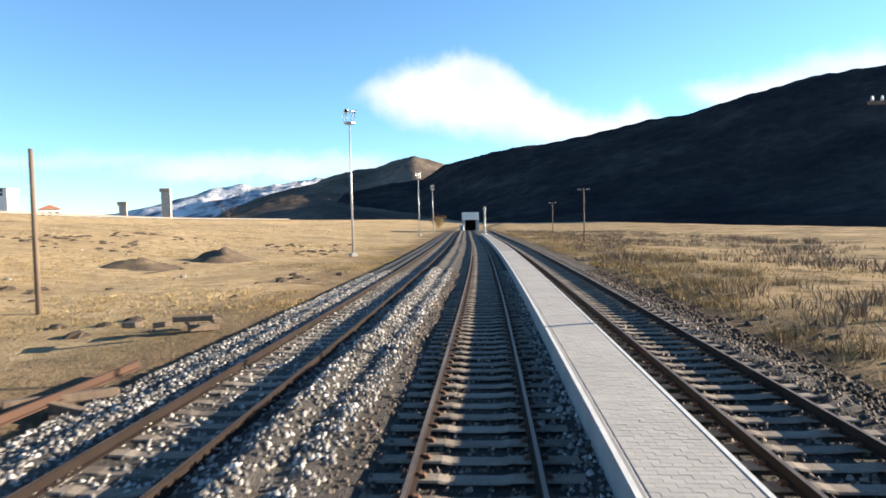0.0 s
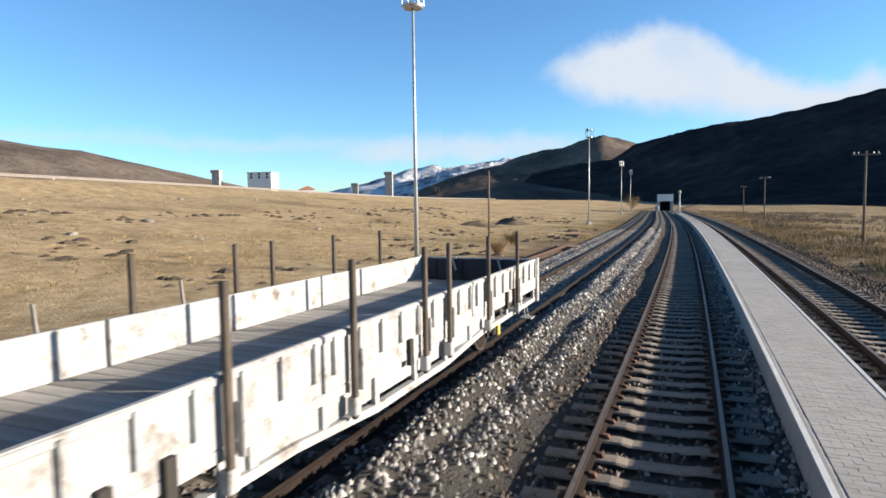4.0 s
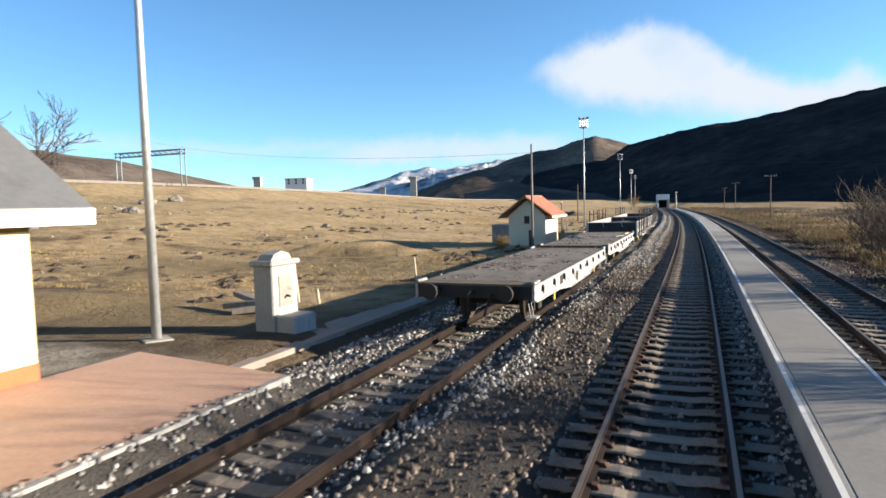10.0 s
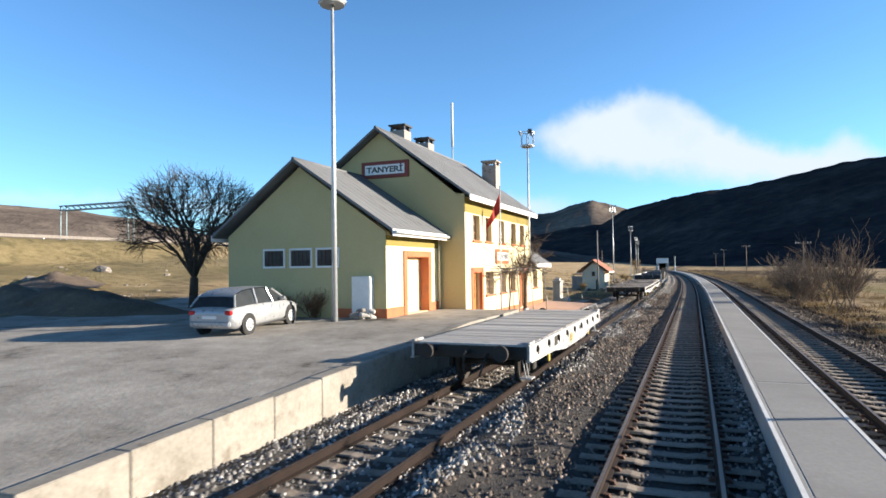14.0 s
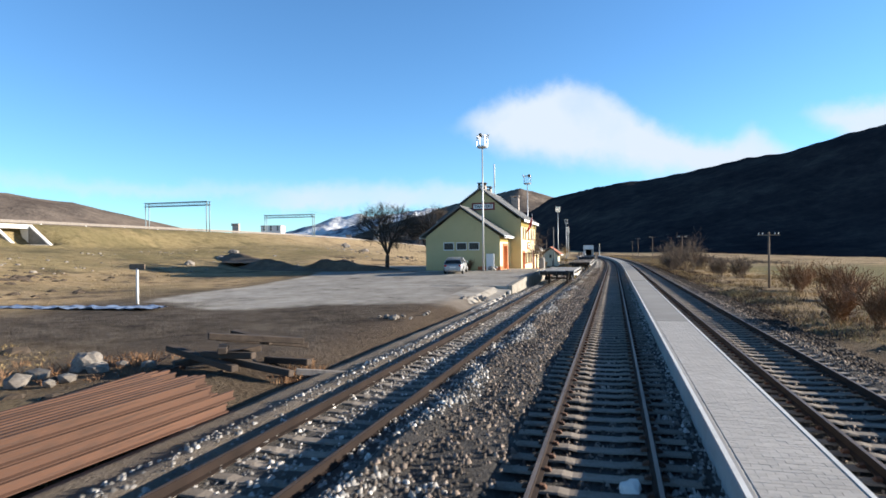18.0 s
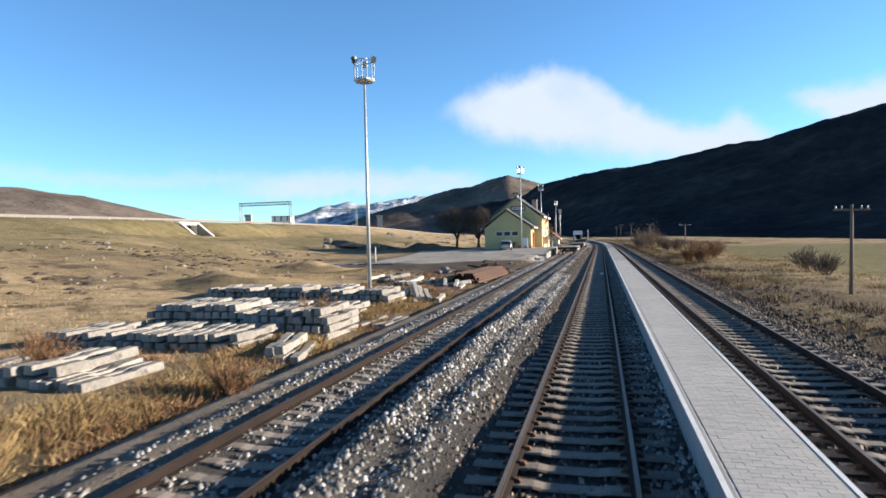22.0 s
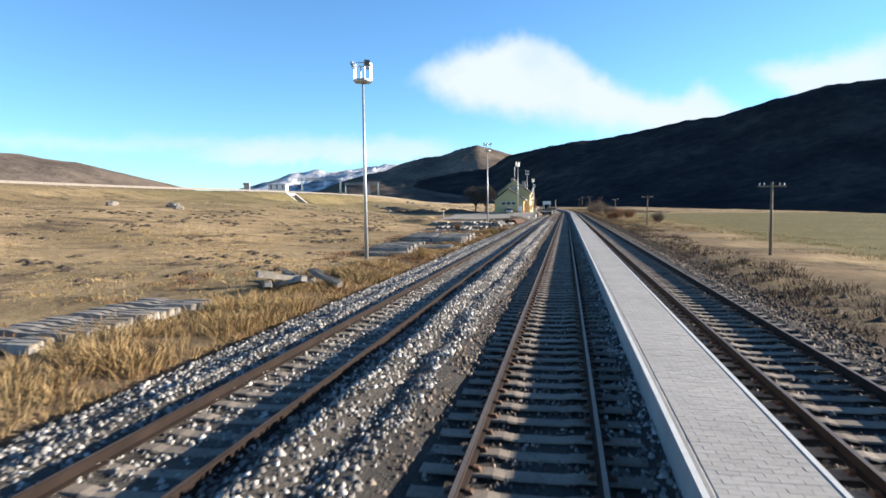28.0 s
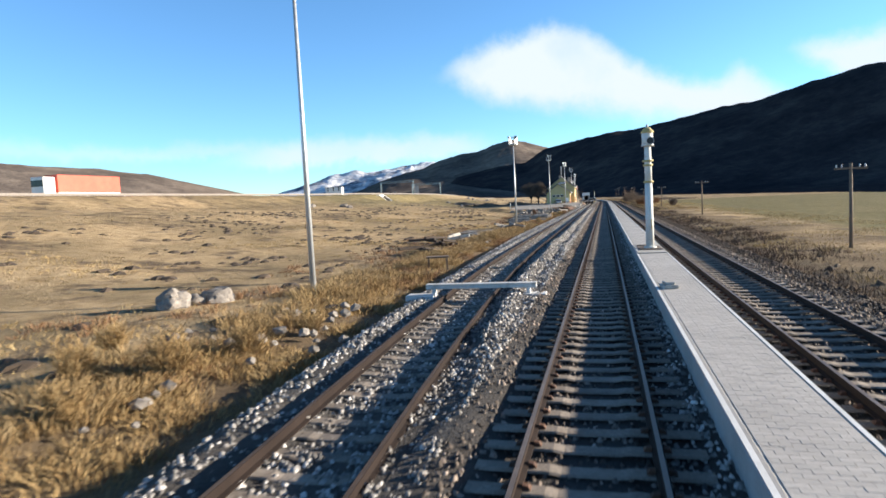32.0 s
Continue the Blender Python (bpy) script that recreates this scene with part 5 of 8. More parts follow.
def crown_tree(x, y, z, height, wide, label, seed):
    """A bare tree with a domed crown of many fine twigs."""
    rng = random.Random(seed)
    t = thing("tree", label, "tree", pose(x, y, z))
    fork, mid = Vector((0.1, 0, height * 0.24)), Vector((0, 0, height * 0.58))
    part("trunk", tube(tubed((0, 0, -0.3), fork * 0.5, height * 0.036, height * 0.03, 10), fork * 0.5, fork, height * 0.03, height * 0.027, 10), M_BARK, t)

    def shell(d, f):
        return mid + Vector((d.x * wide / 2, d.y * wide / 2, d.z * height * (0.42 if d.z > 0 else 0.30))) * f

    def bow(bm, p, q, r0, r1, sides):
        m = p.lerp(q, 0.5) + Vector((rng.uniform(-1, 1), rng.uniform(-1, 1), rng.uniform(-0.3, 1.0))) * (q - p).length * 0.12
        tube(bm, p, m, r0, (r0 + r1) / 2, sides, False)
        tube(bm, m, q, (r0 + r1) / 2, r1, sides, False)

    def near(d, amount):
        return (d + Vector((rng.gauss(0, 1), rng.gauss(0, 1), rng.gauss(0, 1))) * amount).normalized()

    for k in range(11):
        a = k * 2.4
        d1 = Vector((math.cos(a), math.sin(a), rng.uniform(-0.35, 1.3))).normalized()
        bm = bmesh.new()
        p1 = shell(d1, 0.5)
        bow(bm, fork, p1, height * 0.014, height * 0.007, 6)
        for _ in range(8):
            d2 = near(d1, 0.35)
            o2, p2 = fork.lerp(p1, rng.uniform(0.45, 1.0)), shell(d2, rng.uniform(0.7, 0.86))
            bow(bm, o2, p2, height * 0.0055, 0.02, 5)
            for _ in range(7):
                d3 = near(d2, 0.2)
                o3, p3 = o2.lerp(p2, rng.uniform(0.4, 1.0)), shell(d3, rng.uniform(0.86, 1.0))
                bow(bm, o3, p3, 0.017, 0.01, 3)
                for _ in range(5):
                    o4 = o3.lerp(p3, rng.uniform(0.3, 1.0))
                    p4 = o4 + (near(d3, 0.6) * rng.uniform(0.3, 0.7))
                    tube(bm, o4, p4, 0.009, 0.006, 3, False)
        part("limb", bm, M_BARK, t)
    return t


crown_tree(-23.5, 151.9, 0.7, 7.5, 7.6, "bare spreading winter tree beside the yard", 4)
crown_tree(-22.5, 166.0, 0.2, 8.8, 6.5, "bare winter tree behind the station", 6)
bare_tree(-20.5, 175.0, 0.2, 7.0, "slender bare tree behind the station", 7, forks=4)


def vine():
    rng = random.Random(12)
    t = thing("vine", "gnarled bare vine climbing before the station front", "vine", pose(-8.5, 161.65, GROUND_FLOOR - 0.04))
    main = [(0, 0, 0), (0.02, -0.03, 0.8), (0, 0.15, 1.55), (0.02, 0.37, 2.1), (0.05, 0.62, 2.5), (0.08, 0.92, 2.85), (0.1, 1.5, 3.2), (0.1, 2.2, 3.3), (0.1, 3.0, 3.27), (0.1, 3.7, 3.12), (0.12, 4.6, 2.95)]
    low = [(0.05, 0.62, 2.25), (0.1, 1.4, 2.52), (0.12, 2.3, 2.5), (0.15, 3.4, 2.25), (0.15, 4.2, 2.1)]
    shoot = [(0.02, 0.3, 2.0), (0, -0.12, 2.35), (0, -0.05, 2.9), (0, 0.1, 3.45), (0.02, 0.2, 4.0), (0.05, 0.5, 4.5)]
    side = [(0.02, 0.37, 2.1), (0.05, -0.3, 2.27), (0.08, -1.1, 2.3), (0.1, -2.0, 2.28), (0.1, -3.0, 2.25), (0.1, -4.2, 2.22)]
    riser = [(0.08, -1.15, 2.3), (0.05, -1.3, 2.85), (0.05, -1.6, 3.3), (0.05, -1.95, 3.5)]
    bm, tw = bmesh.new(), bmesh.new()
    for pts, r0, taper in ((main, 0.115, 0.86), (low, 0.05, 0.8), (shoot, 0.05, 0.82), (side, 0.075, 0.88), (riser, 0.03, 0.8)):
        r = r0
        for p, q in zip(pts, pts[1:]):
            tube(bm, p, q, r, r * taper, 7)
            r *= taper
            if r < 0.085:
                for _ in range(2):
                    f = rng.random()
                    o = Vector(p).lerp(Vector(q), f)
                    branch(tw, o, (rng.uniform(-0.2, 0.5), rng.uniform(-1, 1), rng.uniform(-0.5, 0.9)), rng.uniform(0.35, 0.8), 0.014, 2, rng, 0.6, sides=4, least=0.005)
    part("stem", bm, M_BARK, t)
    tagged(part("twigs", tw, M_BARK, t), kind="stuff")
    t2 = thing("vine", "second bare vine stem under the pergola", "vine", pose(-8.5, 158.3, GROUND_FLOOR - 0.04))
    bm = bmesh.new()
    for a, b in (((0, 0, 0), (0.05, 0.1, 1.0)), ((0.05, 0.1, 1.0), (0.1, -0.2, 1.9)), ((0.1, -0.2, 1.9), (0.3, -0.7, 2.25))):
        tube(bm, a, b, 0.05, 0.04, 6)
    branch(bm, (0.3, -0.7, 2.25), (0.1, -1, 0.05), 2.6, 0.035, 4, rng, 0.4)
    branch(bm, (0.1, -0.2, 1.9), (0.1, 1, 0.2), 2.8, 0.035, 4, rng, 0.4)
    part("stem", bm, M_BARK, t2)
    t3 = thing("pergola", "light pergola of thin poles and wires along the front", "pergola", pose(0, 0, 0))
    for y in (157.2, 160.0, 163.2):
        part("post", tubed((-7.6, y, GROUND_FLOOR - 0.12), (-7.75, y, 2.75), 0.025, sides=6), M_GREYWOOD, t3)
    for x in (-7.75, -8.3):
        part("wire", tubed((x, 156.2, 2.72), (x, 164.8, 2.72), 0.012, sides=5), M_BLACK, t3)
    bm = bmesh.new()
    for k in range(75):
        y, x = rng.uniform(156.4, 163.0), rng.uniform(-8.5, -7.8)
        branch(bm, (x, y, 2.72 + rng.uniform(-0.05, 0.1)), (rng.uniform(-0.3, 0.3), rng.uniform(-1, 1), rng.uniform(-0.35, 0.3)), rng.uniform(0.3, 0.7), 0.014, 1, rng, 0.5, sides=4, least=0.006)
    part("dead_vine", bm, M_BARK, t3, "tangle of dead vine twigs on the wires")
    part("beam", boxed(-8.55, -8.43, 160.8, 164.5, 2.50, 2.62, bevel=0.01), M_WOOD, t3, "dark wooden beam")
    for y in (157.2, 160.0, 163.2):
        part("cross_bar", tubed((-9.08, y, 2.75), (-7.7, y, 2.74), 0.018, sides=5), M_GREYWOOD, t3)


vine()


def fountain():
    t = thing("drinking_fountain", "old stone drinking fountain with a moulded top", "fountain", pose(-9.3, 174.9, 0.0, 0, 0, 90))
    part("body", boxed(-0.5, 0.5, -0.28, 0.28, -0.3, 1.55, bevel=0.03), M_CONC, t)
    part("cap", boxed(-0.58, 0.58, -0.34, 0.34, 1.55, 1.68, bevel=0.03), M_CONC, t)
    part("crown", prism(bmesh.new(), [(-0.4, 1.68), (0.4, 1.68), (0.3, 1.82), (0, 1.9), (-0.3, 1.82)], -0.2, 0.2), M_CONC, t)
    part("niche", boxed(-0.26, 0.26, -0.3, -0.275, 0.55, 1.3), M_CHIM, t, "recessed dark stone niche")
    part("basin", boxed(-0.45, 0.45, -0.85, -0.285, -0.3, 0.35, bevel=0.04), M_CONC, t, "stone basin")
    part("spout", tubed((0, -0.28, 0.8), (0, -0.42, 0.78), 0.03), M_BLACK, t)


fountain()


def cabinet():
    t = thing("white_cabinet", "discarded white metal cabinet against the gable", "cabinet", pose(-11.35, 148.1, 0.93, 0, 0, 4))
    part("body", boxed(-0.38, 0.38, -0.34, 0.34, 0.0, 1.62, bevel=0.02), M_FASCIA, t)
    part("door", boxed(0.385, 0.41, -0.32, 0.32, 0.05, 1.58, bevel=0.01), M_FASCIA, t)
    part("handle", boxed(0.41, 0.44, 0.24, 0.27, 0.8, 1.05), M_GALV, t)
    rng = random.Random(3)
    s = thing("rubbish_heap", "small heap of rags and scrap by the lamp post", "rubbish", pose(-11.0, 147.5, 0.93))
    for k in range(7):
        bm = boxed(-0.2, 0.2, -0.12, 0.12, 0, 0.16, bevel=0.05)
        bmesh.ops.transform(bm, matrix=pose(rng.uniform(-0.3, 0.3), rng.uniform(-0.3, 0.3), 0.12 * (k % 3), rng.uniform(-25, 25), rng.uniform(-25, 25), rng.uniform(0, 180)), verts=bm.verts)
        part("scrap", bm, M_GREYWOOD if k % 2 else M_CONC, s)


cabinet()

# ---- parked car ----
M_CARPAINT = surf("silver_car_paint", (0.36, 0.375, 0.39), (0.43, 0.445, 0.46), coarse=0.5, fine=6, rough=0.34, metal=0.35, bump=0.0)
M_TYRE = surf("tyre_rubber", (0.015, 0.015, 0.015), (0.04, 0.04, 0.04), coarse=3, fine=30, rough=0.9)
M_TAIL = surf("red_tail_light", (0.40, 0.02, 0.02), (0.55, 0.03, 0.03), coarse=3, fine=10, rough=0.2, bump=0.0)


def car(m):
    """A modern estate car, its nose towards +y."""
    t = thing("car", "silver estate car parked in the yard", "car", m)
    # waist, shoulder and roof heights along the length, and the half width at the waist
    st = [(-2.16, 0.42, 0.70, 0.70, 0.66), (-2.10, 0.30, 0.86, 0.86, 0.78), (-1.85, 0.24, 0.95, 0.95, 0.84), (-1.3, 0.22, 0.96, 0.96, 0.87), (-0.3, 0.22, 0.94, 0.94, 0.88), (0.6, 0.22, 0.92, 0.92, 0.87),
          (1.0, 0.22, 0.90, 0.90, 0.86), (1.5, 0.22, 0.82, 0.82, 0.84), (1.95, 0.26, 0.72, 0.72, 0.76), (2.16, 0.36, 0.58, 0.58, 0.62)]
    bm = bmesh.new()
    rings = []
    for y, low, top, _, w in st:
        half = [(w * 0.86, low), (w * 0.99, low + 0.12), (w, (low + top) / 2), (w * 0.97, top - 0.06), (w * 0.86, top + 0.015), (w * 0.45, top + 0.04)]
        rings.append([bm.verts.new((x, y, z)) for x, z in half] + [bm.verts.new((-x, y, z)) for x, z in half[::-1]])
    for r, q in zip(rings, rings[1:]):
        for k in range(12):
            bm.faces.new((r[k], r[(k + 1) % 12], q[(k + 1) % 12], q[k])).smooth = True
    bm.faces.new(rings[0])
    bm.faces.new(rings[-1][::-1])
    bmesh.ops.recalc_face_normals(bm, faces=bm.faces)
    part("body", bm, M_CARPAINT, t)
    # glasshouse under a curved roof
    prof = [(-1.98, 0.95), (-1.72, 1.30), (-1.35, 1.41), (-0.6, 1.45), (0.1, 1.43), (0.45, 1.34), (1.12, 0.92)]
    bm = bmesh.new()
    rows = [[bm.verts.new((s * (0.80 if z < 1.0 else 0.80 - 0.42 * (z - 0.95)), y, z - 0.02)) for y, z in prof] for s in (-1, 1)]
    for k in range(6):
        bm.faces.new((rows[0][k], rows[0][k + 1], rows[1][k + 1], rows[1][k]))
    bm.faces.new(rows[0])
    bm.faces.new(rows[1][::-1])
    bmesh.ops.recalc_face_normals(bm, faces=bm.faces)
    part("glasshouse", bm, M_GLASS, t, "dark car windows")
    bm = bmesh.new()
    arc = [(-1.80, 1.24), (-1.72, 1.31), (-1.35, 1.42), (-0.6, 1.46), (0.1, 1.44), (0.42, 1.36)]
    rows = [[bm.verts.new((x * (0.645 if z < 1.4 else 0.615), y, z + (0.02 if abs(x) < 0.5 else 0.0))) for y, z in arc] for x in (-1.0, -0.45, 0.45, 1.0)]
    for p, q in zip(rows, rows[1:]):
        for k in range(5):
            bm.faces.new((p[k], p[k + 1], q[k + 1], q[k])).smooth = True
    part("roof_panel", bm, M_CARPAINT, t)
    for s in (-1, 1):
        for ya, za, yb, zb in ((-2.0, 0.94, -1.72, 1.32), (-0.75, 0.94, -0.72, 1.44), (0.2, 0.93, 0.05, 1.43), (1.12, 0.91, 0.42, 1.36)):
            part("pillar", tubed((s * 0.815, ya, za), (s * 0.635, yb, zb), 0.03, sides=6), M_CARPAINT, t)
        part("sill", boxed(s * 0.86 - 0.02, s * 0.86 + 0.02, -0.95, 0.98, 0.2, 0.27, bevel=0.01), M_TYRE, t, "dark lower sill")
        for y in (-1.32, 1.32):
            part("wheel_arch", tubed((s * 0.80, y, 0.33), (s * 0.884, y, 0.33), 0.37, sides=20), M_TYRE, t, "dark wheel arch")
            w = part("wheel", tubed((s * 0.70, y, 0.315), (s * 0.895, y, 0.315), 0.315, sides=20), M_TYRE, t)
            part("rim", tubed((s * 0.89, y, 0.315), (s * 0.905, y, 0.315), 0.215, 0.19, sides=14), M_GALV, w)
            for k in range(5):
                c, d = math.cos(k * math.tau / 5), math.sin(k * math.tau / 5)
                part("spoke_gap", boxed(s * 0.907 - 0.003, s * 0.907 + 0.003, y + 0.12 * c - 0.03, y + 0.12 * c + 0.03, 0.315 + 0.12 * d - 0.03, 0.315 + 0.12 * d + 0.03), M_TYRE, w)
        part("tail_light", boxed(s * 0.66 - 0.12, s * 0.66 + 0.12, -2.17, -2.02, 0.70, 0.84, bevel=0.03), M_TAIL, t)
        part("headlight", boxed(s * 0.6 - 0.14, s * 0.6 + 0.14, 1.98, 2.1, 0.58, 0.70, bevel=0.03), M_GLASS, t)
        part("mirror", boxed(s * 0.93 - 0.08, s * 0.93 + 0.08, 0.68, 0.78, 0.96, 1.07, bevel=0.03), M_CARPAINT, t)
    part("bumper", boxed(-0.74, 0.74, -2.2, -2.06, 0.32, 0.52, bevel=0.05), M_CARPAINT, t)
    part("number_plate", boxed(-0.26, 0.26, -2.178, -2.162, 0.58, 0.68), M_SIGNWHITE, t, "blank white plate")


car(pose(-13.9, 144.5, dock_height(144.5) - 0.02, 2.2, 0, 6))

# ---- hut ----
M_TILE = surf("orange_roof_tile", (0.34, 0.115, 0.07), (0.52, 0.235, 0.155), coarse=0.8, fine=16, rough=0.85, vary=0.2)
M_HUTWALL = surf("hut_render", (0.56, 0.475, 0.34), (0.74, 0.655, 0.49), stain=(0.42, 0.35, 0.25), coarse=0.5, fine=16, rough=0.92, bump=0.3, stain_at=0.64)


def hut():
    t = thing("hut", "small cream hut with an orange tiled gable roof", "hut")
    X, B, Y0, Y1, R = -9.95, -12.75, 207.4, 211.7, -11.35
    bm = wall_with_holes(bmesh.new(), Y1 - Y0, -0.7, 2.0, [], 0.25)
    bmesh.ops.translate(bm, verts=bm.verts, vec=(X, Y0, 0))
    part("front_wall", bm, M_HUTWALL, t)
    part("gable", gable_wall(bmesh.new(), B, X - 0.002, R, -0.7, 2.0, 3.15, Y0 - 0.004, 0.25), M_HUTWALL, t)
    part("gable", gable_wall(bmesh.new(), B, X - 0.002, R, -0.7, 2.0, 3.15, Y1 - 0.246, 0.25), M_HUTWALL, t)
    part("back_wall", boxed(B, B + 0.25, Y0 + 0.25, Y1 - 0.25, -0.7, 2.0), M_HUTWALL, t)
    w = part("window", boxed(-11.55, -11.15, Y0 - 0.02, Y0 - 0.008, 1.45, 1.98), M_GLASS, t, "small dark gable window")
    part("frame", boxed(-11.6, -11.1, Y0 - 0.05, Y0 - 0.006, 1.38, 1.45), M_FRAME, w)
    part("lean_to", boxed(-14.1, B - 0.01, Y0 + 0.1, Y0 + 2.2, -0.7, 1.28, bevel=0.02), M_GREYWOOD, t, "low brown lean-to at the side")
    part("lean_to_roof", boxed(-14.2, B - 0.01, Y0, Y0 + 2.3, 1.284, 1.36), M_CONC, t)
    for s in (1, -1):
        eave_x, eave_z, top = R + s * 2.0, 1.98, 3.45
        slope = math.atan2(top - eave_z, 2.0)
        run = math.hypot(2.0, top - eave_z)
        deck = part("roof_slope", prism(bmesh.new(), [(R, top - 0.03), (eave_x, eave_z - 0.03), (eave_x, eave_z - 0.11), (R, top - 0.11)], Y0 - 0.55, Y1 + 0.55), M_FRAME, t, "timber roof deck under the tiles")
        bm = bmesh.new()
        q = [bm.verts.new(v) for v in ((-0.13, 0, 0.0), (-0.05, 0, 0.03), (0.06, 0, 0.03), (0.13, 0, 0.0))]
        q2 = [bm.verts.new((v.co.x, 0.34, v.co.z + 0.025)) for v in q]
        for k in range(3):
            bm.faces.new((q[k], q[k + 1], q2[k + 1], q2[k]))
        bm.faces.new(q[::-1])
        me = bpy.data.meshes.new("roof_tile")
        bm.to_mesh(me)
        bm.free()
        me.materials.append(M_TILE)
        rows, cols = 8, 21
        if s == -1:
            rows = 8
        for r in range(rows):
            for c in range(cols if s == 1 else 6):
                f = 1 - r * (run - 0.30) / (rows - 1) / run
                y = Y0 - 0.5 + (c + 0.5) * (Y1 - Y0 + 1.0) / cols
                share("roof_tile", me, deck, pose(R + s * 2.0 * f, y, top - (top - eave_z) * f + 0.0, 0, 0, 0) @ Matrix.Rotation(math.radians(90 if s == 1 else -90), 4, "Z") @ Matrix.Rotation(slope, 4, "X"))
        if s == -1:
            part("far_tiles", prism(bmesh.new(), [(R, top + 0.03), (eave_x, eave_z + 0.03), (eave_x, eave_z - 0.02), (R, top - 0.02)], Y0 + 0.96, Y1 + 0.5), M_TILE, deck)
        part("fascia", boxed(min(eave_x, eave_x + s * 0.03), max(eave_x, eave_x + s * 0.03), Y0 - 0.55, Y1 + 0.55, eave_z - 0.16, eave_z - 0.01), M_FASCIA, t, "pale eaves board")
    part("ridge_tiles", tubed((R, Y0 - 0.55, 3.44), (R, Y1 + 0.55, 3.44), 0.09, sides=8), M_TILE, t)


hut()

# ---- wagons on the siding ----
M_WAGON = surf("grey_white_wagon_paint", (0.30, 0.30, 0.297), (0.49, 0.492, 0.488), stain=(0.15, 0.118, 0.092), coarse=1.2, fine=9, rough=0.85, bump=0.3, stain_at=0.535)
M_UNDER = surf("sooty_underframe", (0.014, 0.013, 0.012), (0.05, 0.044, 0.038), coarse=1.5, fine=14, rough=0.85)
M_DECKDIRT = surf("dirty_wagon_floor", (0.115, 0.10, 0.085), (0.27, 0.24, 0.205), stain=(0.085, 0.06, 0.042), coarse=1.1, fine=22, rough=0.97, bump=0.8, stretch=(1.0, 0.45, 1.0), stain_at=0.54)
M_PLANK = surf("wagon_floor_plank", (0.31, 0.29, 0.265), (0.62, 0.59, 0.55), stain=(0.17, 0.15, 0.13), coarse=0.8, fine=10, rough=0.92, stretch=(0.6, 6, 6), bump=0.5, vary=0.3)
M_PALEPLANK = surf("bleached_floor_plank", (0.22, 0.205, 0.19), (0.50, 0.475, 0.44), stain=(0.12, 0.10, 0.085), coarse=0.8, fine=10, rough=0.92, stretch=(0.6, 6, 6), bump=0.5, vary=0.3)
# Near black carries the shade of the wagon ends; pale flecks are chipped paint.
M_ENDSHADE = surf("shade_dark_end_iron", (0.012, 0.013, 0.016), (0.045, 0.045, 0.048), stain=(0.20, 0.20, 0.19), coarse=1.6, fine=14, rough=0.8, stain_at=0.66)
M_STAKE = surf("rusted_stake", (0.035, 0.027, 0.022), (0.12, 0.095, 0.075), coarse=1.2, fine=14, rough=0.85)
M_SAFETY = surf("yellow_brake_paint", (0.50, 0.36, 0.05), (0.66, 0.50, 0.10), stain=(0.25, 0.17, 0.06), coarse=2, fine=16, rough=0.75)
M_LOAD = surf("earth_load", (0.09, 0.065, 0.045), (0.21, 0.16, 0.115), coarse=1.0, fine=10, rough=1.0, bump=0.9)
DECK = 1.12


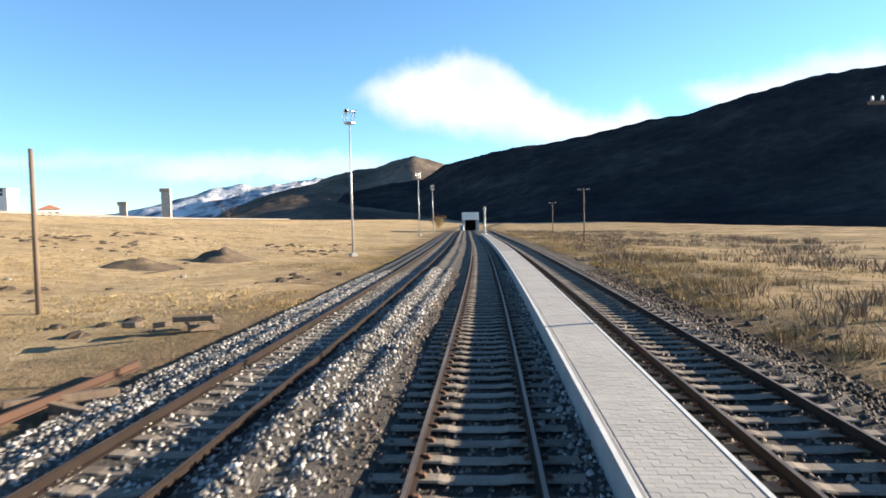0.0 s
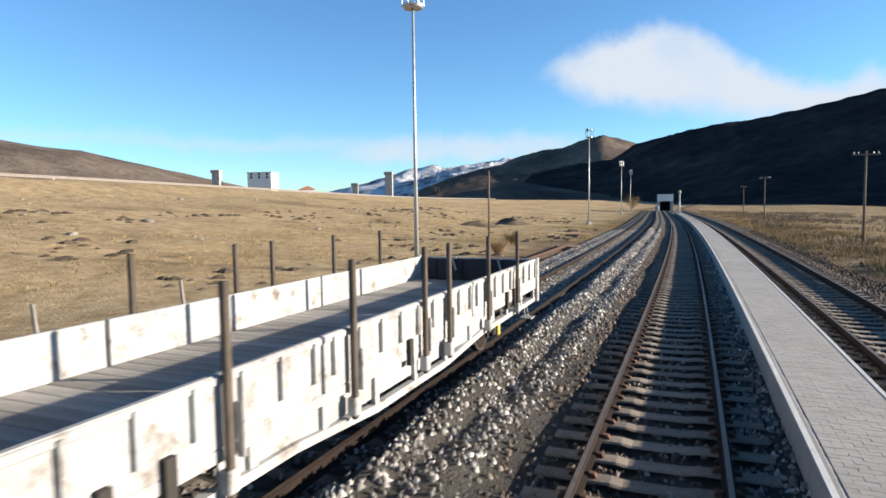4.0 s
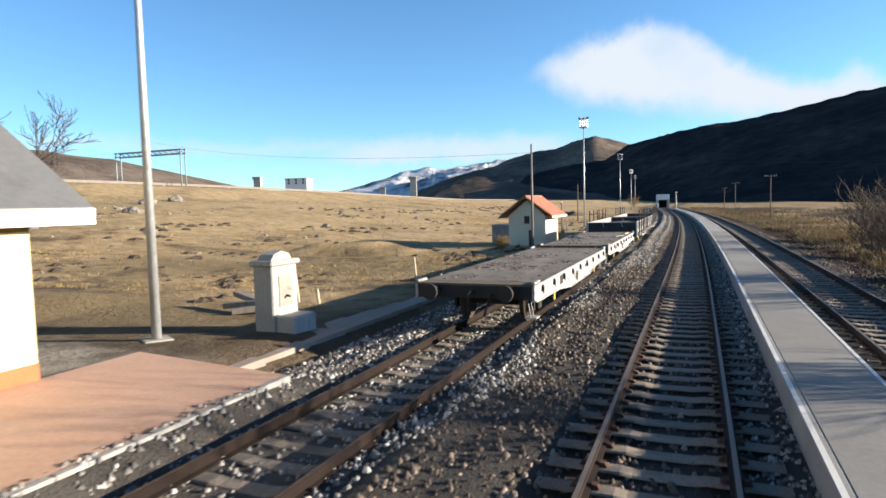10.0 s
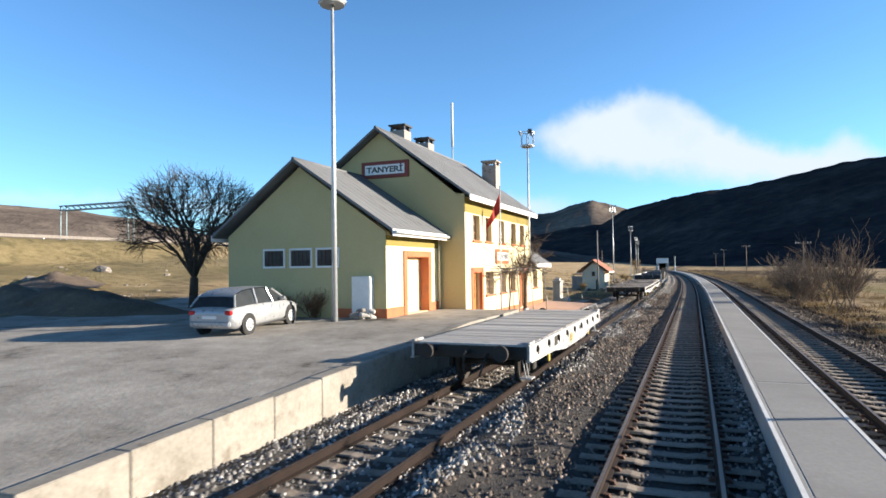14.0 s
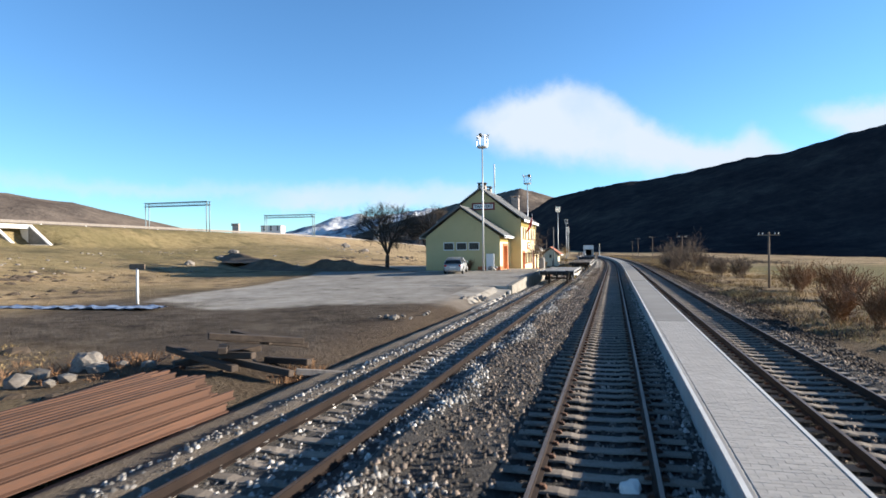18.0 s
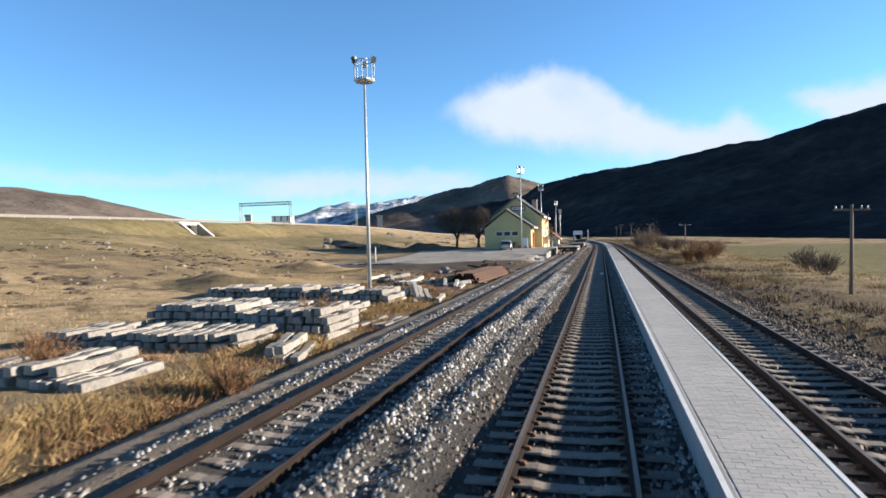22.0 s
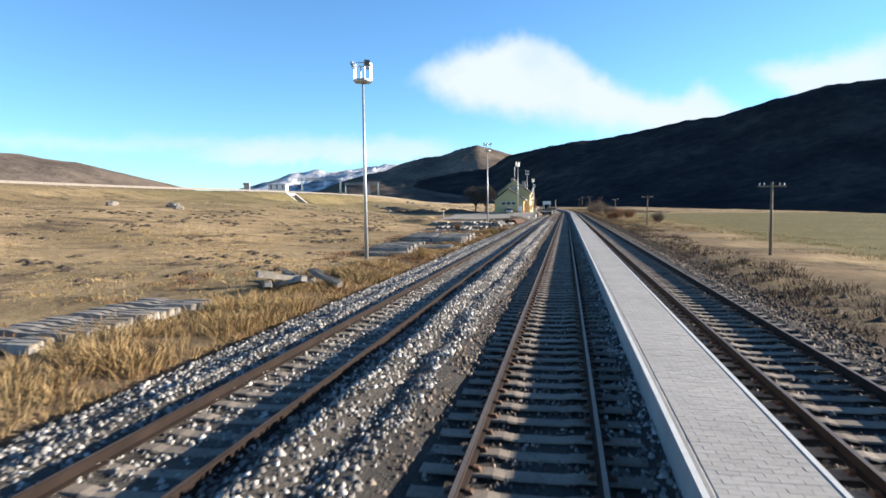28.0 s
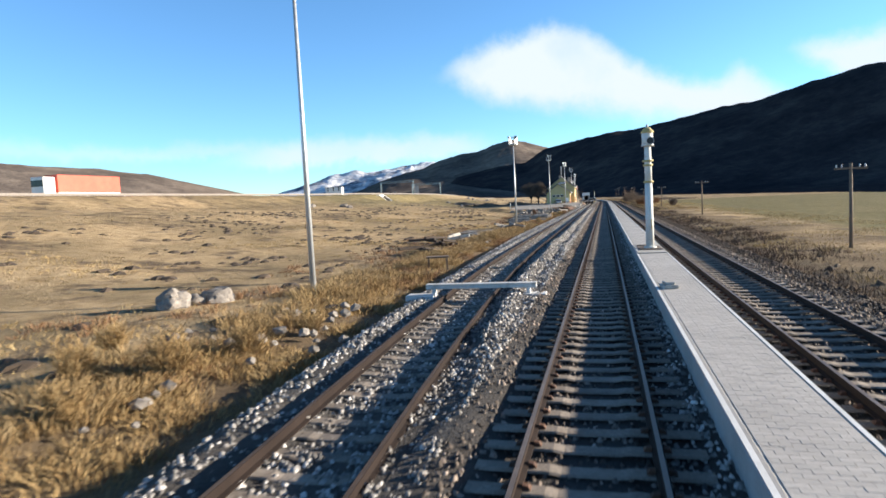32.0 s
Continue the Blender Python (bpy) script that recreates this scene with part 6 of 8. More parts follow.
def running_gear(t, length):
    """Wheels, axle boxes, springs, buffers and couplings under a wagon that runs along y from 0 to length."""
    for y in (length * 0.16, length * 0.84):
        bm = bmesh.new()
        tube(bm, (-0.75, y, 0.46), (0.75, y, 0.46), 0.075, sides=8)
        part("axle", bm, M_UNDER, t)
        for s in (-1, 1):
            w = part("wheel", tubed((s * 0.70, y, 0.46), (s * 0.82, y, 0.46), 0.46, sides=24), M_UNDER, t)
            part("rim", tubed((s * 0.82, y, 0.46), (s * 0.835, y, 0.46), 0.40, 0.39, sides=24), M_RAIL, w)
            part("axle_box", boxed(s * 1.0 - 0.12, s * 1.0 + 0.12, y - 0.14, y + 0.14, 0.32, 0.62, bevel=0.03), M_UNDER, t)
            bm = bmesh.new()
            for k in range(5):
                h = 0.55 - 0.09 * k
                box(bm, s * 1.0 - 0.05, s * 1.0 + 0.05, y - h, y + h, 0.64 + 0.022 * k, 0.66 + 0.022 * k)
            part("leaf_spring", bm, M_UNDER, t)
            for e in (-0.55, 0.55):
                part("spring_hanger", tubed((s * 1.0, y + e, 0.66), (s * 1.0, y + e, 0.82), 0.03, sides=6), M_UNDER, t)
            for e in (-0.2, 0.2):
                part("axle_guard", boxed(s * 1.0 - 0.02, s * 1.0 + 0.02, y + e - 0.05, y + e + 0.05, 0.3, 0.82), M_UNDER, t)
    for y, d in ((0.0, -1), (length, 1)):
        part("headstock", boxed(-1.38, 1.38, min(y, y - d * 0.16), max(y, y - d * 0.16), 0.80, DECK - 0.03, bevel=0.015), M_UNDER, t, "dark end beam")
        for s in (-0.875, 0.875):
            b = part("buffer", tubed((s, y, 0.98), (s, y + d * 0.42, 0.98), 0.10, 0.08, 12), M_UNDER, t)
            part("head", tubed((s, y + d * 0.42, 0.98), (s, y + d * 0.47, 0.98), 0.19, 0.175, 16), M_UNDER, b)
        bm = bmesh.new()
        tube(bm, (0, y, 0.95), (0, y + d * 0.3, 0.95), 0.05)
        tube(bm, (0, y + d * 0.3, 0.95), (0, y + d * 0.34, 0.7), 0.03)
        tube(bm, (0, y + d * 0.34, 0.7), (0, y + d * 0.25, 0.48), 0.035)
        part("coupling", bm, M_UNDER, t)
        bm = bmesh.new()
        tube(bm, (0.45, y, 0.9), (0.45, y + d * 0.3, 0.75), 0.025)
        tube(bm, (0.45, y + d * 0.3, 0.75), (0.35, y + d * 0.3, 0.45), 0.025)
        part("brake_hose", bm, M_BLACK, t)
        bm = bmesh.new()
        for q in (-0.12, 0.12):
            tube(bm, (1.2, y - d * 0.3 + q, 0.85), (1.28, y - d * 0.3 + q, 0.38), 0.015, sides=5)
        box(bm, 1.15, 1.42, y - d * 0.3 - 0.16, y - d * 0.3 + 0.16, 0.36, 0.385)
        part("step", bm, M_WAGON, t, "shunter's footstep")
    part("brake_lever", boxed(1.30, 1.36, length * 0.16 + 0.5, length * 0.16 + 0.62, 0.45, 0.8, bevel=0.02), M_SAFETY, t, "yellow brake lever")
    part("brake_lever", boxed(1.30, 1.36, length * 0.84 - 0.62, length * 0.84 - 0.5, 0.45, 0.8, bevel=0.02), M_SAFETY, t, "yellow brake lever")
    bm = bmesh.new()
    for s in (-0.45, 0.45):
        box(bm, s - 0.08, s + 0.08, 0.17, length - 0.17, 0.82, DECK - 0.06)
    for k in range(7):
        y = 0.6 + (length - 1.2) * k / 6
        box(bm, -1.3, -0.54, y - 0.06, y + 0.06, 0.88, DECK - 0.06)
        box(bm, 0.54, 1.3, y - 0.06, y + 0.06, 0.88, DECK - 0.06)
    part("underframe", bm, M_UNDER, t)


def solebar(t, s, length, deep):
    """A white side beam, deeper towards its middle."""
    ys = [0.0, 0.06 * length, 0.22 * length, 0.36 * length, 0.64 * length, 0.78 * length, 0.94 * length, length]
    low = [0.78, 0.76, 0.74, DECK - deep, DECK - deep, 0.74, 0.76, 0.78]
    bm = bmesh.new()
    a = [[bm.verts.new((s * x, y, z)) for x, z in ((1.36, DECK - 0.01), (1.42, DECK - 0.01), (1.42, l), (1.46, l), (1.46, l - 0.03), (1.36, l - 0.03))] for y, l in zip(ys, low)]
    for p, q in zip(a, a[1:]):
        for k in range(6):
            bm.faces.new((p[k], p[(k + 1) % 6], q[(k + 1) % 6], q[k]))
    bm.faces.new(a[0])
    bm.faces.new(a[-1])
    bmesh.ops.recalc_face_normals(bm, faces=bm.faces)
    return part("solebar", bm, M_WAGON, t, "white painted side beam with rust streaks")


def flat_wagon(y0, length, deck_kind, label):
    t = thing("flat_wagon", label, "flat wagon", pose(siding(y0) + bend(y0 + length / 2), y0, 0, 0, 0, along(y0 + length / 2)), group="wagons on the siding")
    running_gear(t, length)
    rng = random.Random(int(y0))
    for s in (-1, 1):
        solebar(t, s, length, 0.52)
        for k in range(9):
            y = 0.7 + (length - 1.4) * k / 8
            b = part("stake_pocket", boxed(s * 1.44 - 0.03, s * 1.44 + 0.03, y - 0.035, y + 0.035, 0.90, DECK - 0.07, bevel=0.01), M_UNDER, t, "dark stake pocket")
            bm = bmesh.new()
            tube(bm, (s * 1.475, y - 0.03, 1.0), (s * 1.475, y - 0.08, 0.86), 0.014, sides=5)
            part("pin", bm, M_UNDER, b)
    # hand wheel and plates on the sunlit side
    hw = part("hand_wheel", bmesh_ring(1.48, length * 0.43, 0.80, 0.145, 0.011), M_SAFETY if deck_kind == "planks" else M_UNDER, t, "hand brake wheel")
    part("data_panel", boxed(1.421, 1.428, length * 0.24, length * 0.24 + 0.38, 0.80, 1.04), M_UNDER, t, "dark data panel")
    for k in range(4):
        part("stencilled_bar", boxed(1.421, 1.427, length * 0.58 + 0.16 * k, length * 0.58 + 0.16 * k + 0.10, 0.86, 1.0 - 0.03 * (k % 2)), M_INK, t, "faded dark marking")
    for y, d in ((0.0, 1), (length, -1)):
        part("end_sheet", boxed(-1.40, 1.40, min(y, y + d * 0.55), max(y, y + d * 0.55), DECK - 0.03, DECK + 0.012), M_LOAD if deck_kind == "dirt" else M_WAGON, t, "worn rusty end plate")
        for s in (-1, 1):
            bm = boxed(s * 1.38 - 0.03, s * 1.38 + 0.05, min(y, y + d * 0.5), max(y, y + d * 0.5), DECK + 0.012, DECK + 0.07, bevel=0.01)
            part("lashing_rail", bm, M_WAGON, t)
    if deck_kind == "planks":
        n = int((length - 1.14) / 0.30)
        w = (length - 1.14) / n
        bm = boxed(-1.36, 1.36, -w / 2 + 0.02, w / 2 - 0.02, -0.045, 0.0, bevel=0.006)
        me = bpy.data.meshes.new("deck_plank")
        bm.to_mesh(me)
        bm.free()
        me.materials.append(M_PLANK)
        for k in range(n):
            share("deck_plank", me, t, pose(rng.uniform(-0.012, 0.012), 0.57 + w * (k + 0.5), DECK + 0.004 + rng.uniform(-0.008, 0.008), 0, 0, rng.uniform(-0.3, 0.3)))
        part("sub_deck", boxed(-1.36, 1.36, 0.56, length - 0.56, DECK - 0.07, DECK - 0.045), M_UNDER, t)
    else:
        bm = bmesh.new()
        nx, ny = 10, 40
        g = [[bm.verts.new((-1.37 + 2.74 * i / nx, 0.56 + (length - 1.12) * j / ny, DECK + 0.012 + 0.02 * noise.noise((i * 0.5, j * 0.5 + y0, 3.0)))) for i in range(nx + 1)] for j in range(ny + 1)]
        for j in range(ny):
            for i in range(nx):
                bm.faces.new((g[j][i], g[j][i + 1], g[j + 1][i + 1], g[j + 1][i]))
        part("deck", bm, M_DECKDIRT, t, "grimy floor scattered with dirt")
        part("sub_deck", boxed(-1.37, 1.37, 0.56, length - 0.56, DECK - 0.07, DECK - 0.02), M_UNDER, t)
        bm = bmesh.new()
        for k in range(900):
            x, y = rng.uniform(-1.3, 1.3), rng.uniform(0.7, length - 0.7)
            if noise.noise((x * 0.9, y * 0.55 + y0, 6.0)) < 0.02 + rng.uniform(-0.1, 0.25):
                continue
            a, b, h = rng.uniform(0.008, 0.032) * (4.0 if k % 29 == 0 else 1.0), rng.uniform(0.008, 0.028), rng.uniform(0.005, 0.03)
            q = boxed(-a, a, -b, b, 0, h)
            bmesh.ops.transform(q, matrix=pose(x, y, DECK + 0.015, 0, 0, rng.uniform(0, 180)), verts=q.verts)
            tmp = bpy.data.meshes.new("crumb")
            q.to_mesh(tmp)
            q.free()
            bm.from_mesh(tmp)
            bpy.data.meshes.remove(tmp)
        tagged(part("dirt", bm, M_STONE_DARK, t, "stones and dirt on the floor"), kind="stuff")
    return t


def bmesh_ring(x, y, z, r, tube_r):
    bm = bmesh.new()
    n = 18
    for k in range(n):
        a, b = k * math.tau / n, (k + 1) * math.tau / n
        tube(bm, (x, y + r * math.cos(a), z + r * math.sin(a)), (x, y + r * math.cos(b), z + r * math.sin(b)), tube_r, sides=6, caps=False)
    for k in range(4):
        a = k * math.tau / 4 + 0.5
        tube(bm, (x, y, z), (x, y + r * math.cos(a), z + r * math.sin(a)), tube_r * 0.8, sides=5)
    return bm


def low_wagon(y0, length, loaded, label, shift=0.0):
    mid = y0 + length / 2
    t = thing("low_sided_wagon", label, "wagon", pose(siding(y0) + bend(y0) + 0.02, y0, 0, 0, 0, along(mid)), group="wagons on the siding")
    running_gear(t, length)
    top = 1.66
    part("floor", boxed(-1.36, 1.36, 0.06, length - 0.06, DECK - 0.06, DECK), M_DECKDIRT, t)
    if not loaded:
        bm = boxed(-1.35, 1.35, -0.11, 0.11, 0.0, 0.022, bevel=0.005)
        me = bpy.data.meshes.new("floor_plank")
        bm.to_mesh(me)
        bm.free()
        me.materials.append(M_PALEPLANK)
        n = int((length - 0.2) / 0.235)
        for k in range(n):
            share("floor_plank", me, t, pose(0, 0.22 + k * 0.235, DECK + 0.002))
    stakes = [0.5 + (q + shift) / length for q in (-4.1, -2.25, -0.43, 0.43, 2.25, 4.1)]
    for s in (-1, 1):
        n = 3
        for k in range(n):
            a, b = 0.05 + (length - 0.1) * k / n + 0.03, 0.05 + (length - 0.1) * (k + 1) / n - 0.03
            d = part("side_board", boxed(s * 1.40 - 0.03, s * 1.40 + 0.03, a, b, DECK - 0.02, top, bevel=0.008), M_WAGON, t, "drop side with pressed ribs")
            m = 9
            for j in range(m):
                y = a + 0.14 + (b - a - 0.28) * j / (m - 1)
                part("rib", boxed(s * 1.43 - 0.012, s * 1.43 + 0.045, y - 0.018, y + 0.018, DECK + 0.13, top - 0.03, bevel=0.006), M_WAGON, d)
            part("top_rail", boxed(s * 1.43 - 0.01, s * 1.43 + 0.018, a, b, top - 0.075, top - 0.01, bevel=0.008), M_WAGON, d)
            part("hinge", boxed(s * 1.44 - 0.02, s * 1.44 + 0.04, (a + b) / 2 - 0.3, (a + b) / 2 - 0.2, 0.92, DECK + 0.12), M_UNDER, d)
            part("hinge", boxed(s * 1.44 - 0.02, s * 1.44 + 0.04, (a + b) / 2 + 0.2, (a + b) / 2 + 0.3, 0.92, DECK + 0.12), M_UNDER, d)
        part("solebar", boxed(s * 1.38 - 0.06, s * 1.38 + 0.05, 0.02, length - 0.02, DECK - 0.13, DECK - 0.022, bevel=0.01), M_WAGON, t, "grey side beam")
        bm = bmesh.new()
        ends = [(0.15, 0.72), (length * 0.3, 0.70), (length * 0.42, 0.58), (length * 0.58, 0.58), (length * 0.7, 0.70), (length - 0.15, 0.72)]
        a = [[bm.verts.new((s * x, y, z + dz)) for x, dz in ((1.34, 0), (1.43, 0), (1.43, 0.09), (1.34, 0.09))] for y, z in ends]
        for p, q in zip(a, a[1:]):
            for k in range(4):
                bm.faces.new((p[k], p[(k + 1) % 4], q[(k + 1) % 4], q[k]))
        bm.faces.new(a[0])
        bm.faces.new(a[-1])
        bmesh.ops.recalc_face_normals(bm, faces=bm.faces)
        part("truss_beam", bm, M_WAGON, t, "pale lower truss beam")
        part("side_plate", boxed(s * 1.36 - 0.012, s * 1.36 + 0.012, length * 0.23, length * 0.77, 0.74, DECK - 0.132), M_WAGON, t, "white side plate")
        for k in range(13):
            y = 0.2 + (length - 0.4) * k / 12
            low = float(np.interp(y, [e[0] for e in ends], [e[1] for e in ends])) + 0.085
            part("strut", boxed(s * 1.385 - 0.03, s * 1.385 + 0.03, y - 0.05, y + 0.05, low, DECK - 0.132), M_WAGON, t)
        for f in stakes:
            y = f * length
            st = part("stake", boxed(s * 1.50 - 0.03, s * 1.50 + 0.03, y - 0.036, y + 0.036, 0.72, 2.36, bevel=0.012), M_STAKE, t, "dark rusty steel stake")
            part("pocket", boxed(s * 1.49 - 0.055, s * 1.49 + 0.055, y - 0.06, y + 0.06, 0.76, 0.95, bevel=0.015), M_WAGON, st)
            part("catch", boxed(s * 1.48 - 0.035, s * 1.48 + 0.045, y + 0.13, y + 0.17, 0.98, 1.42, bevel=0.012), M_WAGON, st)
    for y in (0.02, length - 0.02):
        e = part("end_board", boxed(-1.37, 1.37, y - 0.035, y + 0.035, DECK - 0.02, top - 0.04, bevel=0.008), M_ENDSHADE, t, "steel end board with its shade in the dark tone")
        part("top_edge", boxed(-1.36, 1.36, y - 0.045, y + 0.045, top - 0.038, top - 0.005, bevel=0.006), M_WAGON, e, "pale worn top edge")
        for x in (-1.43, 1.43):
            part("corner_post", boxed(x - 0.05, x + 0.05, y - 0.07, y + 0.07, 0.7, top + 0.02, bevel=0.015), M_WAGON, e, "chipped white corner post")
        for x in (-1.0, -0.35, 0.35, 1.0):
            part("end_rib", boxed(x - 0.04, x + 0.04, y - 0.07, y + 0.07, DECK - 0.02, top - 0.1, bevel=0.01), M_ENDSHADE, e)
        for x in (-0.55, 0.55):
            bm = bmesh.new()
            tube(bm, (x, y - 0.08, top - 0.02), (x + 0.1, y - 0.12, top - 0.3), 0.022, sides=6)
            tube(bm, (x - 0.1, y - 0.08, top - 0.02), (x + 0.1, y - 0.08, top - 0.02), 0.025, sides=6)
            part("latch", bm, M_WAGON, e, "pale drop latch")
    if loaded:
        bm = bmesh.new()
        nx, ny = 8, 40
        g = [[bm.verts.new((-1.35 + 2.7 * i / nx, 0.08 + (length - 0.16) * j / ny, DECK + 0.2 + 0.06 * noise.noise((i * 0.6, j * 0.35, 8.0)) + 0.05 * math.sin(i / nx * math.pi))) for i in range(nx + 1)] for j in range(ny + 1)]
        for j in range(ny):
            for i in range(nx):
                bm.faces.new((g[j][i], g[j][i + 1], g[j + 1][i + 1], g[j + 1][i]))
        part("load", bm, M_LOAD, t, "brown earth on the wagon floor")
    return t


flat_wagon(140.3, 10.95, "planks", "empty flat wagon with a bare plank floor by the loading dock")
flat_wagon(175.45, 11.25, "dirt", "white-sided flat wagon with a dirty grey floor")
flat_wagon(187.9, 11.55, "dirt", "white-sided flat wagon strewn with dirt and debris")
low_wagon(200.72, 12.2, True, "low-sided grey wagon with steel stakes carrying a little earth", -0.6)
low_wagon(214.7, 13.1, False, "empty low-sided grey wagon with tall steel stakes", 0.55)
deb = thing("timber_scrap", "broken plank lying on the flat wagon floor", "timber", pose(-3.3, 194.6, DECK + 0.03, 0, 0, -14))
part("board", boxed(-0.05, 0.05, -0.6, 0.6, 0, 0.04), M_GREYWOOD, deb)
deb = thing("timber_scrap", "thin batten lying on the flat wagon floor", "timber", pose(-3.2, 197.2, DECK + 0.03, 0, 0, -3))
part("board", boxed(-0.03, 0.03, -0.55, 0.55, 0, 0.04), M_HUTWALL, deb)


def deck_heap(x, y, seed):
    """A small ridge of tipped earth left on a wagon floor."""
    t = thing("earth_heap", "small ridge of dark earth on the flat wagon floor", "earth", pose(x, y, DECK + 0.01, 0, 0, 26))
    bm = bmesh.new()
    n, m = 22, 9
    g = [[bm.verts.new((-0.34 + 0.68 * i / (m - 1), -1.5 + 3.0 * j / (n - 1), max(0.0, math.sin(math.pi * i / (m - 1)) * math.sin(math.pi * j / (n - 1)) ** 0.6 * (0.07 + 0.09 * noise.noise((i * 0.5, j * 0.45, seed))))) ) for i in range(m)] for j in range(n)]
    for j in range(n - 1):
        for i in range(m - 1):
            bm.faces.new((g[j][i], g[j][i + 1], g[j + 1][i + 1], g[j + 1][i]))
    part("earth", bm, M_DECKDIRT, t)


deck_heap(-5.2, 193.9, 4.0)

# ---- poles ----
M_PORC = surf("white_porcelain", (0.6, 0.6, 0.58), (0.8, 0.8, 0.78), coarse=3, fine=20, rough=0.3, bump=0.0)


def wood_pole(x, y, z, height, label, arms=0, turn=0.0, r=0.11, stub=False, lean=0.0, wood=None, arm=0.85):
    t = thing("wooden_pole", label, "pole", pose(x, y, z, lean, lean * 0.4, turn))
    part("shaft", tubed((0, 0, -0.4), (0, 0, height), r, r * 0.7, 10), wood or M_WOOD, t)
    if stub:
        part("stub", boxed(-0.26, -0.11, -0.1, 0.1, -0.4, 1.2, bevel=0.02), M_BLACK, t, "dark foot brace")
    for k in range(arms):
        zz = height - 0.25 - 0.45 * k
        a = part("cross_arm", boxed(-arm, arm, -0.05, 0.05, zz - 0.05, zz + 0.05, bevel=0.008), M_WOOD, t)
        for q in (-arm + 0.1, -arm * 0.55, arm * 0.55, arm - 0.1):
            part("insulator", tubed((q, 0, zz + 0.05), (q, 0, zz + 0.2), 0.045, 0.03, 8), M_PORC, a)
    return t


wood_pole(-18.4, 268.7, -0.3, 6.2, "tall weathered wooden pole in the dry grass")
wood_pole(-10.6, 206.05, -0.2, 7.3, "grey weathered pole beside the hut", stub=True, r=0.095, wood=M_GREYWOOD)
wood_pole(-10.6, 216.5, -0.3, 3.4, "short dark pole with a small cross arm behind the hut", arms=1, r=0.06, turn=90, arm=0.3)
for i, (x, y, h, z) in enumerate([(9.0, 333.5, 7.2, -0.3), (10.4, 267.0, 6.6, -0.3), (12.1, 208.0, 6.0, -0.8), (12.1, 142.9, 5.0, -0.9), (12.1, 82.0, 4.9, -0.9), (12.1, 25.0, 4.9, -0.9), (12.1, -23.7, 4.7, -0.9), (8.5, 390.0, 7.0, -0.4)]):
    wood_pole(x, y, z, h, "wooden line pole with an insulator cross arm beside the second track", arms=1, r=0.10, turn=3 * i, lean=1.0 if i == 4 else 0.0)


def cable(name, pts, label):
    """A slack wire."""
    bm = bmesh.new()
    for a, b in zip(pts, pts[1:]):
        n, sag = 14, 0.018 * (Vector(b) - Vector(a)).length
        prev = None
        for k in range(n + 1):
            f = k / n
            p = Vector(a).lerp(Vector(b), f) - Vector((0, 0, 4 * sag * f * (1 - f)))
            if prev is not None:
                tube(bm, prev, p, 0.009, sides=4, caps=False)
            prev = p
    bmesh.ops.remove_doubles(bm, verts=bm.verts, dist=0.004)
    t = thing(name, label, "cable")
    part("strand", bm, M_BLACK, t)


cable("overhead_cable", [(-75.0, 232.0, 13.5), (-10.6, 206.05, 6.5)], "thin dark overhead cable crossing the field")
cable("overhead_cable", [(-10.6, 206.05, 6.5), (12.1, 208.0, 5.0)], "thin dark overhead cable crossing the tracks")

# ---- posts, rocks and clutter ----
def post(x, y, h, r, material, label, lean=3.0):
    t = thing("wooden_stake", label, "stake", pose(x, y, ground_height(x, y), lean, -lean, 0))
    part("shaft", tubed((0, 0, -0.3), (0, 0, h), r, r * 0.85, 7), material, t)


for x, y, h in ((-12.0, 179.6, 0.95), (-11.2, 179.6, 0.5), (-10.6, 186.0, 1.0), (-9.2, 185.4, 0.35), (-10.8, 232.0, 1.1), (-11.6, 222.0, 1.3), (-10.9, 219.0, 1.2), (-12.0, 226.0, 1.2)):
    post(x, y, h, 0.05, M_HUTWALL if h < 1.05 else M_GREYWOOD, "pale wooden stake in the dry grass")
sb = thing("notice_post", "pale post with a small dark plate in the yard", "sign post", pose(-25.5, 117.5, ground_height(-25.5, 117.5)))
part("post", tubed((0, 0, -0.2), (0, 0, 2.0), 0.07, sides=8), M_FASCIA, sb)
part("plate", boxed(-0.5, 0.5, -0.03, 0.03, 1.95, 2.25), M_WOOD, sb, "dark weathered plate")

M_ROCK = surf("pale_field_rock", (0.11, 0.096, 0.082), (0.33, 0.30, 0.265), stain=(0.14, 0.115, 0.092), coarse=1.5, fine=12, rough=0.95, bump=0.6)


def rock(x, y, size, seed, name="rock", label="pale weathered boulder in the grass", sink=0.2, z=None, material=None):
    bm = bmesh.new()
    bmesh.ops.create_icosphere(bm, subdivisions=3, radius=1.0)
    for v in bm.verts:
        n = v.co.normalized()
        v.co = n * (1 + 0.38 * noise.noise(n * 1.3 + Vector((seed, 0, 0))) + 0.14 * noise.noise(n * 3.5 + Vector((0, seed, 0))))
        v.co.x *= size[0]
        v.co.y *= size[1]
        v.co.z *= size[2]
    t = thing(name, label, "rock", pose(x, y, (ground_height(x, y) if z is None else z) + size[2] * (1 - sink * 2) * 0.6, 0, 0, seed * 40))
    part("stone", bm, material or M_ROCK, t)


rock(-13.7, -41.3, (0.55, 0.48, 0.46), 1.0)
rock(-12.9, -39.9, (0.62, 0.5, 0.42), 2.4)
rock(-13.4, -40.4, (0.3, 0.34, 0.26), 3.3)
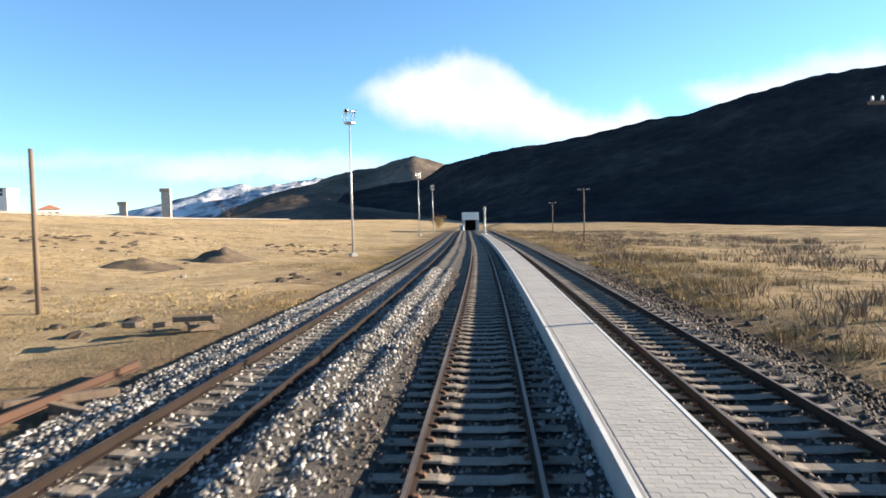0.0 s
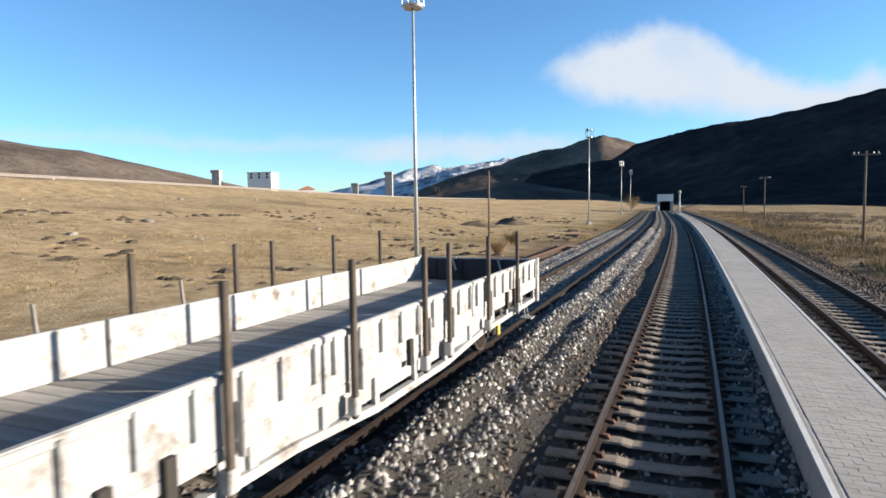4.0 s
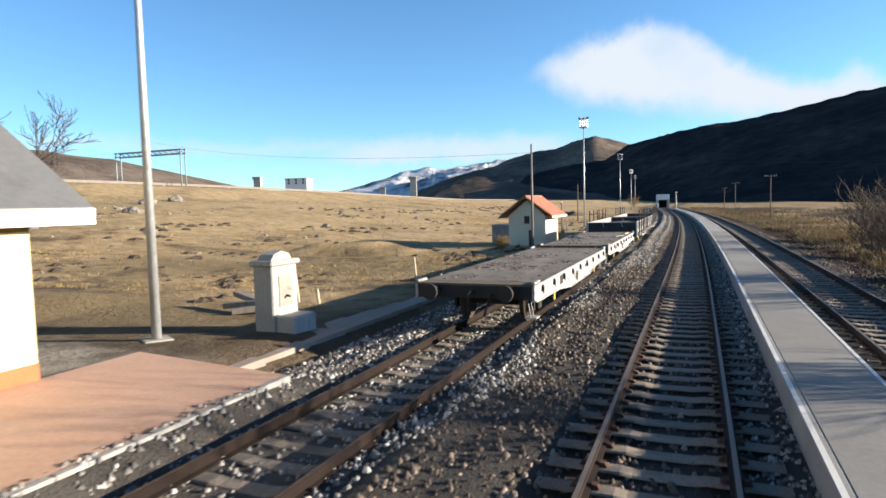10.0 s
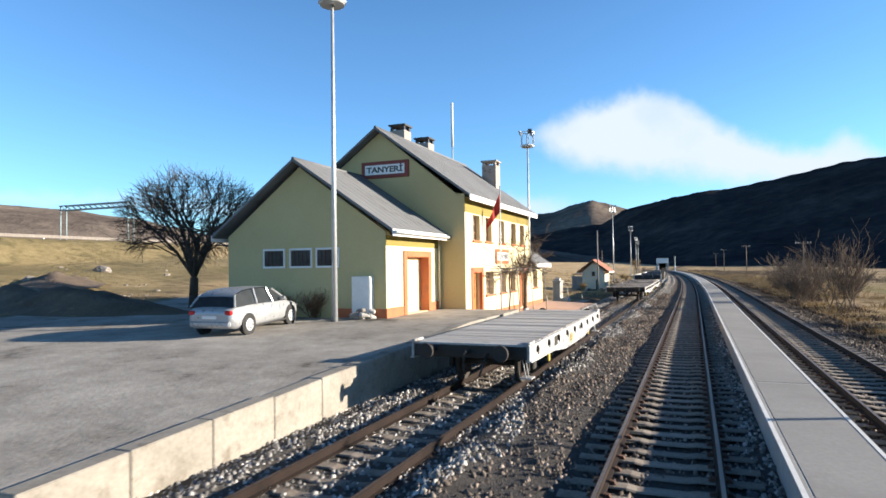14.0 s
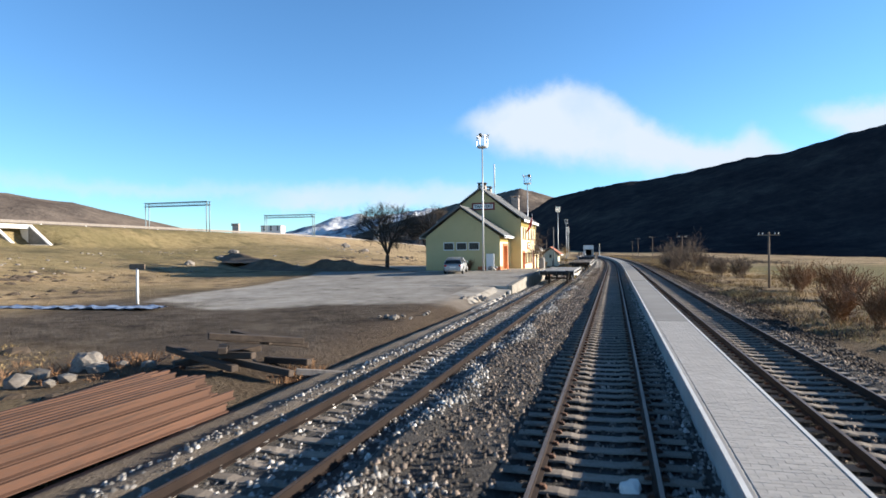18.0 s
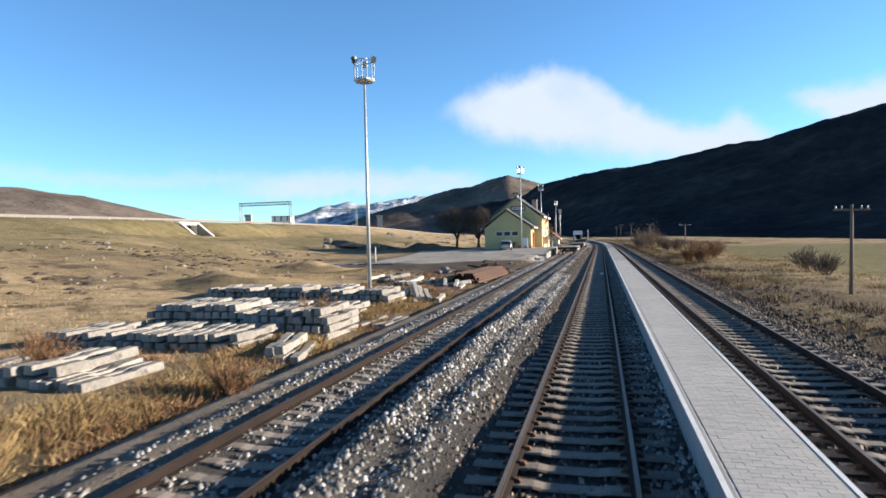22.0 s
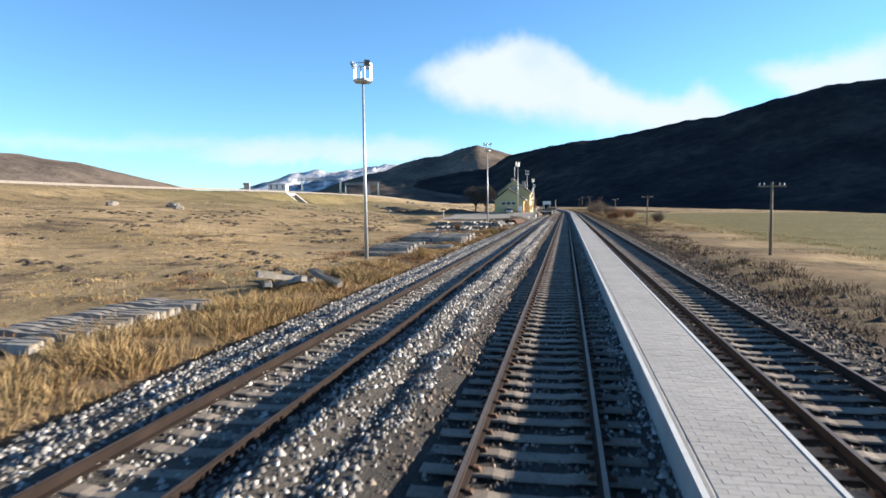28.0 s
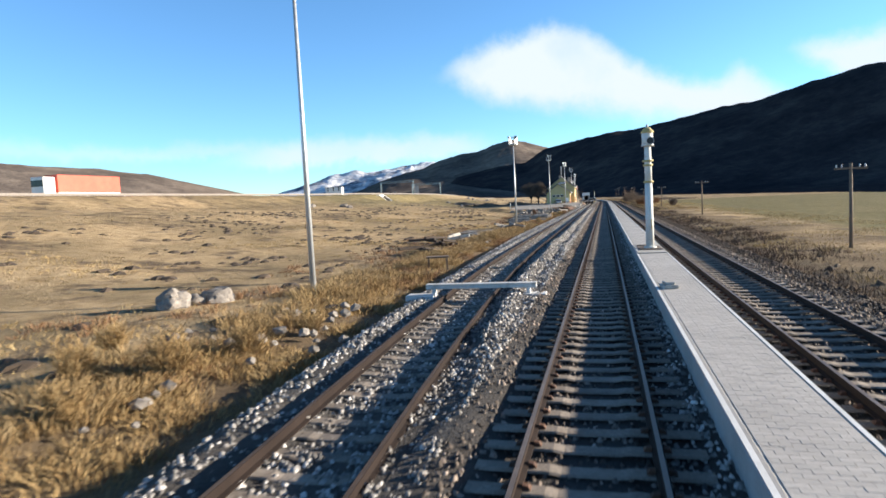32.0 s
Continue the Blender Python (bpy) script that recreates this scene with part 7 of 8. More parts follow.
for k, (x, y, s) in enumerate([(-52, 62, 0.9), (-50, 60, 0.7), (-56, 55, 0.8), (-47, 150, 0.7), (-44, 158, 0.8), (-52, 163, 0.6), (-58, 175, 0.9), (-48, 205, 0.8), (-56, 214, 0.9), (-60, 222, 1.0), (-41, 230, 0.5), (-36, 196, 0.35), (-33, 214, 0.4), (-28, 205, 0.3), (-40, 250, 0.4)]):
    rock(x, y, (s, s * 0.8, s * 0.55), 5.0 + k * 0.7, label="pale boulder on the slope below the road")


def mound(x, y, w, l, h, seed, label, turn=0, material=None):
    """A heap of earth with ragged slopes."""
    bm = bmesh.new()
    n = 22
    g = []
    for j in range(n + 1):
        line_ = []
        for i in range(n + 1):
            u, v = i / n * 2 - 1, j / n * 2 - 1
            d = min(math.hypot(u, v), 1.0)
            zz = h * (1 - smooth(0, 1, d)) * (1 + 0.7 * noise.noise((u * 2 + seed, v * 2, 1.0)) + 0.35 * noise.noise((u * 6 + seed, v * 6, 4.0))) - 0.25 * d
            line_.append(bm.verts.new((u * w, v * l, zz)))
        g.append(line_)
    for j in range(n):
        for i in range(n):
            f = bm.faces.new((g[j][i], g[j][i + 1], g[j + 1][i + 1], g[j + 1][i]))
            f.smooth = True
    t = thing("earth_mound", label, "mound", pose(x, y, ground_height(x, y) + 0.05, 0, 0, turn))
    part("mound", bm, material or M_GROUND, t)


# Earth darkened: shaded sides of heaps and banks are put into its colour.
M_HEAP = surf("heaped_earth_shade_tone", (0.06, 0.042, 0.028), (0.19, 0.138, 0.09), stain=(0.30, 0.22, 0.125), coarse=0.5, fine=6, rough=1.0, bump=1.0, dist=0.08, stain_at=0.58)
mound(-26.0, 100.0, 5.0, 4.0, 0.6, 3.0, "small grassy earth mound")
mound(-23.0, 83.0, 8.0, 6.0, 0.75, 2.0, "low hummock of grassy earth")
mound(-24.5, 296.0, 3.4, 4.5, 0.9, 4.0, "brown heap of earth in the dry grass", 10, M_HEAP)
mound(-27.0, 288.0, 3.4, 3.6, 0.5, 5.0, "low heap of earth", 0, M_HEAP)
mound(-27.5, 149.0, 9.0, 3.4, 0.95, 6.0, "shaded earth bank at the yard's edge", -4, M_HEAP)
mound(-38.0, 153.0, 11.0, 3.6, 1.0, 9.0, "shaded earth bank at the yard's edge", -24, M_HEAP)
mound(-51.0, 165.0, 14.0, 3.6, 0.9, 7.0, "long earth bank behind the yard", -42, M_HEAP)
mound(-20.0, 196.0, 8.0, 1.8, 0.7, 8.0, "low bank with a long shadow", 30)


# ---- stack of old rails ----
M_RUST = surf("thick_rail_rust", (0.046, 0.022, 0.014), (0.115, 0.056, 0.033), stain=(0.04, 0.022, 0.015), coarse=0.7, fine=18, rough=0.9, vary=0.25, stretch=(4, 0.3, 4))


def rail_stack():
    rng = random.Random(21)
    t = thing("rail_stack", "stack of rusty old rails beside the siding", "rail stack", pose(-8.15, 93.9, -0.32, 0, 0, -3.0))
    bm = bmesh.new()
    sec = [(x * 1.0, z + 0.165) for x, z in RAIL_SECTION]
    prism(bm, sec, -5.0, 5.0)
    me = bpy.data.meshes.new("rail")
    bm.to_mesh(me)
    bm.free()
    me.materials.append(M_RUST)
    for layer in range(4):
        for k in range(13 - layer):
            x = -1.05 + 0.155 * k + 0.07 * layer + rng.uniform(-0.012, 0.012)
            share("rail", me, t, pose(x, rng.uniform(-0.45, 0.45), 0.08 + 0.168 * layer, 0, rng.choice((0, 0, 180)) * 0, rng.uniform(-0.25, 0.25)))
    for y in (-4.0, 0.0, 4.0):
        part("bearer", boxed(-1.2, 1.1, y - 0.12, y + 0.12, -0.12, 0.08), M_GREYWOOD, t)
    s = thing("rail_stack", "single dark rails lying behind the stack", "rail stack", pose(-10.3, 96.0, -0.2, 0, 0, 6))
    for k in range(3):
        share("rail", me, s, pose(0.28 * k, 0.6 * k, 0.02, 0, 0, 1.2 * k - 1))


rail_stack()
old = thing("old_rail", "long rusty rail lying in the dry grass", "rail", pose(-8.65, 248.0, -0.14, 0, 0, 1.5))
part("bar", prism(bmesh.new(), [(x, z + 0.165) for x, z in RAIL_SECTION], -14.0, 12.0), M_RUST, old)

# ---- concrete sleepers, stacked and thrown down ----
M_OLDSLP = surf("weathered_sleeper", (0.15, 0.135, 0.118), (0.41, 0.38, 0.34), stain=(0.11, 0.095, 0.08), coarse=1.1, fine=16, rough=0.95, vary=0.2, bump=0.4)


def loose_sleeper_mesh():
    bm = bmesh.new()
    st = [(-1.25, 0.125, 0.21), (-1.2, 0.14, 0.22), (-0.5, 0.14, 0.215), (-0.3, 0.11, 0.17), (0.3, 0.11, 0.17), (0.5, 0.14, 0.215), (1.2, 0.14, 0.22), (1.25, 0.125, 0.21)]
    rings = [[bm.verts.new(v) for v in ((x, -w, 0), (x, w, 0), (x, w * 0.78, h), (x, -w * 0.78, h))] for x, w, h in st]
    for a, b in zip(rings, rings[1:]):
        for k in range(4):
            bm.faces.new((a[k], a[(k + 1) % 4], b[(k + 1) % 4], b[k]))
    bm.faces.new(rings[0][::-1])
    bm.faces.new(rings[-1])
    bmesh.ops.recalc_face_normals(bm, faces=bm.faces)
    me = bpy.data.meshes.new("sleeper")
    bm.to_mesh(me)
    bm.free()
    me.materials.append(M_OLDSLP)
    return me


LOOSE = loose_sleeper_mesh()


def sleeper_stack(x, y, z, across, layers, seed, label, turn=0.0, missing=0.12, gap=0.31):
    """Sleepers side by side along y, some layers high; their ends face the track."""
    rng = random.Random(seed)
    t = thing("sleeper_stack", label, "sleeper stack", pose(x, y, z, 0, 0, turn), group="stacks of concrete sleepers")
    for l in range(layers):
        for k in range(across):
            if l == layers - 1 and rng.random() < missing:
                continue
            share("sleeper", LOOSE, t, pose(rng.uniform(-0.13, 0.13), (k + 0.5 - across / 2) * gap + rng.uniform(-0.02, 0.02), 0.255 * l + (0.02 if l else 0), rng.uniform(-2.5, 2.5), rng.uniform(-0.8, 0.8), rng.uniform(-2.2, 2.2)))


g0 = lambda x, y: ground_height(x, y) - 0.02
# stacks that lie along the line: right edge, middle, sleepers side by side, layers, turn
for i, (edge_x, y, n, l, turn) in enumerate([(-8.9, 75.9, 10, 3, 0), (-11.95, 77.5, 25, 3, 2), (-9.1, 71.3, 10, 2, -1), (-12.4, 72.0, 13, 2, 3), (-7.0, 70.2, 4, 1, -2), (-7.95, 67.3, 10, 4, 0), (-11.2, 67.6, 12, 4, 2), (-9.5, 64.5, 22, 2, 1), (-7.6, 63.8, 4, 2, 14), (-9.7, 59.8, 19, 1, 1), (-10.6, 59.9, 5, 2, 3)]):
    x = edge_x - n * 0.155
    sleeper_stack(x, y, max(g0(edge_x, y), -0.42), n, l, 30 + i, "stack of pale weathered concrete sleepers lying along the line", 90 + turn, 0.3)
for i, (x, y, n, l, turn) in enumerate([(-10.95, 26.0, 22, 2, 5), (-12.1, 33.0, 16, 1, 4), (-9.1, 30.2, 8, 1, 8), (-12.1, -0.4, 26, 1, -4), (-9.35, 40.4, 29, 2, 1.0), (-12.6, 42.2, 29, 2, 4)]):
    sleeper_stack(x, y, max(g0(x, y), -0.45), n, l, 60 + i, "low row of grey concrete sleepers in the grass", turn, 0.3)


def thrown(x, y, n, seed, label, spread=1.2, high=0.5, tilt=14, mesh=LOOSE):
    rng = random.Random(seed)
    t = thing("sleeper_heap", label, "sleeper heap", pose(x, y, max(g0(x, y), -0.42)))
    for k in range(n):
        share("sleeper", mesh, t, pose(rng.uniform(-spread, spread), rng.uniform(-spread, spread), 0.06 + high * k / n, rng.uniform(-20, 20), rng.uniform(-tilt, tilt), rng.uniform(-70, 70)))


M_PALESLP = surf("pale_loose_sleeper", (0.30, 0.275, 0.24), (0.58, 0.545, 0.49), stain=(0.20, 0.175, 0.145), coarse=1.3, fine=16, rough=0.95, vary=0.18, bump=0.4)
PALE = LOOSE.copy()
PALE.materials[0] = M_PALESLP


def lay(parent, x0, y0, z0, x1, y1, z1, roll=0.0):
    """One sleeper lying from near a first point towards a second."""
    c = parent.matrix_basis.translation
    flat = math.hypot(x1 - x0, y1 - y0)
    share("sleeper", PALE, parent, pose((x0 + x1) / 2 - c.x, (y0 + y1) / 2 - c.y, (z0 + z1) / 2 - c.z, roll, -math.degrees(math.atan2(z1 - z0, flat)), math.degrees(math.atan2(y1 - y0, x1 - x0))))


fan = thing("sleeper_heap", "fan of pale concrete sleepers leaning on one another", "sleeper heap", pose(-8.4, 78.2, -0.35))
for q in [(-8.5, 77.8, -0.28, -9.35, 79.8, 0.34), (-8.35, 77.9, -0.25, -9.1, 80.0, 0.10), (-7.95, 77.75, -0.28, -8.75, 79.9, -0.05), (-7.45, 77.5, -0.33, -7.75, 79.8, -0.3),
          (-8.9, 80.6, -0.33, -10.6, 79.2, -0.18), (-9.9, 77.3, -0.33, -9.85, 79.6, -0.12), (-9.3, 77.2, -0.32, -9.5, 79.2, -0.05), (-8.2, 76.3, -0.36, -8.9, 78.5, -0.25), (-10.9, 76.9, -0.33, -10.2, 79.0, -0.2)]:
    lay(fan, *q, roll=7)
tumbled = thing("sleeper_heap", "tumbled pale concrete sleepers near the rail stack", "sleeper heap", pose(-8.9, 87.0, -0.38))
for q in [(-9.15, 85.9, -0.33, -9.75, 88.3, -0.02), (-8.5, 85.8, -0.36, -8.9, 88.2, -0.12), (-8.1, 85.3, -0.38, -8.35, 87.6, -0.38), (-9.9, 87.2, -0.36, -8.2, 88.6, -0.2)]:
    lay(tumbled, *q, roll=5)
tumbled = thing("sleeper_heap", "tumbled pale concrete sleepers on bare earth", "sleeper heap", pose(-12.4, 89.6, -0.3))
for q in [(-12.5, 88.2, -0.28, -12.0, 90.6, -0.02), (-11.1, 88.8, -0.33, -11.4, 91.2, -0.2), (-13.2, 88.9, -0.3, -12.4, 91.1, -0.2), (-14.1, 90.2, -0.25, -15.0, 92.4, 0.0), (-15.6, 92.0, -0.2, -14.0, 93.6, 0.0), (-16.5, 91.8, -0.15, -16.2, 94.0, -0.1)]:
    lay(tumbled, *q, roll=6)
thrown(-10.0, 8.0, 5, 4, "a few sleepers lying in the grass", 1.2, 0.25)
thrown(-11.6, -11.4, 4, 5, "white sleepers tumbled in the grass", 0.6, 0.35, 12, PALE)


def rubble(x, y, n, seed, label, spread=1.5, size=0.22, material=None):
    rng = random.Random(seed)
    t = thing("rubble", label, "rubble", pose(x, y, max(g0(x, y), -0.4)))
    for k in range(n):
        bm = bmesh.new()
        bmesh.ops.create_icosphere(bm, subdivisions=1, radius=size * rng.uniform(0.5, 1.2))
        for v in bm.verts:
            v.co *= 1 + rng.uniform(-0.3, 0.3)
            v.co.z *= 0.7
        bmesh.ops.translate(bm, verts=bm.verts, vec=(rng.uniform(-spread, spread), rng.uniform(-spread, spread) * 1.6, size * 0.4))
        part("lump", bm, material or M_ROCK, t)


rubble(-12.6, 101.0, 8, 2, "pale rubble behind the rail stack", 0.9, 0.26)
rock(-13.0, 101.6, (0.42, 0.36, 0.36), 77)
rubble(-11.5, 88.0, 12, 3, "pale broken concrete in the grass", 1.6)
rubble(-8.9, 114.9, 14, 4, "line of pale broken kerb pieces at the yard's edge", 1.0, 0.14)
rubble(-7.6, 124.0, 10, 5, "broken concrete crumbs at the foot of the ramp", 0.8, 0.2)
rubble(-9.6, -12.0, 12, 6, "grey rubble beside the siding", 1.6, 0.16)
rubble(-8.4, -48.0, 34, 7, "scattered stones in dry grass beside the siding", 2.6, 0.13)
rubble(-8.6, -43.5, 26, 9, "broken concrete and stones among dry weeds", 1.7, 0.17)
rubble(-9.4, -20.0, 10, 8, "scattered stones beside the siding", 1.8, 0.15)


M_ROTTEN = surf("rotten_tarred_timber", (0.025, 0.018, 0.014), (0.095, 0.07, 0.053), coarse=1.0, fine=12, rough=0.95, stretch=(0.6, 6, 6), bump=0.6)


def timber_heap(x, y, n, seed, label, material, length=2.2, spread=1.0):
    rng = random.Random(seed)
    t = thing("timber_heap", label, "timber", pose(x, y, max(g0(x, y), -0.42)))
    for k in range(n):
        l = length * rng.uniform(0.5, 1.1)
        bm = boxed(-l / 2, l / 2, -0.11, 0.11, 0, 0.16, bevel=0.015)
        bmesh.ops.transform(bm, matrix=pose(rng.uniform(-spread, spread), rng.uniform(-spread, spread), 0.02 + 0.09 * k, rng.uniform(-8, 8), rng.uniform(-9, 9), rng.uniform(-60, 60)), verts=bm.verts)
        part("beam", bm, material, t)


timber_heap(-9.0, 103.0, 9, 1, "heap of dark rotten timber sleepers", M_ROTTEN, 2.4, 1.0)
timber_heap(-6.5, 103.4, 1, 2, "pale beam lying beside the siding", M_GREYWOOD, 2.6, 0.2)
timber_heap(-9.7, -23.6, 1, 14, "long weathered beam lying in dry weeds", M_GREYWOOD, 3.0, 0.05)
timber_heap(-10.7, -22.0, 5, 11, "dark rotten beams lying among dry weeds", M_ROTTEN, 2.6, 0.9)
timber_heap(-11.2, -16.6, 8, 12, "heap of dark rotten sleepers in the grass", M_ROTTEN, 2.2, 1.0)
timber_heap(-12.3, -8.2, 5, 13, "dark rotten sleepers beside pale ones", M_ROTTEN, 2.2, 0.9)
timber_heap(-8.9, 257.5, 3, 3, "weathered timber lying in the dry grass", M_WOOD, 1.8, 0.5)
timber_heap(-10.6, 264.5, 6, 5, "weathered branches in the dry grass", M_WOOD, 1.0, 1.0)
timber_heap(-12.0, 177.2, 4, 6, "pale boards lying by the siding", M_GREYWOOD, 1.8, 0.7)

M_BLUE = surf("faded_blue_tarpaulin", (0.10, 0.16, 0.30), (0.30, 0.38, 0.52), stain=(0.55, 0.56, 0.58), coarse=0.9, fine=8, rough=0.6)
tp = thing("tarpaulin", "crumpled blue and white tarpaulin strip on the ground", "tarpaulin", pose(-27.0, 114.6, ground_height(-27.0, 114.6), 0, 0, 9))
bm = bmesh.new()
sheet = [[bm.verts.new((-5.0 + 10.0 * i / 40, -0.7 + 1.4 * j / 8, 0.10 + 0.12 * noise.noise((i * 0.45, j * 0.7, 2.0)) + 0.06 * noise.noise((i * 1.1, j * 1.3, 5.0)))) for j in range(9)] for i in range(41)]
for a, b in zip(sheet, sheet[1:]):
    for j in range(8):
        bm.faces.new((a[j], b[j], b[j + 1], a[j + 1]))
part("sheet", bm, M_BLUE, tp)

tb = thing("wooden_trestle", "low dark wooden trestle in the grass", "trestle", pose(-7.75, -29.4, -0.5, 0, 0, 15))
part("top", boxed(-0.55, 0.55, -0.28, 0.28, 0.72, 0.80, bevel=0.01), M_WOOD, tb)
for sx in (-0.45, 0.45):
    for sy in (-0.2, 0.2):
        part("leg", boxed(sx - 0.04, sx + 0.04, sy - 0.04, sy + 0.04, -0.1, 0.72), M_WOOD, tb)

# ---- beam across the siding ----
M_PALEPAINT = surf("chalky_white_paint", (0.46, 0.46, 0.45), (0.66, 0.66, 0.65), stain=(0.34, 0.32, 0.29), coarse=0.8, fine=12, rough=0.85)
gb = thing("rail_barrier", "pale barrier beam lying across the siding on low feet", "barrier", pose(-3.6, -39.7, 0.0, 0, 0, 1.5))
part("beam", boxed(-1.75, 1.75, -0.12, 0.12, 0.15, 0.29, bevel=0.015), M_PALEPAINT, gb)
part("top_plate", boxed(-1.75, 1.75, -0.16, 0.16, 0.292, 0.31), M_PALEPAINT, gb)
for s in (-1, 1):
    c = 1.6 if s > 0 else 1.95
    f = part("foot", boxed(s * c - 0.45, s * c + 0.45, -0.3, 0.25, -0.2, -0.02, bevel=0.02), M_PALEPAINT, gb, "low pale concrete foot")
    part("bracket", boxed(s * 1.5 - 0.05, s * 1.5 + 0.05, -0.13, 0.13, -0.16, 0.15), M_PALEPAINT, gb)

# ---- water crane on the platform ----
M_CRANE = surf("chipped_white_crane_paint", (0.58, 0.58, 0.55), (0.78, 0.78, 0.74), stain=(0.42, 0.37, 0.28), coarse=1.6, fine=14, rough=0.7, bump=0.15, stain_at=0.62)
M_OCHRE = surf("ochre_flange_paint", (0.42, 0.34, 0.14), (0.58, 0.48, 0.22), stain=(0.30, 0.26, 0.18), coarse=2, fine=16, rough=0.75)


def water_crane(x, y, z, scale, label):
    t = thing("water_crane", label, "water crane", pose(x, y, z))
    h = 5.62 * scale
    part("base_flange", tubed((0, 0, 0), (0, 0, 0.06), 0.29, 0.28, 20), M_CRANE, t)
    for k in range(8):
        a = k * math.tau / 8
        part("bolt", tubed((0.245 * math.cos(a), 0.245 * math.sin(a), 0.06), (0.245 * math.cos(a), 0.245 * math.sin(a), 0.11), 0.025, sides=6), M_CRANE, t)
    part("lower_column", tubed((0, 0, 0.06), (0, 0, h * 0.55), 0.188, 0.168, 20), M_CRANE, t)
    part("upper_column", tubed((0, 0, h * 0.55), (0, 0, h * 0.845), 0.165, 0.15, 20), M_CRANE, t)
    part("collar_ring", tubed((0, 0, h * 0.24 - 0.02), (0, 0, h * 0.24 + 0.02), 0.20, 0.20, 20), M_CRANE, t)
    part("drain_pipe", tubed((0.08, -0.2, 0.9), (0.08, -0.2, 1.35), 0.022, sides=8), M_OCHRE, t, "thin ochre drain pipe")
    for zz, r in ((0.55, 0.225), (0.686, 0.22), (0.722, 0.245)):
        part("flange", tubed((0, 0, h * zz - 0.045), (0, 0, h * zz + 0.045), r, r, 20), M_OCHRE, t, "ochre painted flange")
    hd = part("head", tubed((0, 0, h * 0.848), (0, 0, h * 0.955), 0.245, 0.255, 20), M_CRANE, t)
    part("collar", tubed((0, 0, h * 0.843), (0, 0, h * 0.86), 0.275, 0.275, 20), M_CRANE, hd)
    part("rim", tubed((0, 0, h * 0.95), (0, 0, h * 0.966), 0.29, 0.29, 20), M_OCHRE, hd, "ochre rim")
    part("dome", tubed((0, 0, h * 0.966), (0, 0, h * 0.995), 0.27, 0.13, 20), M_OCHRE, hd, "weathered ochre dome")
    part("finial", tubed((0, 0, h * 0.995), (0, 0, h * 1.02), 0.06, 0.05, 10), M_CRANE, hd)
    o = part("outlet", tubed((0.06, -0.22, h * 0.882), (0.10, -0.40, h * 0.882), 0.185, 0.185, 16), M_CRANE, hd)
    # Capped pipe: a black disc imitates the shade inside it.
    part("mouth", tubed((0.097, -0.39, h * 0.882), (0.102, -0.412, h * 0.882), 0.155, 0.155, 16), M_BLACK, o, "dark open pipe mouth")
    return t


water_crane(2.27, -28.1, PLAT_Z + 0.03, 1.0, "old white cast-iron water crane standing on the platform")
water_crane(2.2 + bend(366.0), 366.0, PLAT_Z, 0.92, "second white water crane at the far platform end")
pad = thing("crane_pad", "worn brick and concrete pad round the water crane", "pad", pose(2.19, -28.0, PLAT_Z + 0.004))
part("slab", boxed(-0.62, 0.62, -2.6, 2.3, 0.0, 0.03, bevel=0.008), M_CONC, pad)
M_PADDIRT = surf("trodden_brown_dirt", (0.10, 0.075, 0.055), (0.24, 0.185, 0.14), stain=(0.06, 0.045, 0.035), coarse=1.6, fine=18, rough=1.0, bump=0.8)
part("dirt", boxed(-0.5, 0.55, -0.6, 1.0, 0.0305, 0.036), M_PADDIRT, pad, "trodden brown dirt")
for x0, x1, y0, y1 in ((-0.46, 0.1, 0.85, 1.6), (-0.46, 0.58, -1.35, -0.55)):
    cover = part("cover", boxed(x0, x1, y0, y1, 0.031, 0.04), M_STAKE, pad, "dark ribbed brick cover")
    for k in range(int((y1 - y0) / 0.12)):
        for j in range(int((x1 - x0) / 0.24)):
            part("brick", boxed(x0 + 0.24 * j + 0.01, x0 + 0.24 * j + 0.225, y0 + 0.12 * k + 0.012, y0 + 0.12 * k + 0.105, 0.04, 0.058, bevel=0.006), M_STAKE, cover)
bx = thing("concrete_block", "small grey concrete block on the platform", "block", pose(1.88, -40.9, PLAT_Z + 0.004, 0, 0, 8))
part("block", boxed(-0.2, 0.2, -0.28, 0.28, 0.0, 0.09, bevel=0.015), M_CONC, bx)
part("cap", boxed(-0.13, 0.12, -0.2, 0.22, 0.091, 0.17, bevel=0.015), M_CONC, bx)
pb = thing("plastic_bag", "crumpled white bag lying between the rails", "bag", pose(0.42, 96.5, -0.17))
bm = bmesh.new()
bmesh.ops.create_icosphere(bm, subdivisions=2, radius=0.14)
for v in bm.verts:
    v.co *= 1 + 0.4 * noise.noise(v.co * 14)
    v.co.z = max(v.co.z, -0.05)
part("sheet", bm, M_FASCIA, pb)

# ---- road on the embankment ----
M_ASPHALT = surf("grey_asphalt", (0.05, 0.05, 0.05), (0.11, 0.11, 0.11), coarse=0.3, fine=8, rough=0.95)


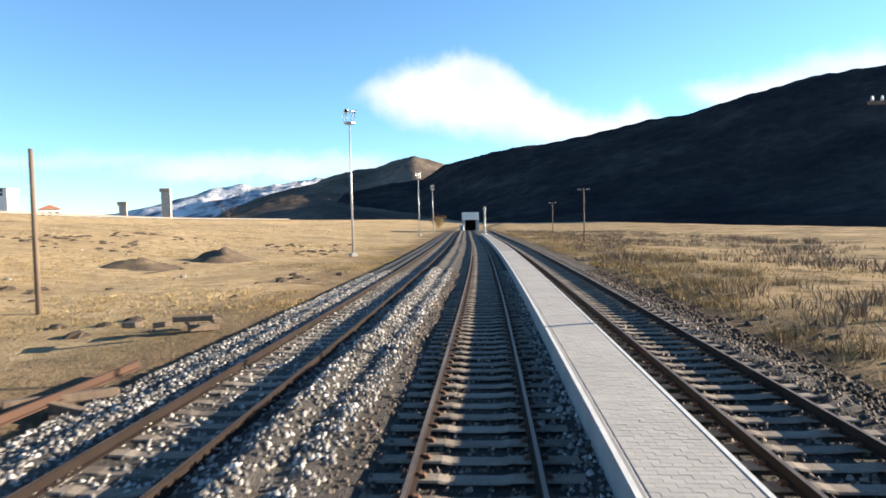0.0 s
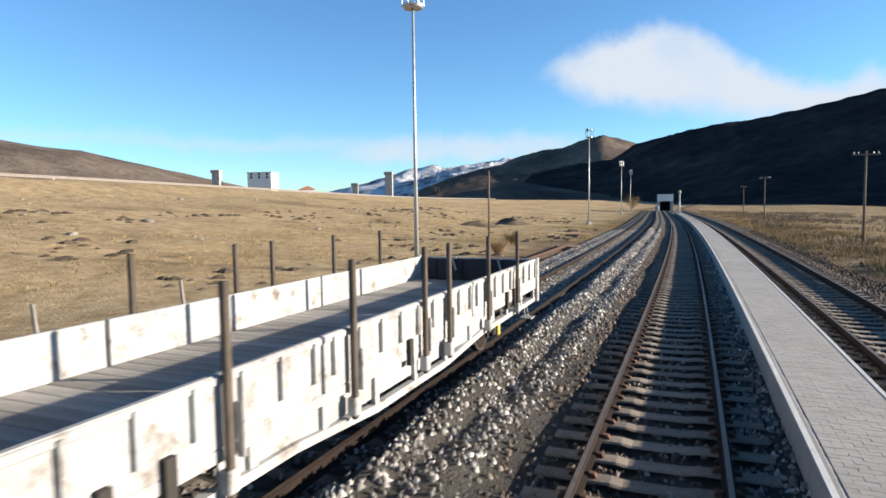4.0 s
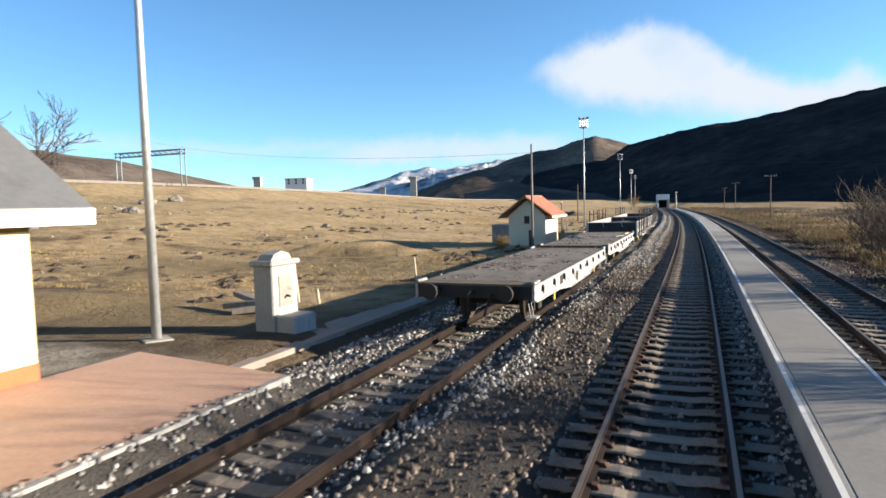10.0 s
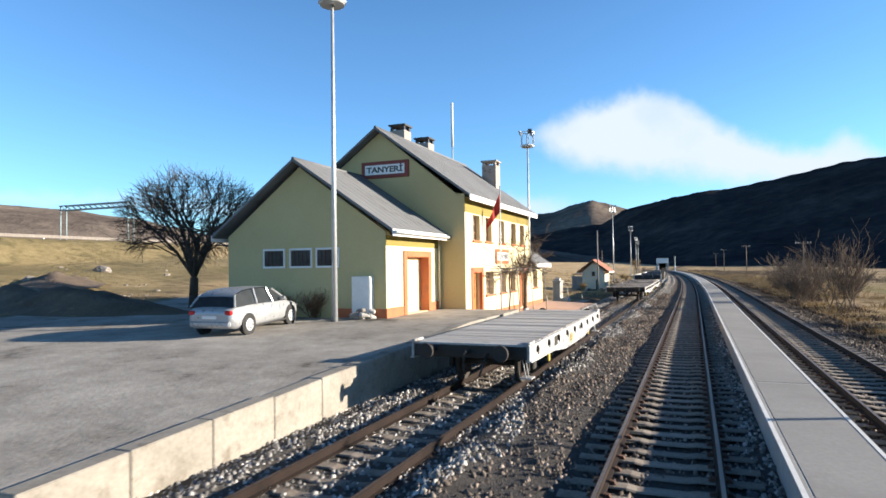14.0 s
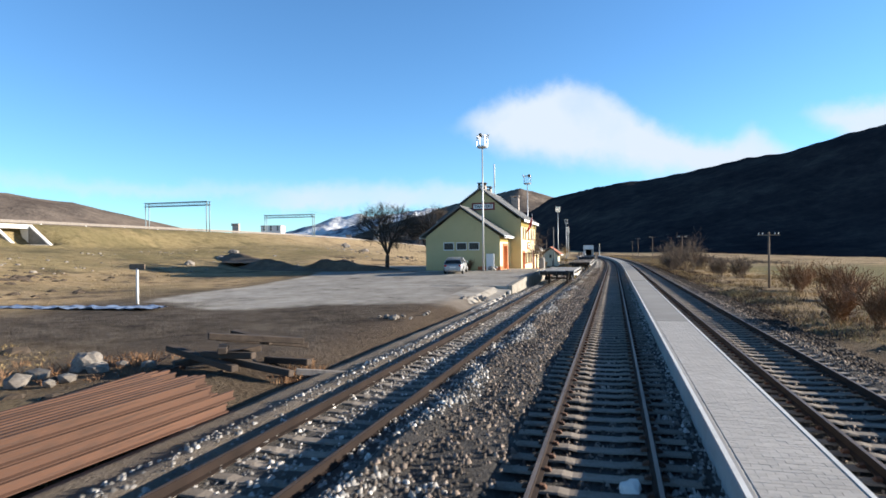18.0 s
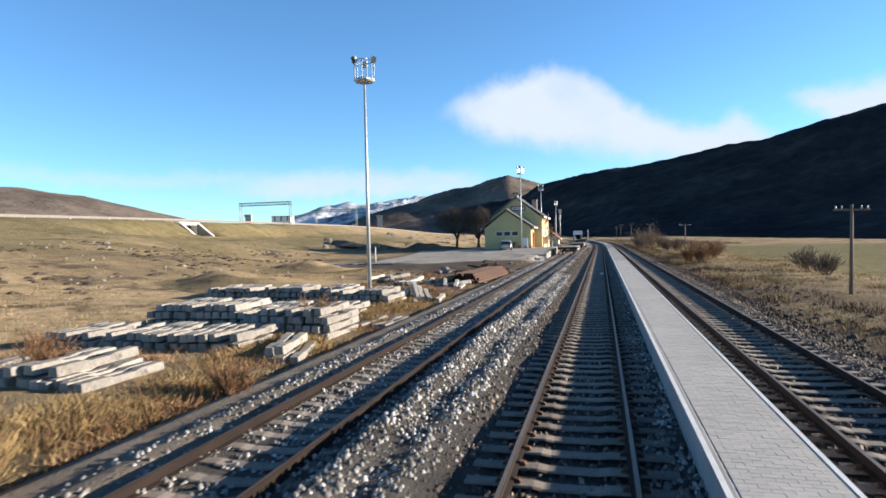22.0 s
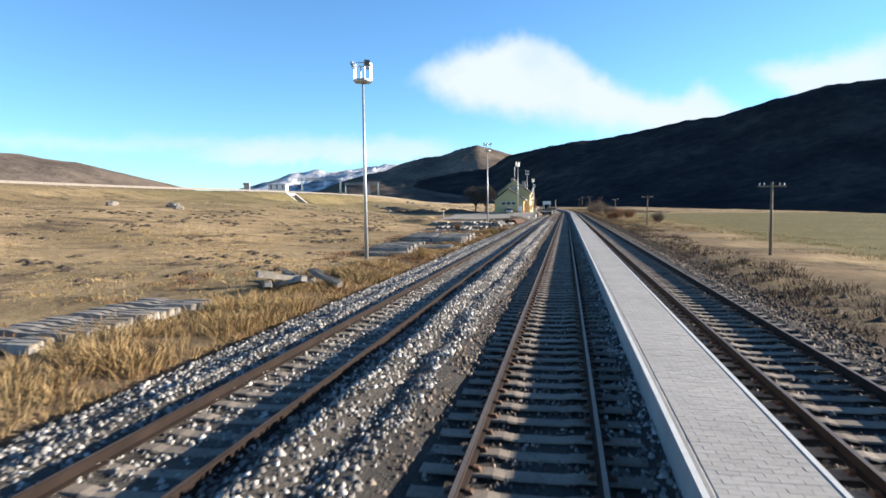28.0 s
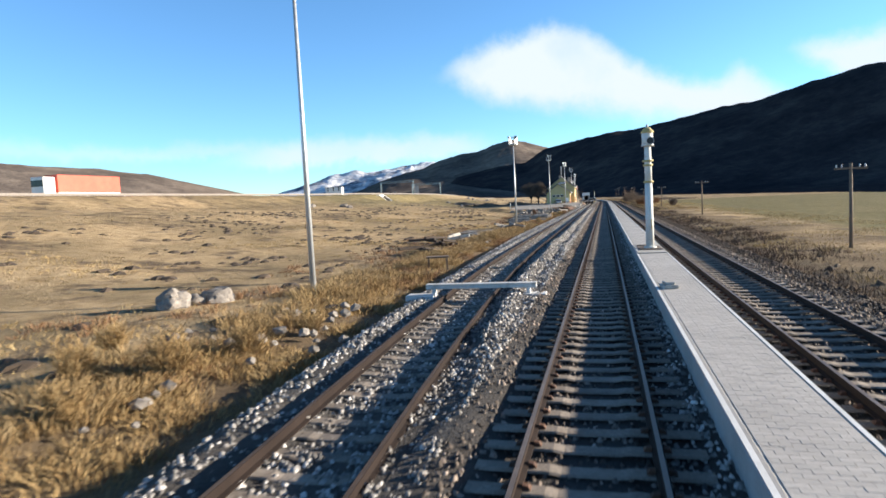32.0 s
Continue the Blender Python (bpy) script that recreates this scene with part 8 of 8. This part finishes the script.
def road_strip():
    ys = list(np.arange(-400.0, 520.0, 8.0))
    bm = bmesh.new()
    rows = [[bm.verts.new((x + bend(min(y, 500.0)), y, road_height(y) - 0.25)) for x in (-93.0, -80.0)] for y in ys]
    for a, b in zip(rows, rows[1:]):
        bm.faces.new((a[0], a[1], b[1], b[0]))
    tagged(part("road", bm, M_ASPHALT), "asphalt road on the embankment", "road", kind="structure")
    t = thing("guard_rail", "pale steel guard rail along the road", "guard rail")
    bm = bmesh.new()
    pr = [[bm.verts.new((-79.6 + bend(min(y, 500.0)) + dx, y, road_height(y) + z)) for dx, z in ((0, 0.1), (0.06, 0.2), (0, 0.3), (0.06, 0.4), (0, 0.5))] for y in ys if y > -160]
    for a, b in zip(pr, pr[1:]):
        for k in range(4):
            bm.faces.new((a[k], a[k + 1], b[k + 1], b[k]))
    part("beam", bm, M_GREYWOOD, t)
    for y in np.arange(-152, 510, 8.0):
        y = float(y)
        part("post", boxed(-0.06, 0.06, -0.06, 0.06, -0.7, 0.45), M_GALV, t).matrix_basis = pose(-79.72 + bend(min(y, 500.0)), y, road_height(y))


road_strip()


M_TEAL = surf("dull_teal_steel_paint", (0.20, 0.27, 0.29), (0.34, 0.42, 0.44), stain=(0.24, 0.26, 0.26), coarse=0.7, fine=9, rough=0.6, metal=0.2, bump=0.05)


def gantry(y, label):
    z = road_height(y)
    t = thing("sign_gantry", label, "gantry", pose(-78.2, y, z - 0.4), group="steel gantries over the road")
    for x in (0.0, -14.5):
        for dy in (-0.5, 0.5):
            part("post", tubed((x, dy, -0.6), (x, dy, 6.4), 0.11, 0.10, 8), M_TEAL, t)
    for dy in (-0.5, 0.5):
        for zz in (5.7, 6.4):
            part("chord", tubed((0.3, dy, zz), (-14.8, dy, zz), 0.09, sides=6), M_TEAL, t)
    bm = bmesh.new()
    for k in range(12):
        for dy in (-0.5, 0.5):
            tube(bm, (-14.5 * k / 12, dy, 5.7), (-14.5 * (k + 1) / 12, dy, 6.4), 0.05, sides=5)
        tube(bm, (-14.5 * k / 12, -0.5, 6.4), (-14.5 * (k + 1) / 12, 0.5, 6.4), 0.05, sides=5)
    part("lattice", bm, M_TEAL, t)


gantry(242.0, "grey steel lattice gantry spanning the road")
gantry(196.5, "grey steel lattice gantry spanning the road")


def culvert():
    t = thing("culvert", "pale concrete culvert mouth in the road embankment", "culvert", pose(-77.0, 153.1, 4.4))
    for y in (-2.95, 2.5):
        part("side_wall", boxed(-6.0, 0.0, y, y + 0.45, -1.5, 2.1, bevel=0.02), M_FASCIA, t, "white side wall")
    part("lintel", boxed(-6.0, 0.15, -3.05, 3.05, 2.102, 2.65, bevel=0.02), M_FASCIA, t, "white lintel")
    part("floor", boxed(-6.0, 3.4, -2.5, 2.5, -1.5, -0.15), M_CONC, t)
    # Black sheet stands for the shade deep in the passage.
    part("back", boxed(-6.2, -6.0, -2.9, 2.9, -1.5, 2.1), M_BLACK, t, "dark passage")
    # White coping over darker walls puts a sunlit edge and shaded face into colour.
    for s in (-1, 1):
        wing = part("wing_wall", prism(bmesh.new(), [(0.0, 2.5), (0.0, -1.5), (3.7, -1.5), (3.7, -0.35)], s * 2.7 - 0.2, s * 2.7 + 0.2), M_DOCKWALL, t, "sloping concrete wing wall")
        part("coping", prism(bmesh.new(), [(0.16, 2.6), (0.16, 2.385), (3.75, -0.385), (3.75, -0.17)], s * 2.7 - 0.26, s * 2.7 + 0.26), M_FASCIA, wing, "white coping")


culvert()


def lorry():
    z = road_height(28.0) - 0.25
    M_REDTARP = surf("red_lorry_tarpaulin", (0.50, 0.06, 0.03), (0.66, 0.11, 0.06), coarse=0.5, fine=6, rough=0.6)
    t = thing("lorry", "white lorry with a long red trailer on the road", "lorry", pose(-84.5, 28.0, z))
    part("trailer", boxed(-1.25, 1.25, -6.0, 7.2, 1.1, 3.9, bevel=0.05), M_REDTARP, t)
    part("trailer_skirt", boxed(-1.2, 1.2, -5.9, 7.1, 0.7, 1.098), M_SIGNWHITE, t)
    part("cab", boxed(-1.25, 1.25, -8.6, -6.4, 0.6, 3.5, bevel=0.12), M_SIGNWHITE, t, "white driver's cab")
    part("windscreen", boxed(-1.1, 1.1, -8.64, -8.55, 2.0, 3.0), M_GLASS, t)
    for y in (-7.9, -4.6, 3.2, 4.5, 5.8):
        for s in (-1, 1):
            part("wheel", tubed((s * 0.9, y, 0.5), (s * 1.22, y, 0.5), 0.5, sides=16), M_TYRE, t)


lorry()


def house(x, y, w, d, h, base, label, storeys=2, turn=0.0, cols=5, roof=None):
    t = thing("house", label, "house", pose(x, y, base, 0, 0, turn))
    part("wall", boxed(-w / 2, w / 2, -d / 2, d / 2, -8.0, h), M_FASCIA, t)
    if roof:
        part("roof", prism(bmesh.new(), [(-w / 2 - 0.6, h), (w / 2 + 0.6, h), (0, h + roof)], -d / 2 - 0.6, d / 2 + 0.6), M_TILE, t)
    else:
        part("roof", boxed(-w / 2 - 0.4, w / 2 + 0.4, -d / 2 - 0.4, d / 2 + 0.4, h, h + 0.5), M_CONC, t)
    for s in range(storeys):
        for k in range(cols):
            xx = -w / 2 + w * (k + 0.5) / cols
            zz = h * (s + 0.3) / storeys
            q = part("window", boxed(xx - 0.7, xx + 0.7, -d / 2 - 0.06, -d / 2 - 0.01, zz, zz + 1.5), M_GLASS, t)
            part("sill", boxed(xx - 0.8, xx + 0.8, -d / 2 - 0.2, -d / 2 - 0.01, zz - 0.15, zz - 0.01), M_CONC, q)
    return t


house(-276.0, 556.0, 17.0, 11.0, 4.3, 21.0, "white apartment block beyond the road", 2, 12, 3)
for x, y, w, base in ((-330, 380, 12, 10), (-345, 345, 10, 12), (-300, 420, 9, 9), (-205, 505, 8, 8)):
    house(x, y, w, 8.0, 4.0, base, "small pale house with a tiled roof beyond the road", 1, 40, 3, 2.0)


def tower(x, y, h, w, base, label):
    t = thing("tower", label, "tower", pose(x, y, base, 0, 0, 20))
    part("shaft", boxed(-w / 2, w / 2, -w / 2, w / 2, -10.0, h), M_CONC, t)
    part("head", boxed(-w / 2 - 0.8, w / 2, -w / 2 - 0.2, w / 2 + 0.2, h, h + 2.0, bevel=0.1), M_CHIM, t)


tower(-191.9, 577.9, 9.5, 4.6, 13.0, "grey concrete tower on the skyline")
tower(-214.0, 572.0, 3.5, 3.5, 12.0, "low grey concrete block on the skyline")
tower(-300.0, 539.0, 7.4, 5.0, 18.0, "slim grey concrete tower on the skyline")


def portal():
    y = 433.0
    t = thing("tunnel_portal", "pale concrete tunnel portal at the end of the line", "tunnel portal", pose(bend(y), y, -0.2, 0, 0, along(y)))
    for s in (-1, 1):
        part("pier", boxed(s * 2.05 - 0.45, s * 2.05 + 0.45, 0.0, 14.0, -0.6, 3.2, bevel=0.02), M_CONC, t)
    part("lintel", boxed(-2.5, 2.5, -0.05, 14.0, 3.202, 5.5, bevel=0.03), M_FASCIA, t)
    # Tunnel gloom put in as a black end wall.
    part("lining", boxed(-1.598, 1.598, 13.6, 14.0, -0.6, 3.2), M_BLACK, t, "dark tunnel interior")
    sh = thing("trackside_cabinet", "white cabinet beside the tunnel mouth", "cabinet", pose(bend(428.0) - 2.6, 428.0, -0.4))
    part("body", boxed(-0.6, 0.6, -0.5, 0.5, 0.0, 2.0, bevel=0.03), M_FASCIA, sh)
    part("door", boxed(-0.45, 0.45, -0.53, -0.502, 0.2, 1.8), M_KERB, sh)


portal()

# ---- dry grass, scrub and bushes ----
def leaf_mat(name, dark, light):
    m, nt, bsdf = tree_of(name)
    v = nt.nodes.new("ShaderNodeNewGeometry").outputs["Random Per Island"]
    co = nt.nodes.new("ShaderNodeTexCoord").outputs["Object"]
    n = noise_out(nt, co, 0.35, 4, 0.6)
    t = math_out(nt, "ADD", math_out(nt, "MULTIPLY", v, 0.5), math_out(nt, "MULTIPLY", n, 0.5))
    nt.links.new(ramp_out(nt, t, [(0.25, dark), (0.75, light)]), bsdf.inputs["Base Color"])
    bsdf.inputs["Roughness"].default_value = 0.9
    bsdf.inputs["Specular IOR Level"].default_value = 0.15
    return m


M_STRAW = leaf_mat("dry_straw", (0.26, 0.17, 0.065), (0.56, 0.43, 0.21))
M_RUSTBUSH = leaf_mat("russet_scrub", (0.15, 0.078, 0.04), (0.34, 0.205, 0.115))
M_DULL = leaf_mat("dull_straw", (0.20, 0.14, 0.07), (0.40, 0.30, 0.165))
M_GOLD = leaf_mat("golden_weed", (0.20, 0.125, 0.055), (0.46, 0.335, 0.165))
M_GREYTWIG = leaf_mat("grey_brown_twigs", (0.10, 0.075, 0.055), (0.26, 0.20, 0.15))


def blades(name, spots, per, height, width, material, label, category, seed, spread=0.16, droop=0.75):
    """Tufts of narrow blades at (x, y, z, scale), joined."""
    rng = np.random.default_rng(seed)
    spots = np.asarray(spots)
    n = len(spots) * per
    base = np.repeat(spots, per, axis=0)
    a = rng.uniform(0, math.tau, n)
    r = spread * np.sqrt(rng.random(n)) * base[:, 3]
    root = np.stack([base[:, 0] + r * np.cos(a), base[:, 1] + r * np.sin(a), base[:, 2] - 0.02], -1)
    h = height * base[:, 3] * rng.uniform(0.5, 1.15, n)
    lean = rng.uniform(0.1, droop, n) * h
    d = a + rng.uniform(-0.8, 0.8, n)
    tip = root + np.stack([lean * np.cos(d), lean * np.sin(d), h], -1)
    mid = root + np.stack([0.35 * lean * np.cos(d), 0.35 * lean * np.sin(d), 0.6 * h], -1)
    w = width * base[:, 3] * rng.uniform(0.6, 1.3, n)
    face = rng.uniform(0, math.tau, n)
    side = np.stack([w * np.cos(face), w * np.sin(face), 0 * w], -1)
    v = np.stack([root - side, root + side, mid + side * 0.8, mid - side * 0.8, tip], 1).reshape(-1, 3)
    k = 5 * np.arange(n)[:, None]
    quads, tris = np.concatenate([k, k + 1, k + 2, k + 3], 1), np.concatenate([k + 3, k + 2, k + 4], 1)
    loops = np.concatenate([quads.ravel(), tris.ravel()])
    starts = np.concatenate([np.arange(n) * 4, n * 4 + np.arange(n) * 3])
    me = bpy.data.meshes.new(name)
    me.vertices.add(len(v))
    me.vertices.foreach_set("co", v.ravel())
    me.loops.add(len(loops))
    me.loops.foreach_set("vertex_index", loops)
    me.polygons.add(2 * n)
    me.polygons.foreach_set("loop_start", starts)
    me.materials.append(material)
    me.update(calc_edges=True)
    tagged(new(name, me), label, category, kind="stuff")


def in_yard(u, y):
    return 104 < y < 178 and -34 < u < -5


def scatter(count, lo, hi, ulo, uhi, seed, clump=0.12, bias=0.0, power=1.0):
    rng = random.Random(seed)
    out = []
    while len(out) < count:
        y, u = rng.uniform(lo, hi), ulo + (uhi - ulo) * rng.random() ** power
        n = noise.noise((u * clump, y * clump, seed * 1.7))
        if n < bias + rng.uniform(-0.25, 0.25) or in_yard(u, y):
            continue
        x = u + bend(y)
        out.append((x, y, ground_height(x, y), rng.uniform(0.6, 1.25) * (1 + 0.5 * max(n, 0))))
    return out


blades("dry_grass", scatter(12500, -75, 330, -7.2, -34.0, 1, power=1.6), 10, 0.12, 0.009, M_STRAW, "tufts of straw-coloured dry grass beside the siding", "grass", 1, 0.3, 1.6)
blades("far_dry_grass", scatter(6000, -75, 400, -24.0, -68.0, 2), 6, 0.09, 0.016, M_DULL, "straw-coloured dry grass on the slope", "grass", 2, 0.35)
blades("verge_grass", scatter(9000, -75, 400, 8.2, 26.0, 3, power=1.5), 9, 0.17, 0.010, M_STRAW, "dry grass along the second track", "grass", 3, 0.3, 1.5)
blades("golden_scrub", scatter(2600, -72, 80, -7.4, -9.8, 14, clump=0.5, bias=0.12), 34, 0.2, 0.007, M_GOLD, "puffy golden dry weeds along the ballast edge", "weeds", 14, 0.26, 1.5)
blades("ballast_foot_weeds", scatter(1500, -74, -34, -5.6, -8.6, 15, clump=0.6, bias=0.0), 34, 0.2, 0.007, M_GOLD, "tangled golden weeds at the foot of the ballast", "weeds", 15, 0.26, 1.5)
blades("puffy_weeds", scatter(520, -56, 18, -7.7, -10.2, 21, clump=0.45, bias=0.12), 46, 0.34, 0.007, M_GOLD, "puffy knee-high golden weeds along the siding", "weeds", 21, 0.3, 1.4)
blades("dull_weeds", scatter(520, -56, 18, -7.9, -11.5, 22, clump=0.4, bias=0.12), 46, 0.30, 0.007, M_DULL, "puffy dull straw weeds along the siding", "weeds", 22, 0.3, 1.4)
blades("russet_scrub", scatter(2300, -75, 175, -7.3, -16.0, 4, clump=0.35, bias=0.1, power=1.8), 24, 0.2, 0.008, M_RUSTBUSH, "low russet weeds along the siding", "weeds", 4, 0.24, 1.4)
blades("verge_scrub", scatter(2400, 60, 400, 7.8, 18.0, 5, clump=0.3, bias=0.12, power=1.4), 18, 0.30, 0.010, M_GOLD, "tan brush along the second track", "brush", 5, 0.3, 1.3)


M_DARKTWIG = leaf_mat("dark_dead_scrub", (0.035, 0.024, 0.018), (0.15, 0.10, 0.07))
blades("shoulder_scrub", scatter(3000, -75, 235, 6.9, 11.0, 16, clump=0.4, bias=-0.05, power=1.3), 14, 0.26, 0.009, M_DARKTWIG, "dark dead scrub along the far shoulder", "brush", 16, 0.3, 1.4)


blades("far_brush", scatter(1500, 255, 430, 9.5, 46.0, 17, clump=0.08, bias=0.05), 14, 0.6, 0.02, M_GREYTWIG, "grey-brown leafless brush at the foot of the hill", "brush", 17, 0.6, 1.1)
blades("verge_brush", scatter(900, 170, 300, 8.6, 15.0, 18, clump=0.2, bias=0.12), 22, 0.42, 0.011, M_DULL, "straw-brown dead brush along the second track", "brush", 18, 0.4, 1.2)


def bush(x, y, size, seed, material, label, twigs=30, up=0.9):
    rng = random.Random(seed)
    t = thing("bush", label, "bush", pose(x, y, ground_height(x, y) - 0.05))
    bm = bmesh.new()
    for k in range(twigs):
        a = rng.uniform(0, math.tau)
        branch(bm, (rng.uniform(-0.2, 0.2) * size, rng.uniform(-0.2, 0.2) * size, 0), (math.cos(a) * rng.uniform(0.2, 0.8), math.sin(a) * rng.uniform(0.2, 0.8), up), size * rng.uniform(0.45, 0.75), 0.016 * size ** 0.5, 2, rng, 0.45, sides=3, least=0.012 if size > 1.3 else 0.005)
    part("crown", bm, material, t)


for i, (u, y, s) in enumerate([(11.0, 207.0, 3.4), (9.5, 200.0, 2.4), (12.5, 214.0, 3.0), (9.6, 175.5, 4.2), (11.5, 164.0, 2.0), (13.0, 160.0, 2.0), (12.5, 137.0, 1.9), (14.0, 131.0, 1.8), (9.2, 118.0, 1.5), (10.2, 116.0, 1.6), (15.5, 140.0, 1.8), (9.0, 188.0, 3.2), (8.4, 183.0, 2.4), (13.0, 192.0, 2.6), (16.0, 98.0, 1.4), (17.0, 106.0, 1.6)]):
    bush(u + bend(y), y, s, 100 + i, M_RUSTBUSH if i in (6, 7, 8, 9, 10) else M_GREYTWIG, "russet bare brush beside the second track" if i in (6, 7, 8, 9, 10) else "grey-brown leafless bush beside the second track", 15 if s > 4 else 24, 1.5 if s > 4 else 0.9)
for i, (x, y, s) in enumerate([(-9.0, 67.5, 1.0), (-13.0, 258.0, 1.0), (-11.5, 250.0, 0.9), (-12.5, 60.0, 0.9), (-10.5, 214.0, 0.9), (-12.0, 203.0, 0.9), (-11.4, -15.0, 0.9), (-7.6, -46.5, 0.7), (-8.2, -48.3, 0.8), (-7.3, -44.2, 0.6), (-9.6, -49.2, 0.8), (-10.8, -47.0, 0.7), (-8.0, -51.0, 0.7), (-7.4, 54.0, 0.8), (-7.1, 59.3, 0.8), (-8.1, -11.6, 0.7), (-7.9, 21.0, 0.7), (-13.5, 148.0, 1.0), (-14.8, 147.9, 0.9), (-30.0, 500.0, 5.0)]):
    bush(x, y, s, 200 + i, M_GOLD if i % 3 == 1 or i in (2, 4, 5) or y < 0 else M_RUSTBUSH, "dry golden weed bush" if i % 3 == 1 or i in (2, 4, 5) or y < 0 else "dry russet weed bush", 26)
bare_tree(-148.0, 560.0, 4.0, 14.0, "lone bare tree on the skyline", 31, forks=4, limb=3)


def clods(name, count, lo, hi, ulo, uhi, seed, label):
    """Dark turned-up clods of earth, joined."""
    rng = random.Random(seed)
    verts, faces = [], []
    groups = [(rng.uniform(ulo, uhi), rng.uniform(lo, hi)) for _ in range(count // 9)]
    for k in range(count):
        cu, cy = groups[k % len(groups)]
        u, y = cu + rng.gauss(0, 1.3), cy + rng.gauss(0, 2.2)
        if in_yard(u, y) or u > -7.6:
            continue
        x = u + bend(y)
        z, r = ground_height(x, y), rng.uniform(0.12, 0.45)
        n, b = 7, len(verts)
        for ring, f, h in ((0, 1.0, -0.06), (1, 0.6, 0.32)):
            for i in range(n):
                a = i * math.tau / n + ring * 0.3
                q = r * f * rng.uniform(0.65, 1.25)
                verts.append((x + q * math.cos(a), y + 1.4 * q * math.sin(a), z + h * r * rng.uniform(0.6, 1.3) - 0.02))
        verts.append((x, y, z + 0.42 * r))
        for i in range(n):
            j = (i + 1) % n
            faces += [(b + i, b + j, b + n + j, b + n + i), (b + n + i, b + n + j, b + 2 * n)]
    tagged(new(name, mesh_from(name, verts, faces, M_CLOD)), label, "soil", kind="stuff")


M_CLOD = surf("dark_turned_soil", (0.03, 0.022, 0.016), (0.11, 0.08, 0.055), coarse=1.5, fine=18, rough=1.0, bump=0.8, island=0.3)
clods("earth_clods", 1500, -72, 130, -9.0, -50.0, 3, "dark clods of turned-up earth in the dry grass")
clods("far_earth_clods", 700, 168, 330, -9.5, -46.0, 4, "dark clods of earth in the dry grass")


def verge_clods():
    """Dark clods and dead stalk roots along the far shoulder."""
    rng = random.Random(9)
    verts, faces = [], []
    for k in range(1500):
        y, u = rng.uniform(-70, 300), 6.6 + 3.4 * rng.random() ** 1.4
        x = u + bend(y)
        z, r = ground_height(x, y), rng.uniform(0.06, 0.22)
        b, n = len(verts), 6
        for i in range(n):
            a, q = i * math.tau / n, r * rng.uniform(0.6, 1.3)
            verts.append((x + q * math.cos(a), y + 1.5 * q * math.sin(a), z - 0.04))
        verts.append((x + rng.uniform(-0.4, 0.4) * r, y, z + r * rng.uniform(0.4, 0.9)))
        faces += [(b + i, b + (i + 1) % n, b + n) for i in range(n)]
    tagged(new("verge_clods", mesh_from("verge_clods", verts, faces, M_CLOD)), "dark clods of earth along the far shoulder", "soil", kind="stuff")


verge_clods()


def field_stones():
    """Pale weathered stones lying about on the slope, joined."""
    rng = random.Random(19)
    verts, faces = [], []
    spots = [(rng.uniform(-62, -14), rng.uniform(60, 330)) for _ in range(70)]
    for k in range(520):
        cu, cy = spots[k % 70]
        u, y = cu + rng.gauss(0, 1.6), cy + rng.gauss(0, 2.6)
        if in_yard(u, y) or u > -11:
            continue
        x = u + bend(y)
        z, r = ground_height(x, y), rng.uniform(0.05, 0.2) * (1.8 if k % 17 == 0 else 1.0)
        b, n = len(verts), 6
        for f, h in ((1.0, -0.2), (0.75, 0.5)):
            for i in range(n):
                a, q = i * math.tau / n + f, r * f * rng.uniform(0.7, 1.25)
                verts.append((x + q * math.cos(a), y + 1.3 * q * math.sin(a), z + h * r * rng.uniform(0.7, 1.2)))
        faces += [(b + i, b + (i + 1) % n, b + n + (i + 1) % n, b + n + i) for i in range(n)] + [tuple(b + n + i for i in range(n))]
    tagged(new("field_stones", mesh_from("field_stones", verts, faces, M_ROCK)), "pale stones scattered over the dry slope", "stones", kind="stuff")


field_stones()
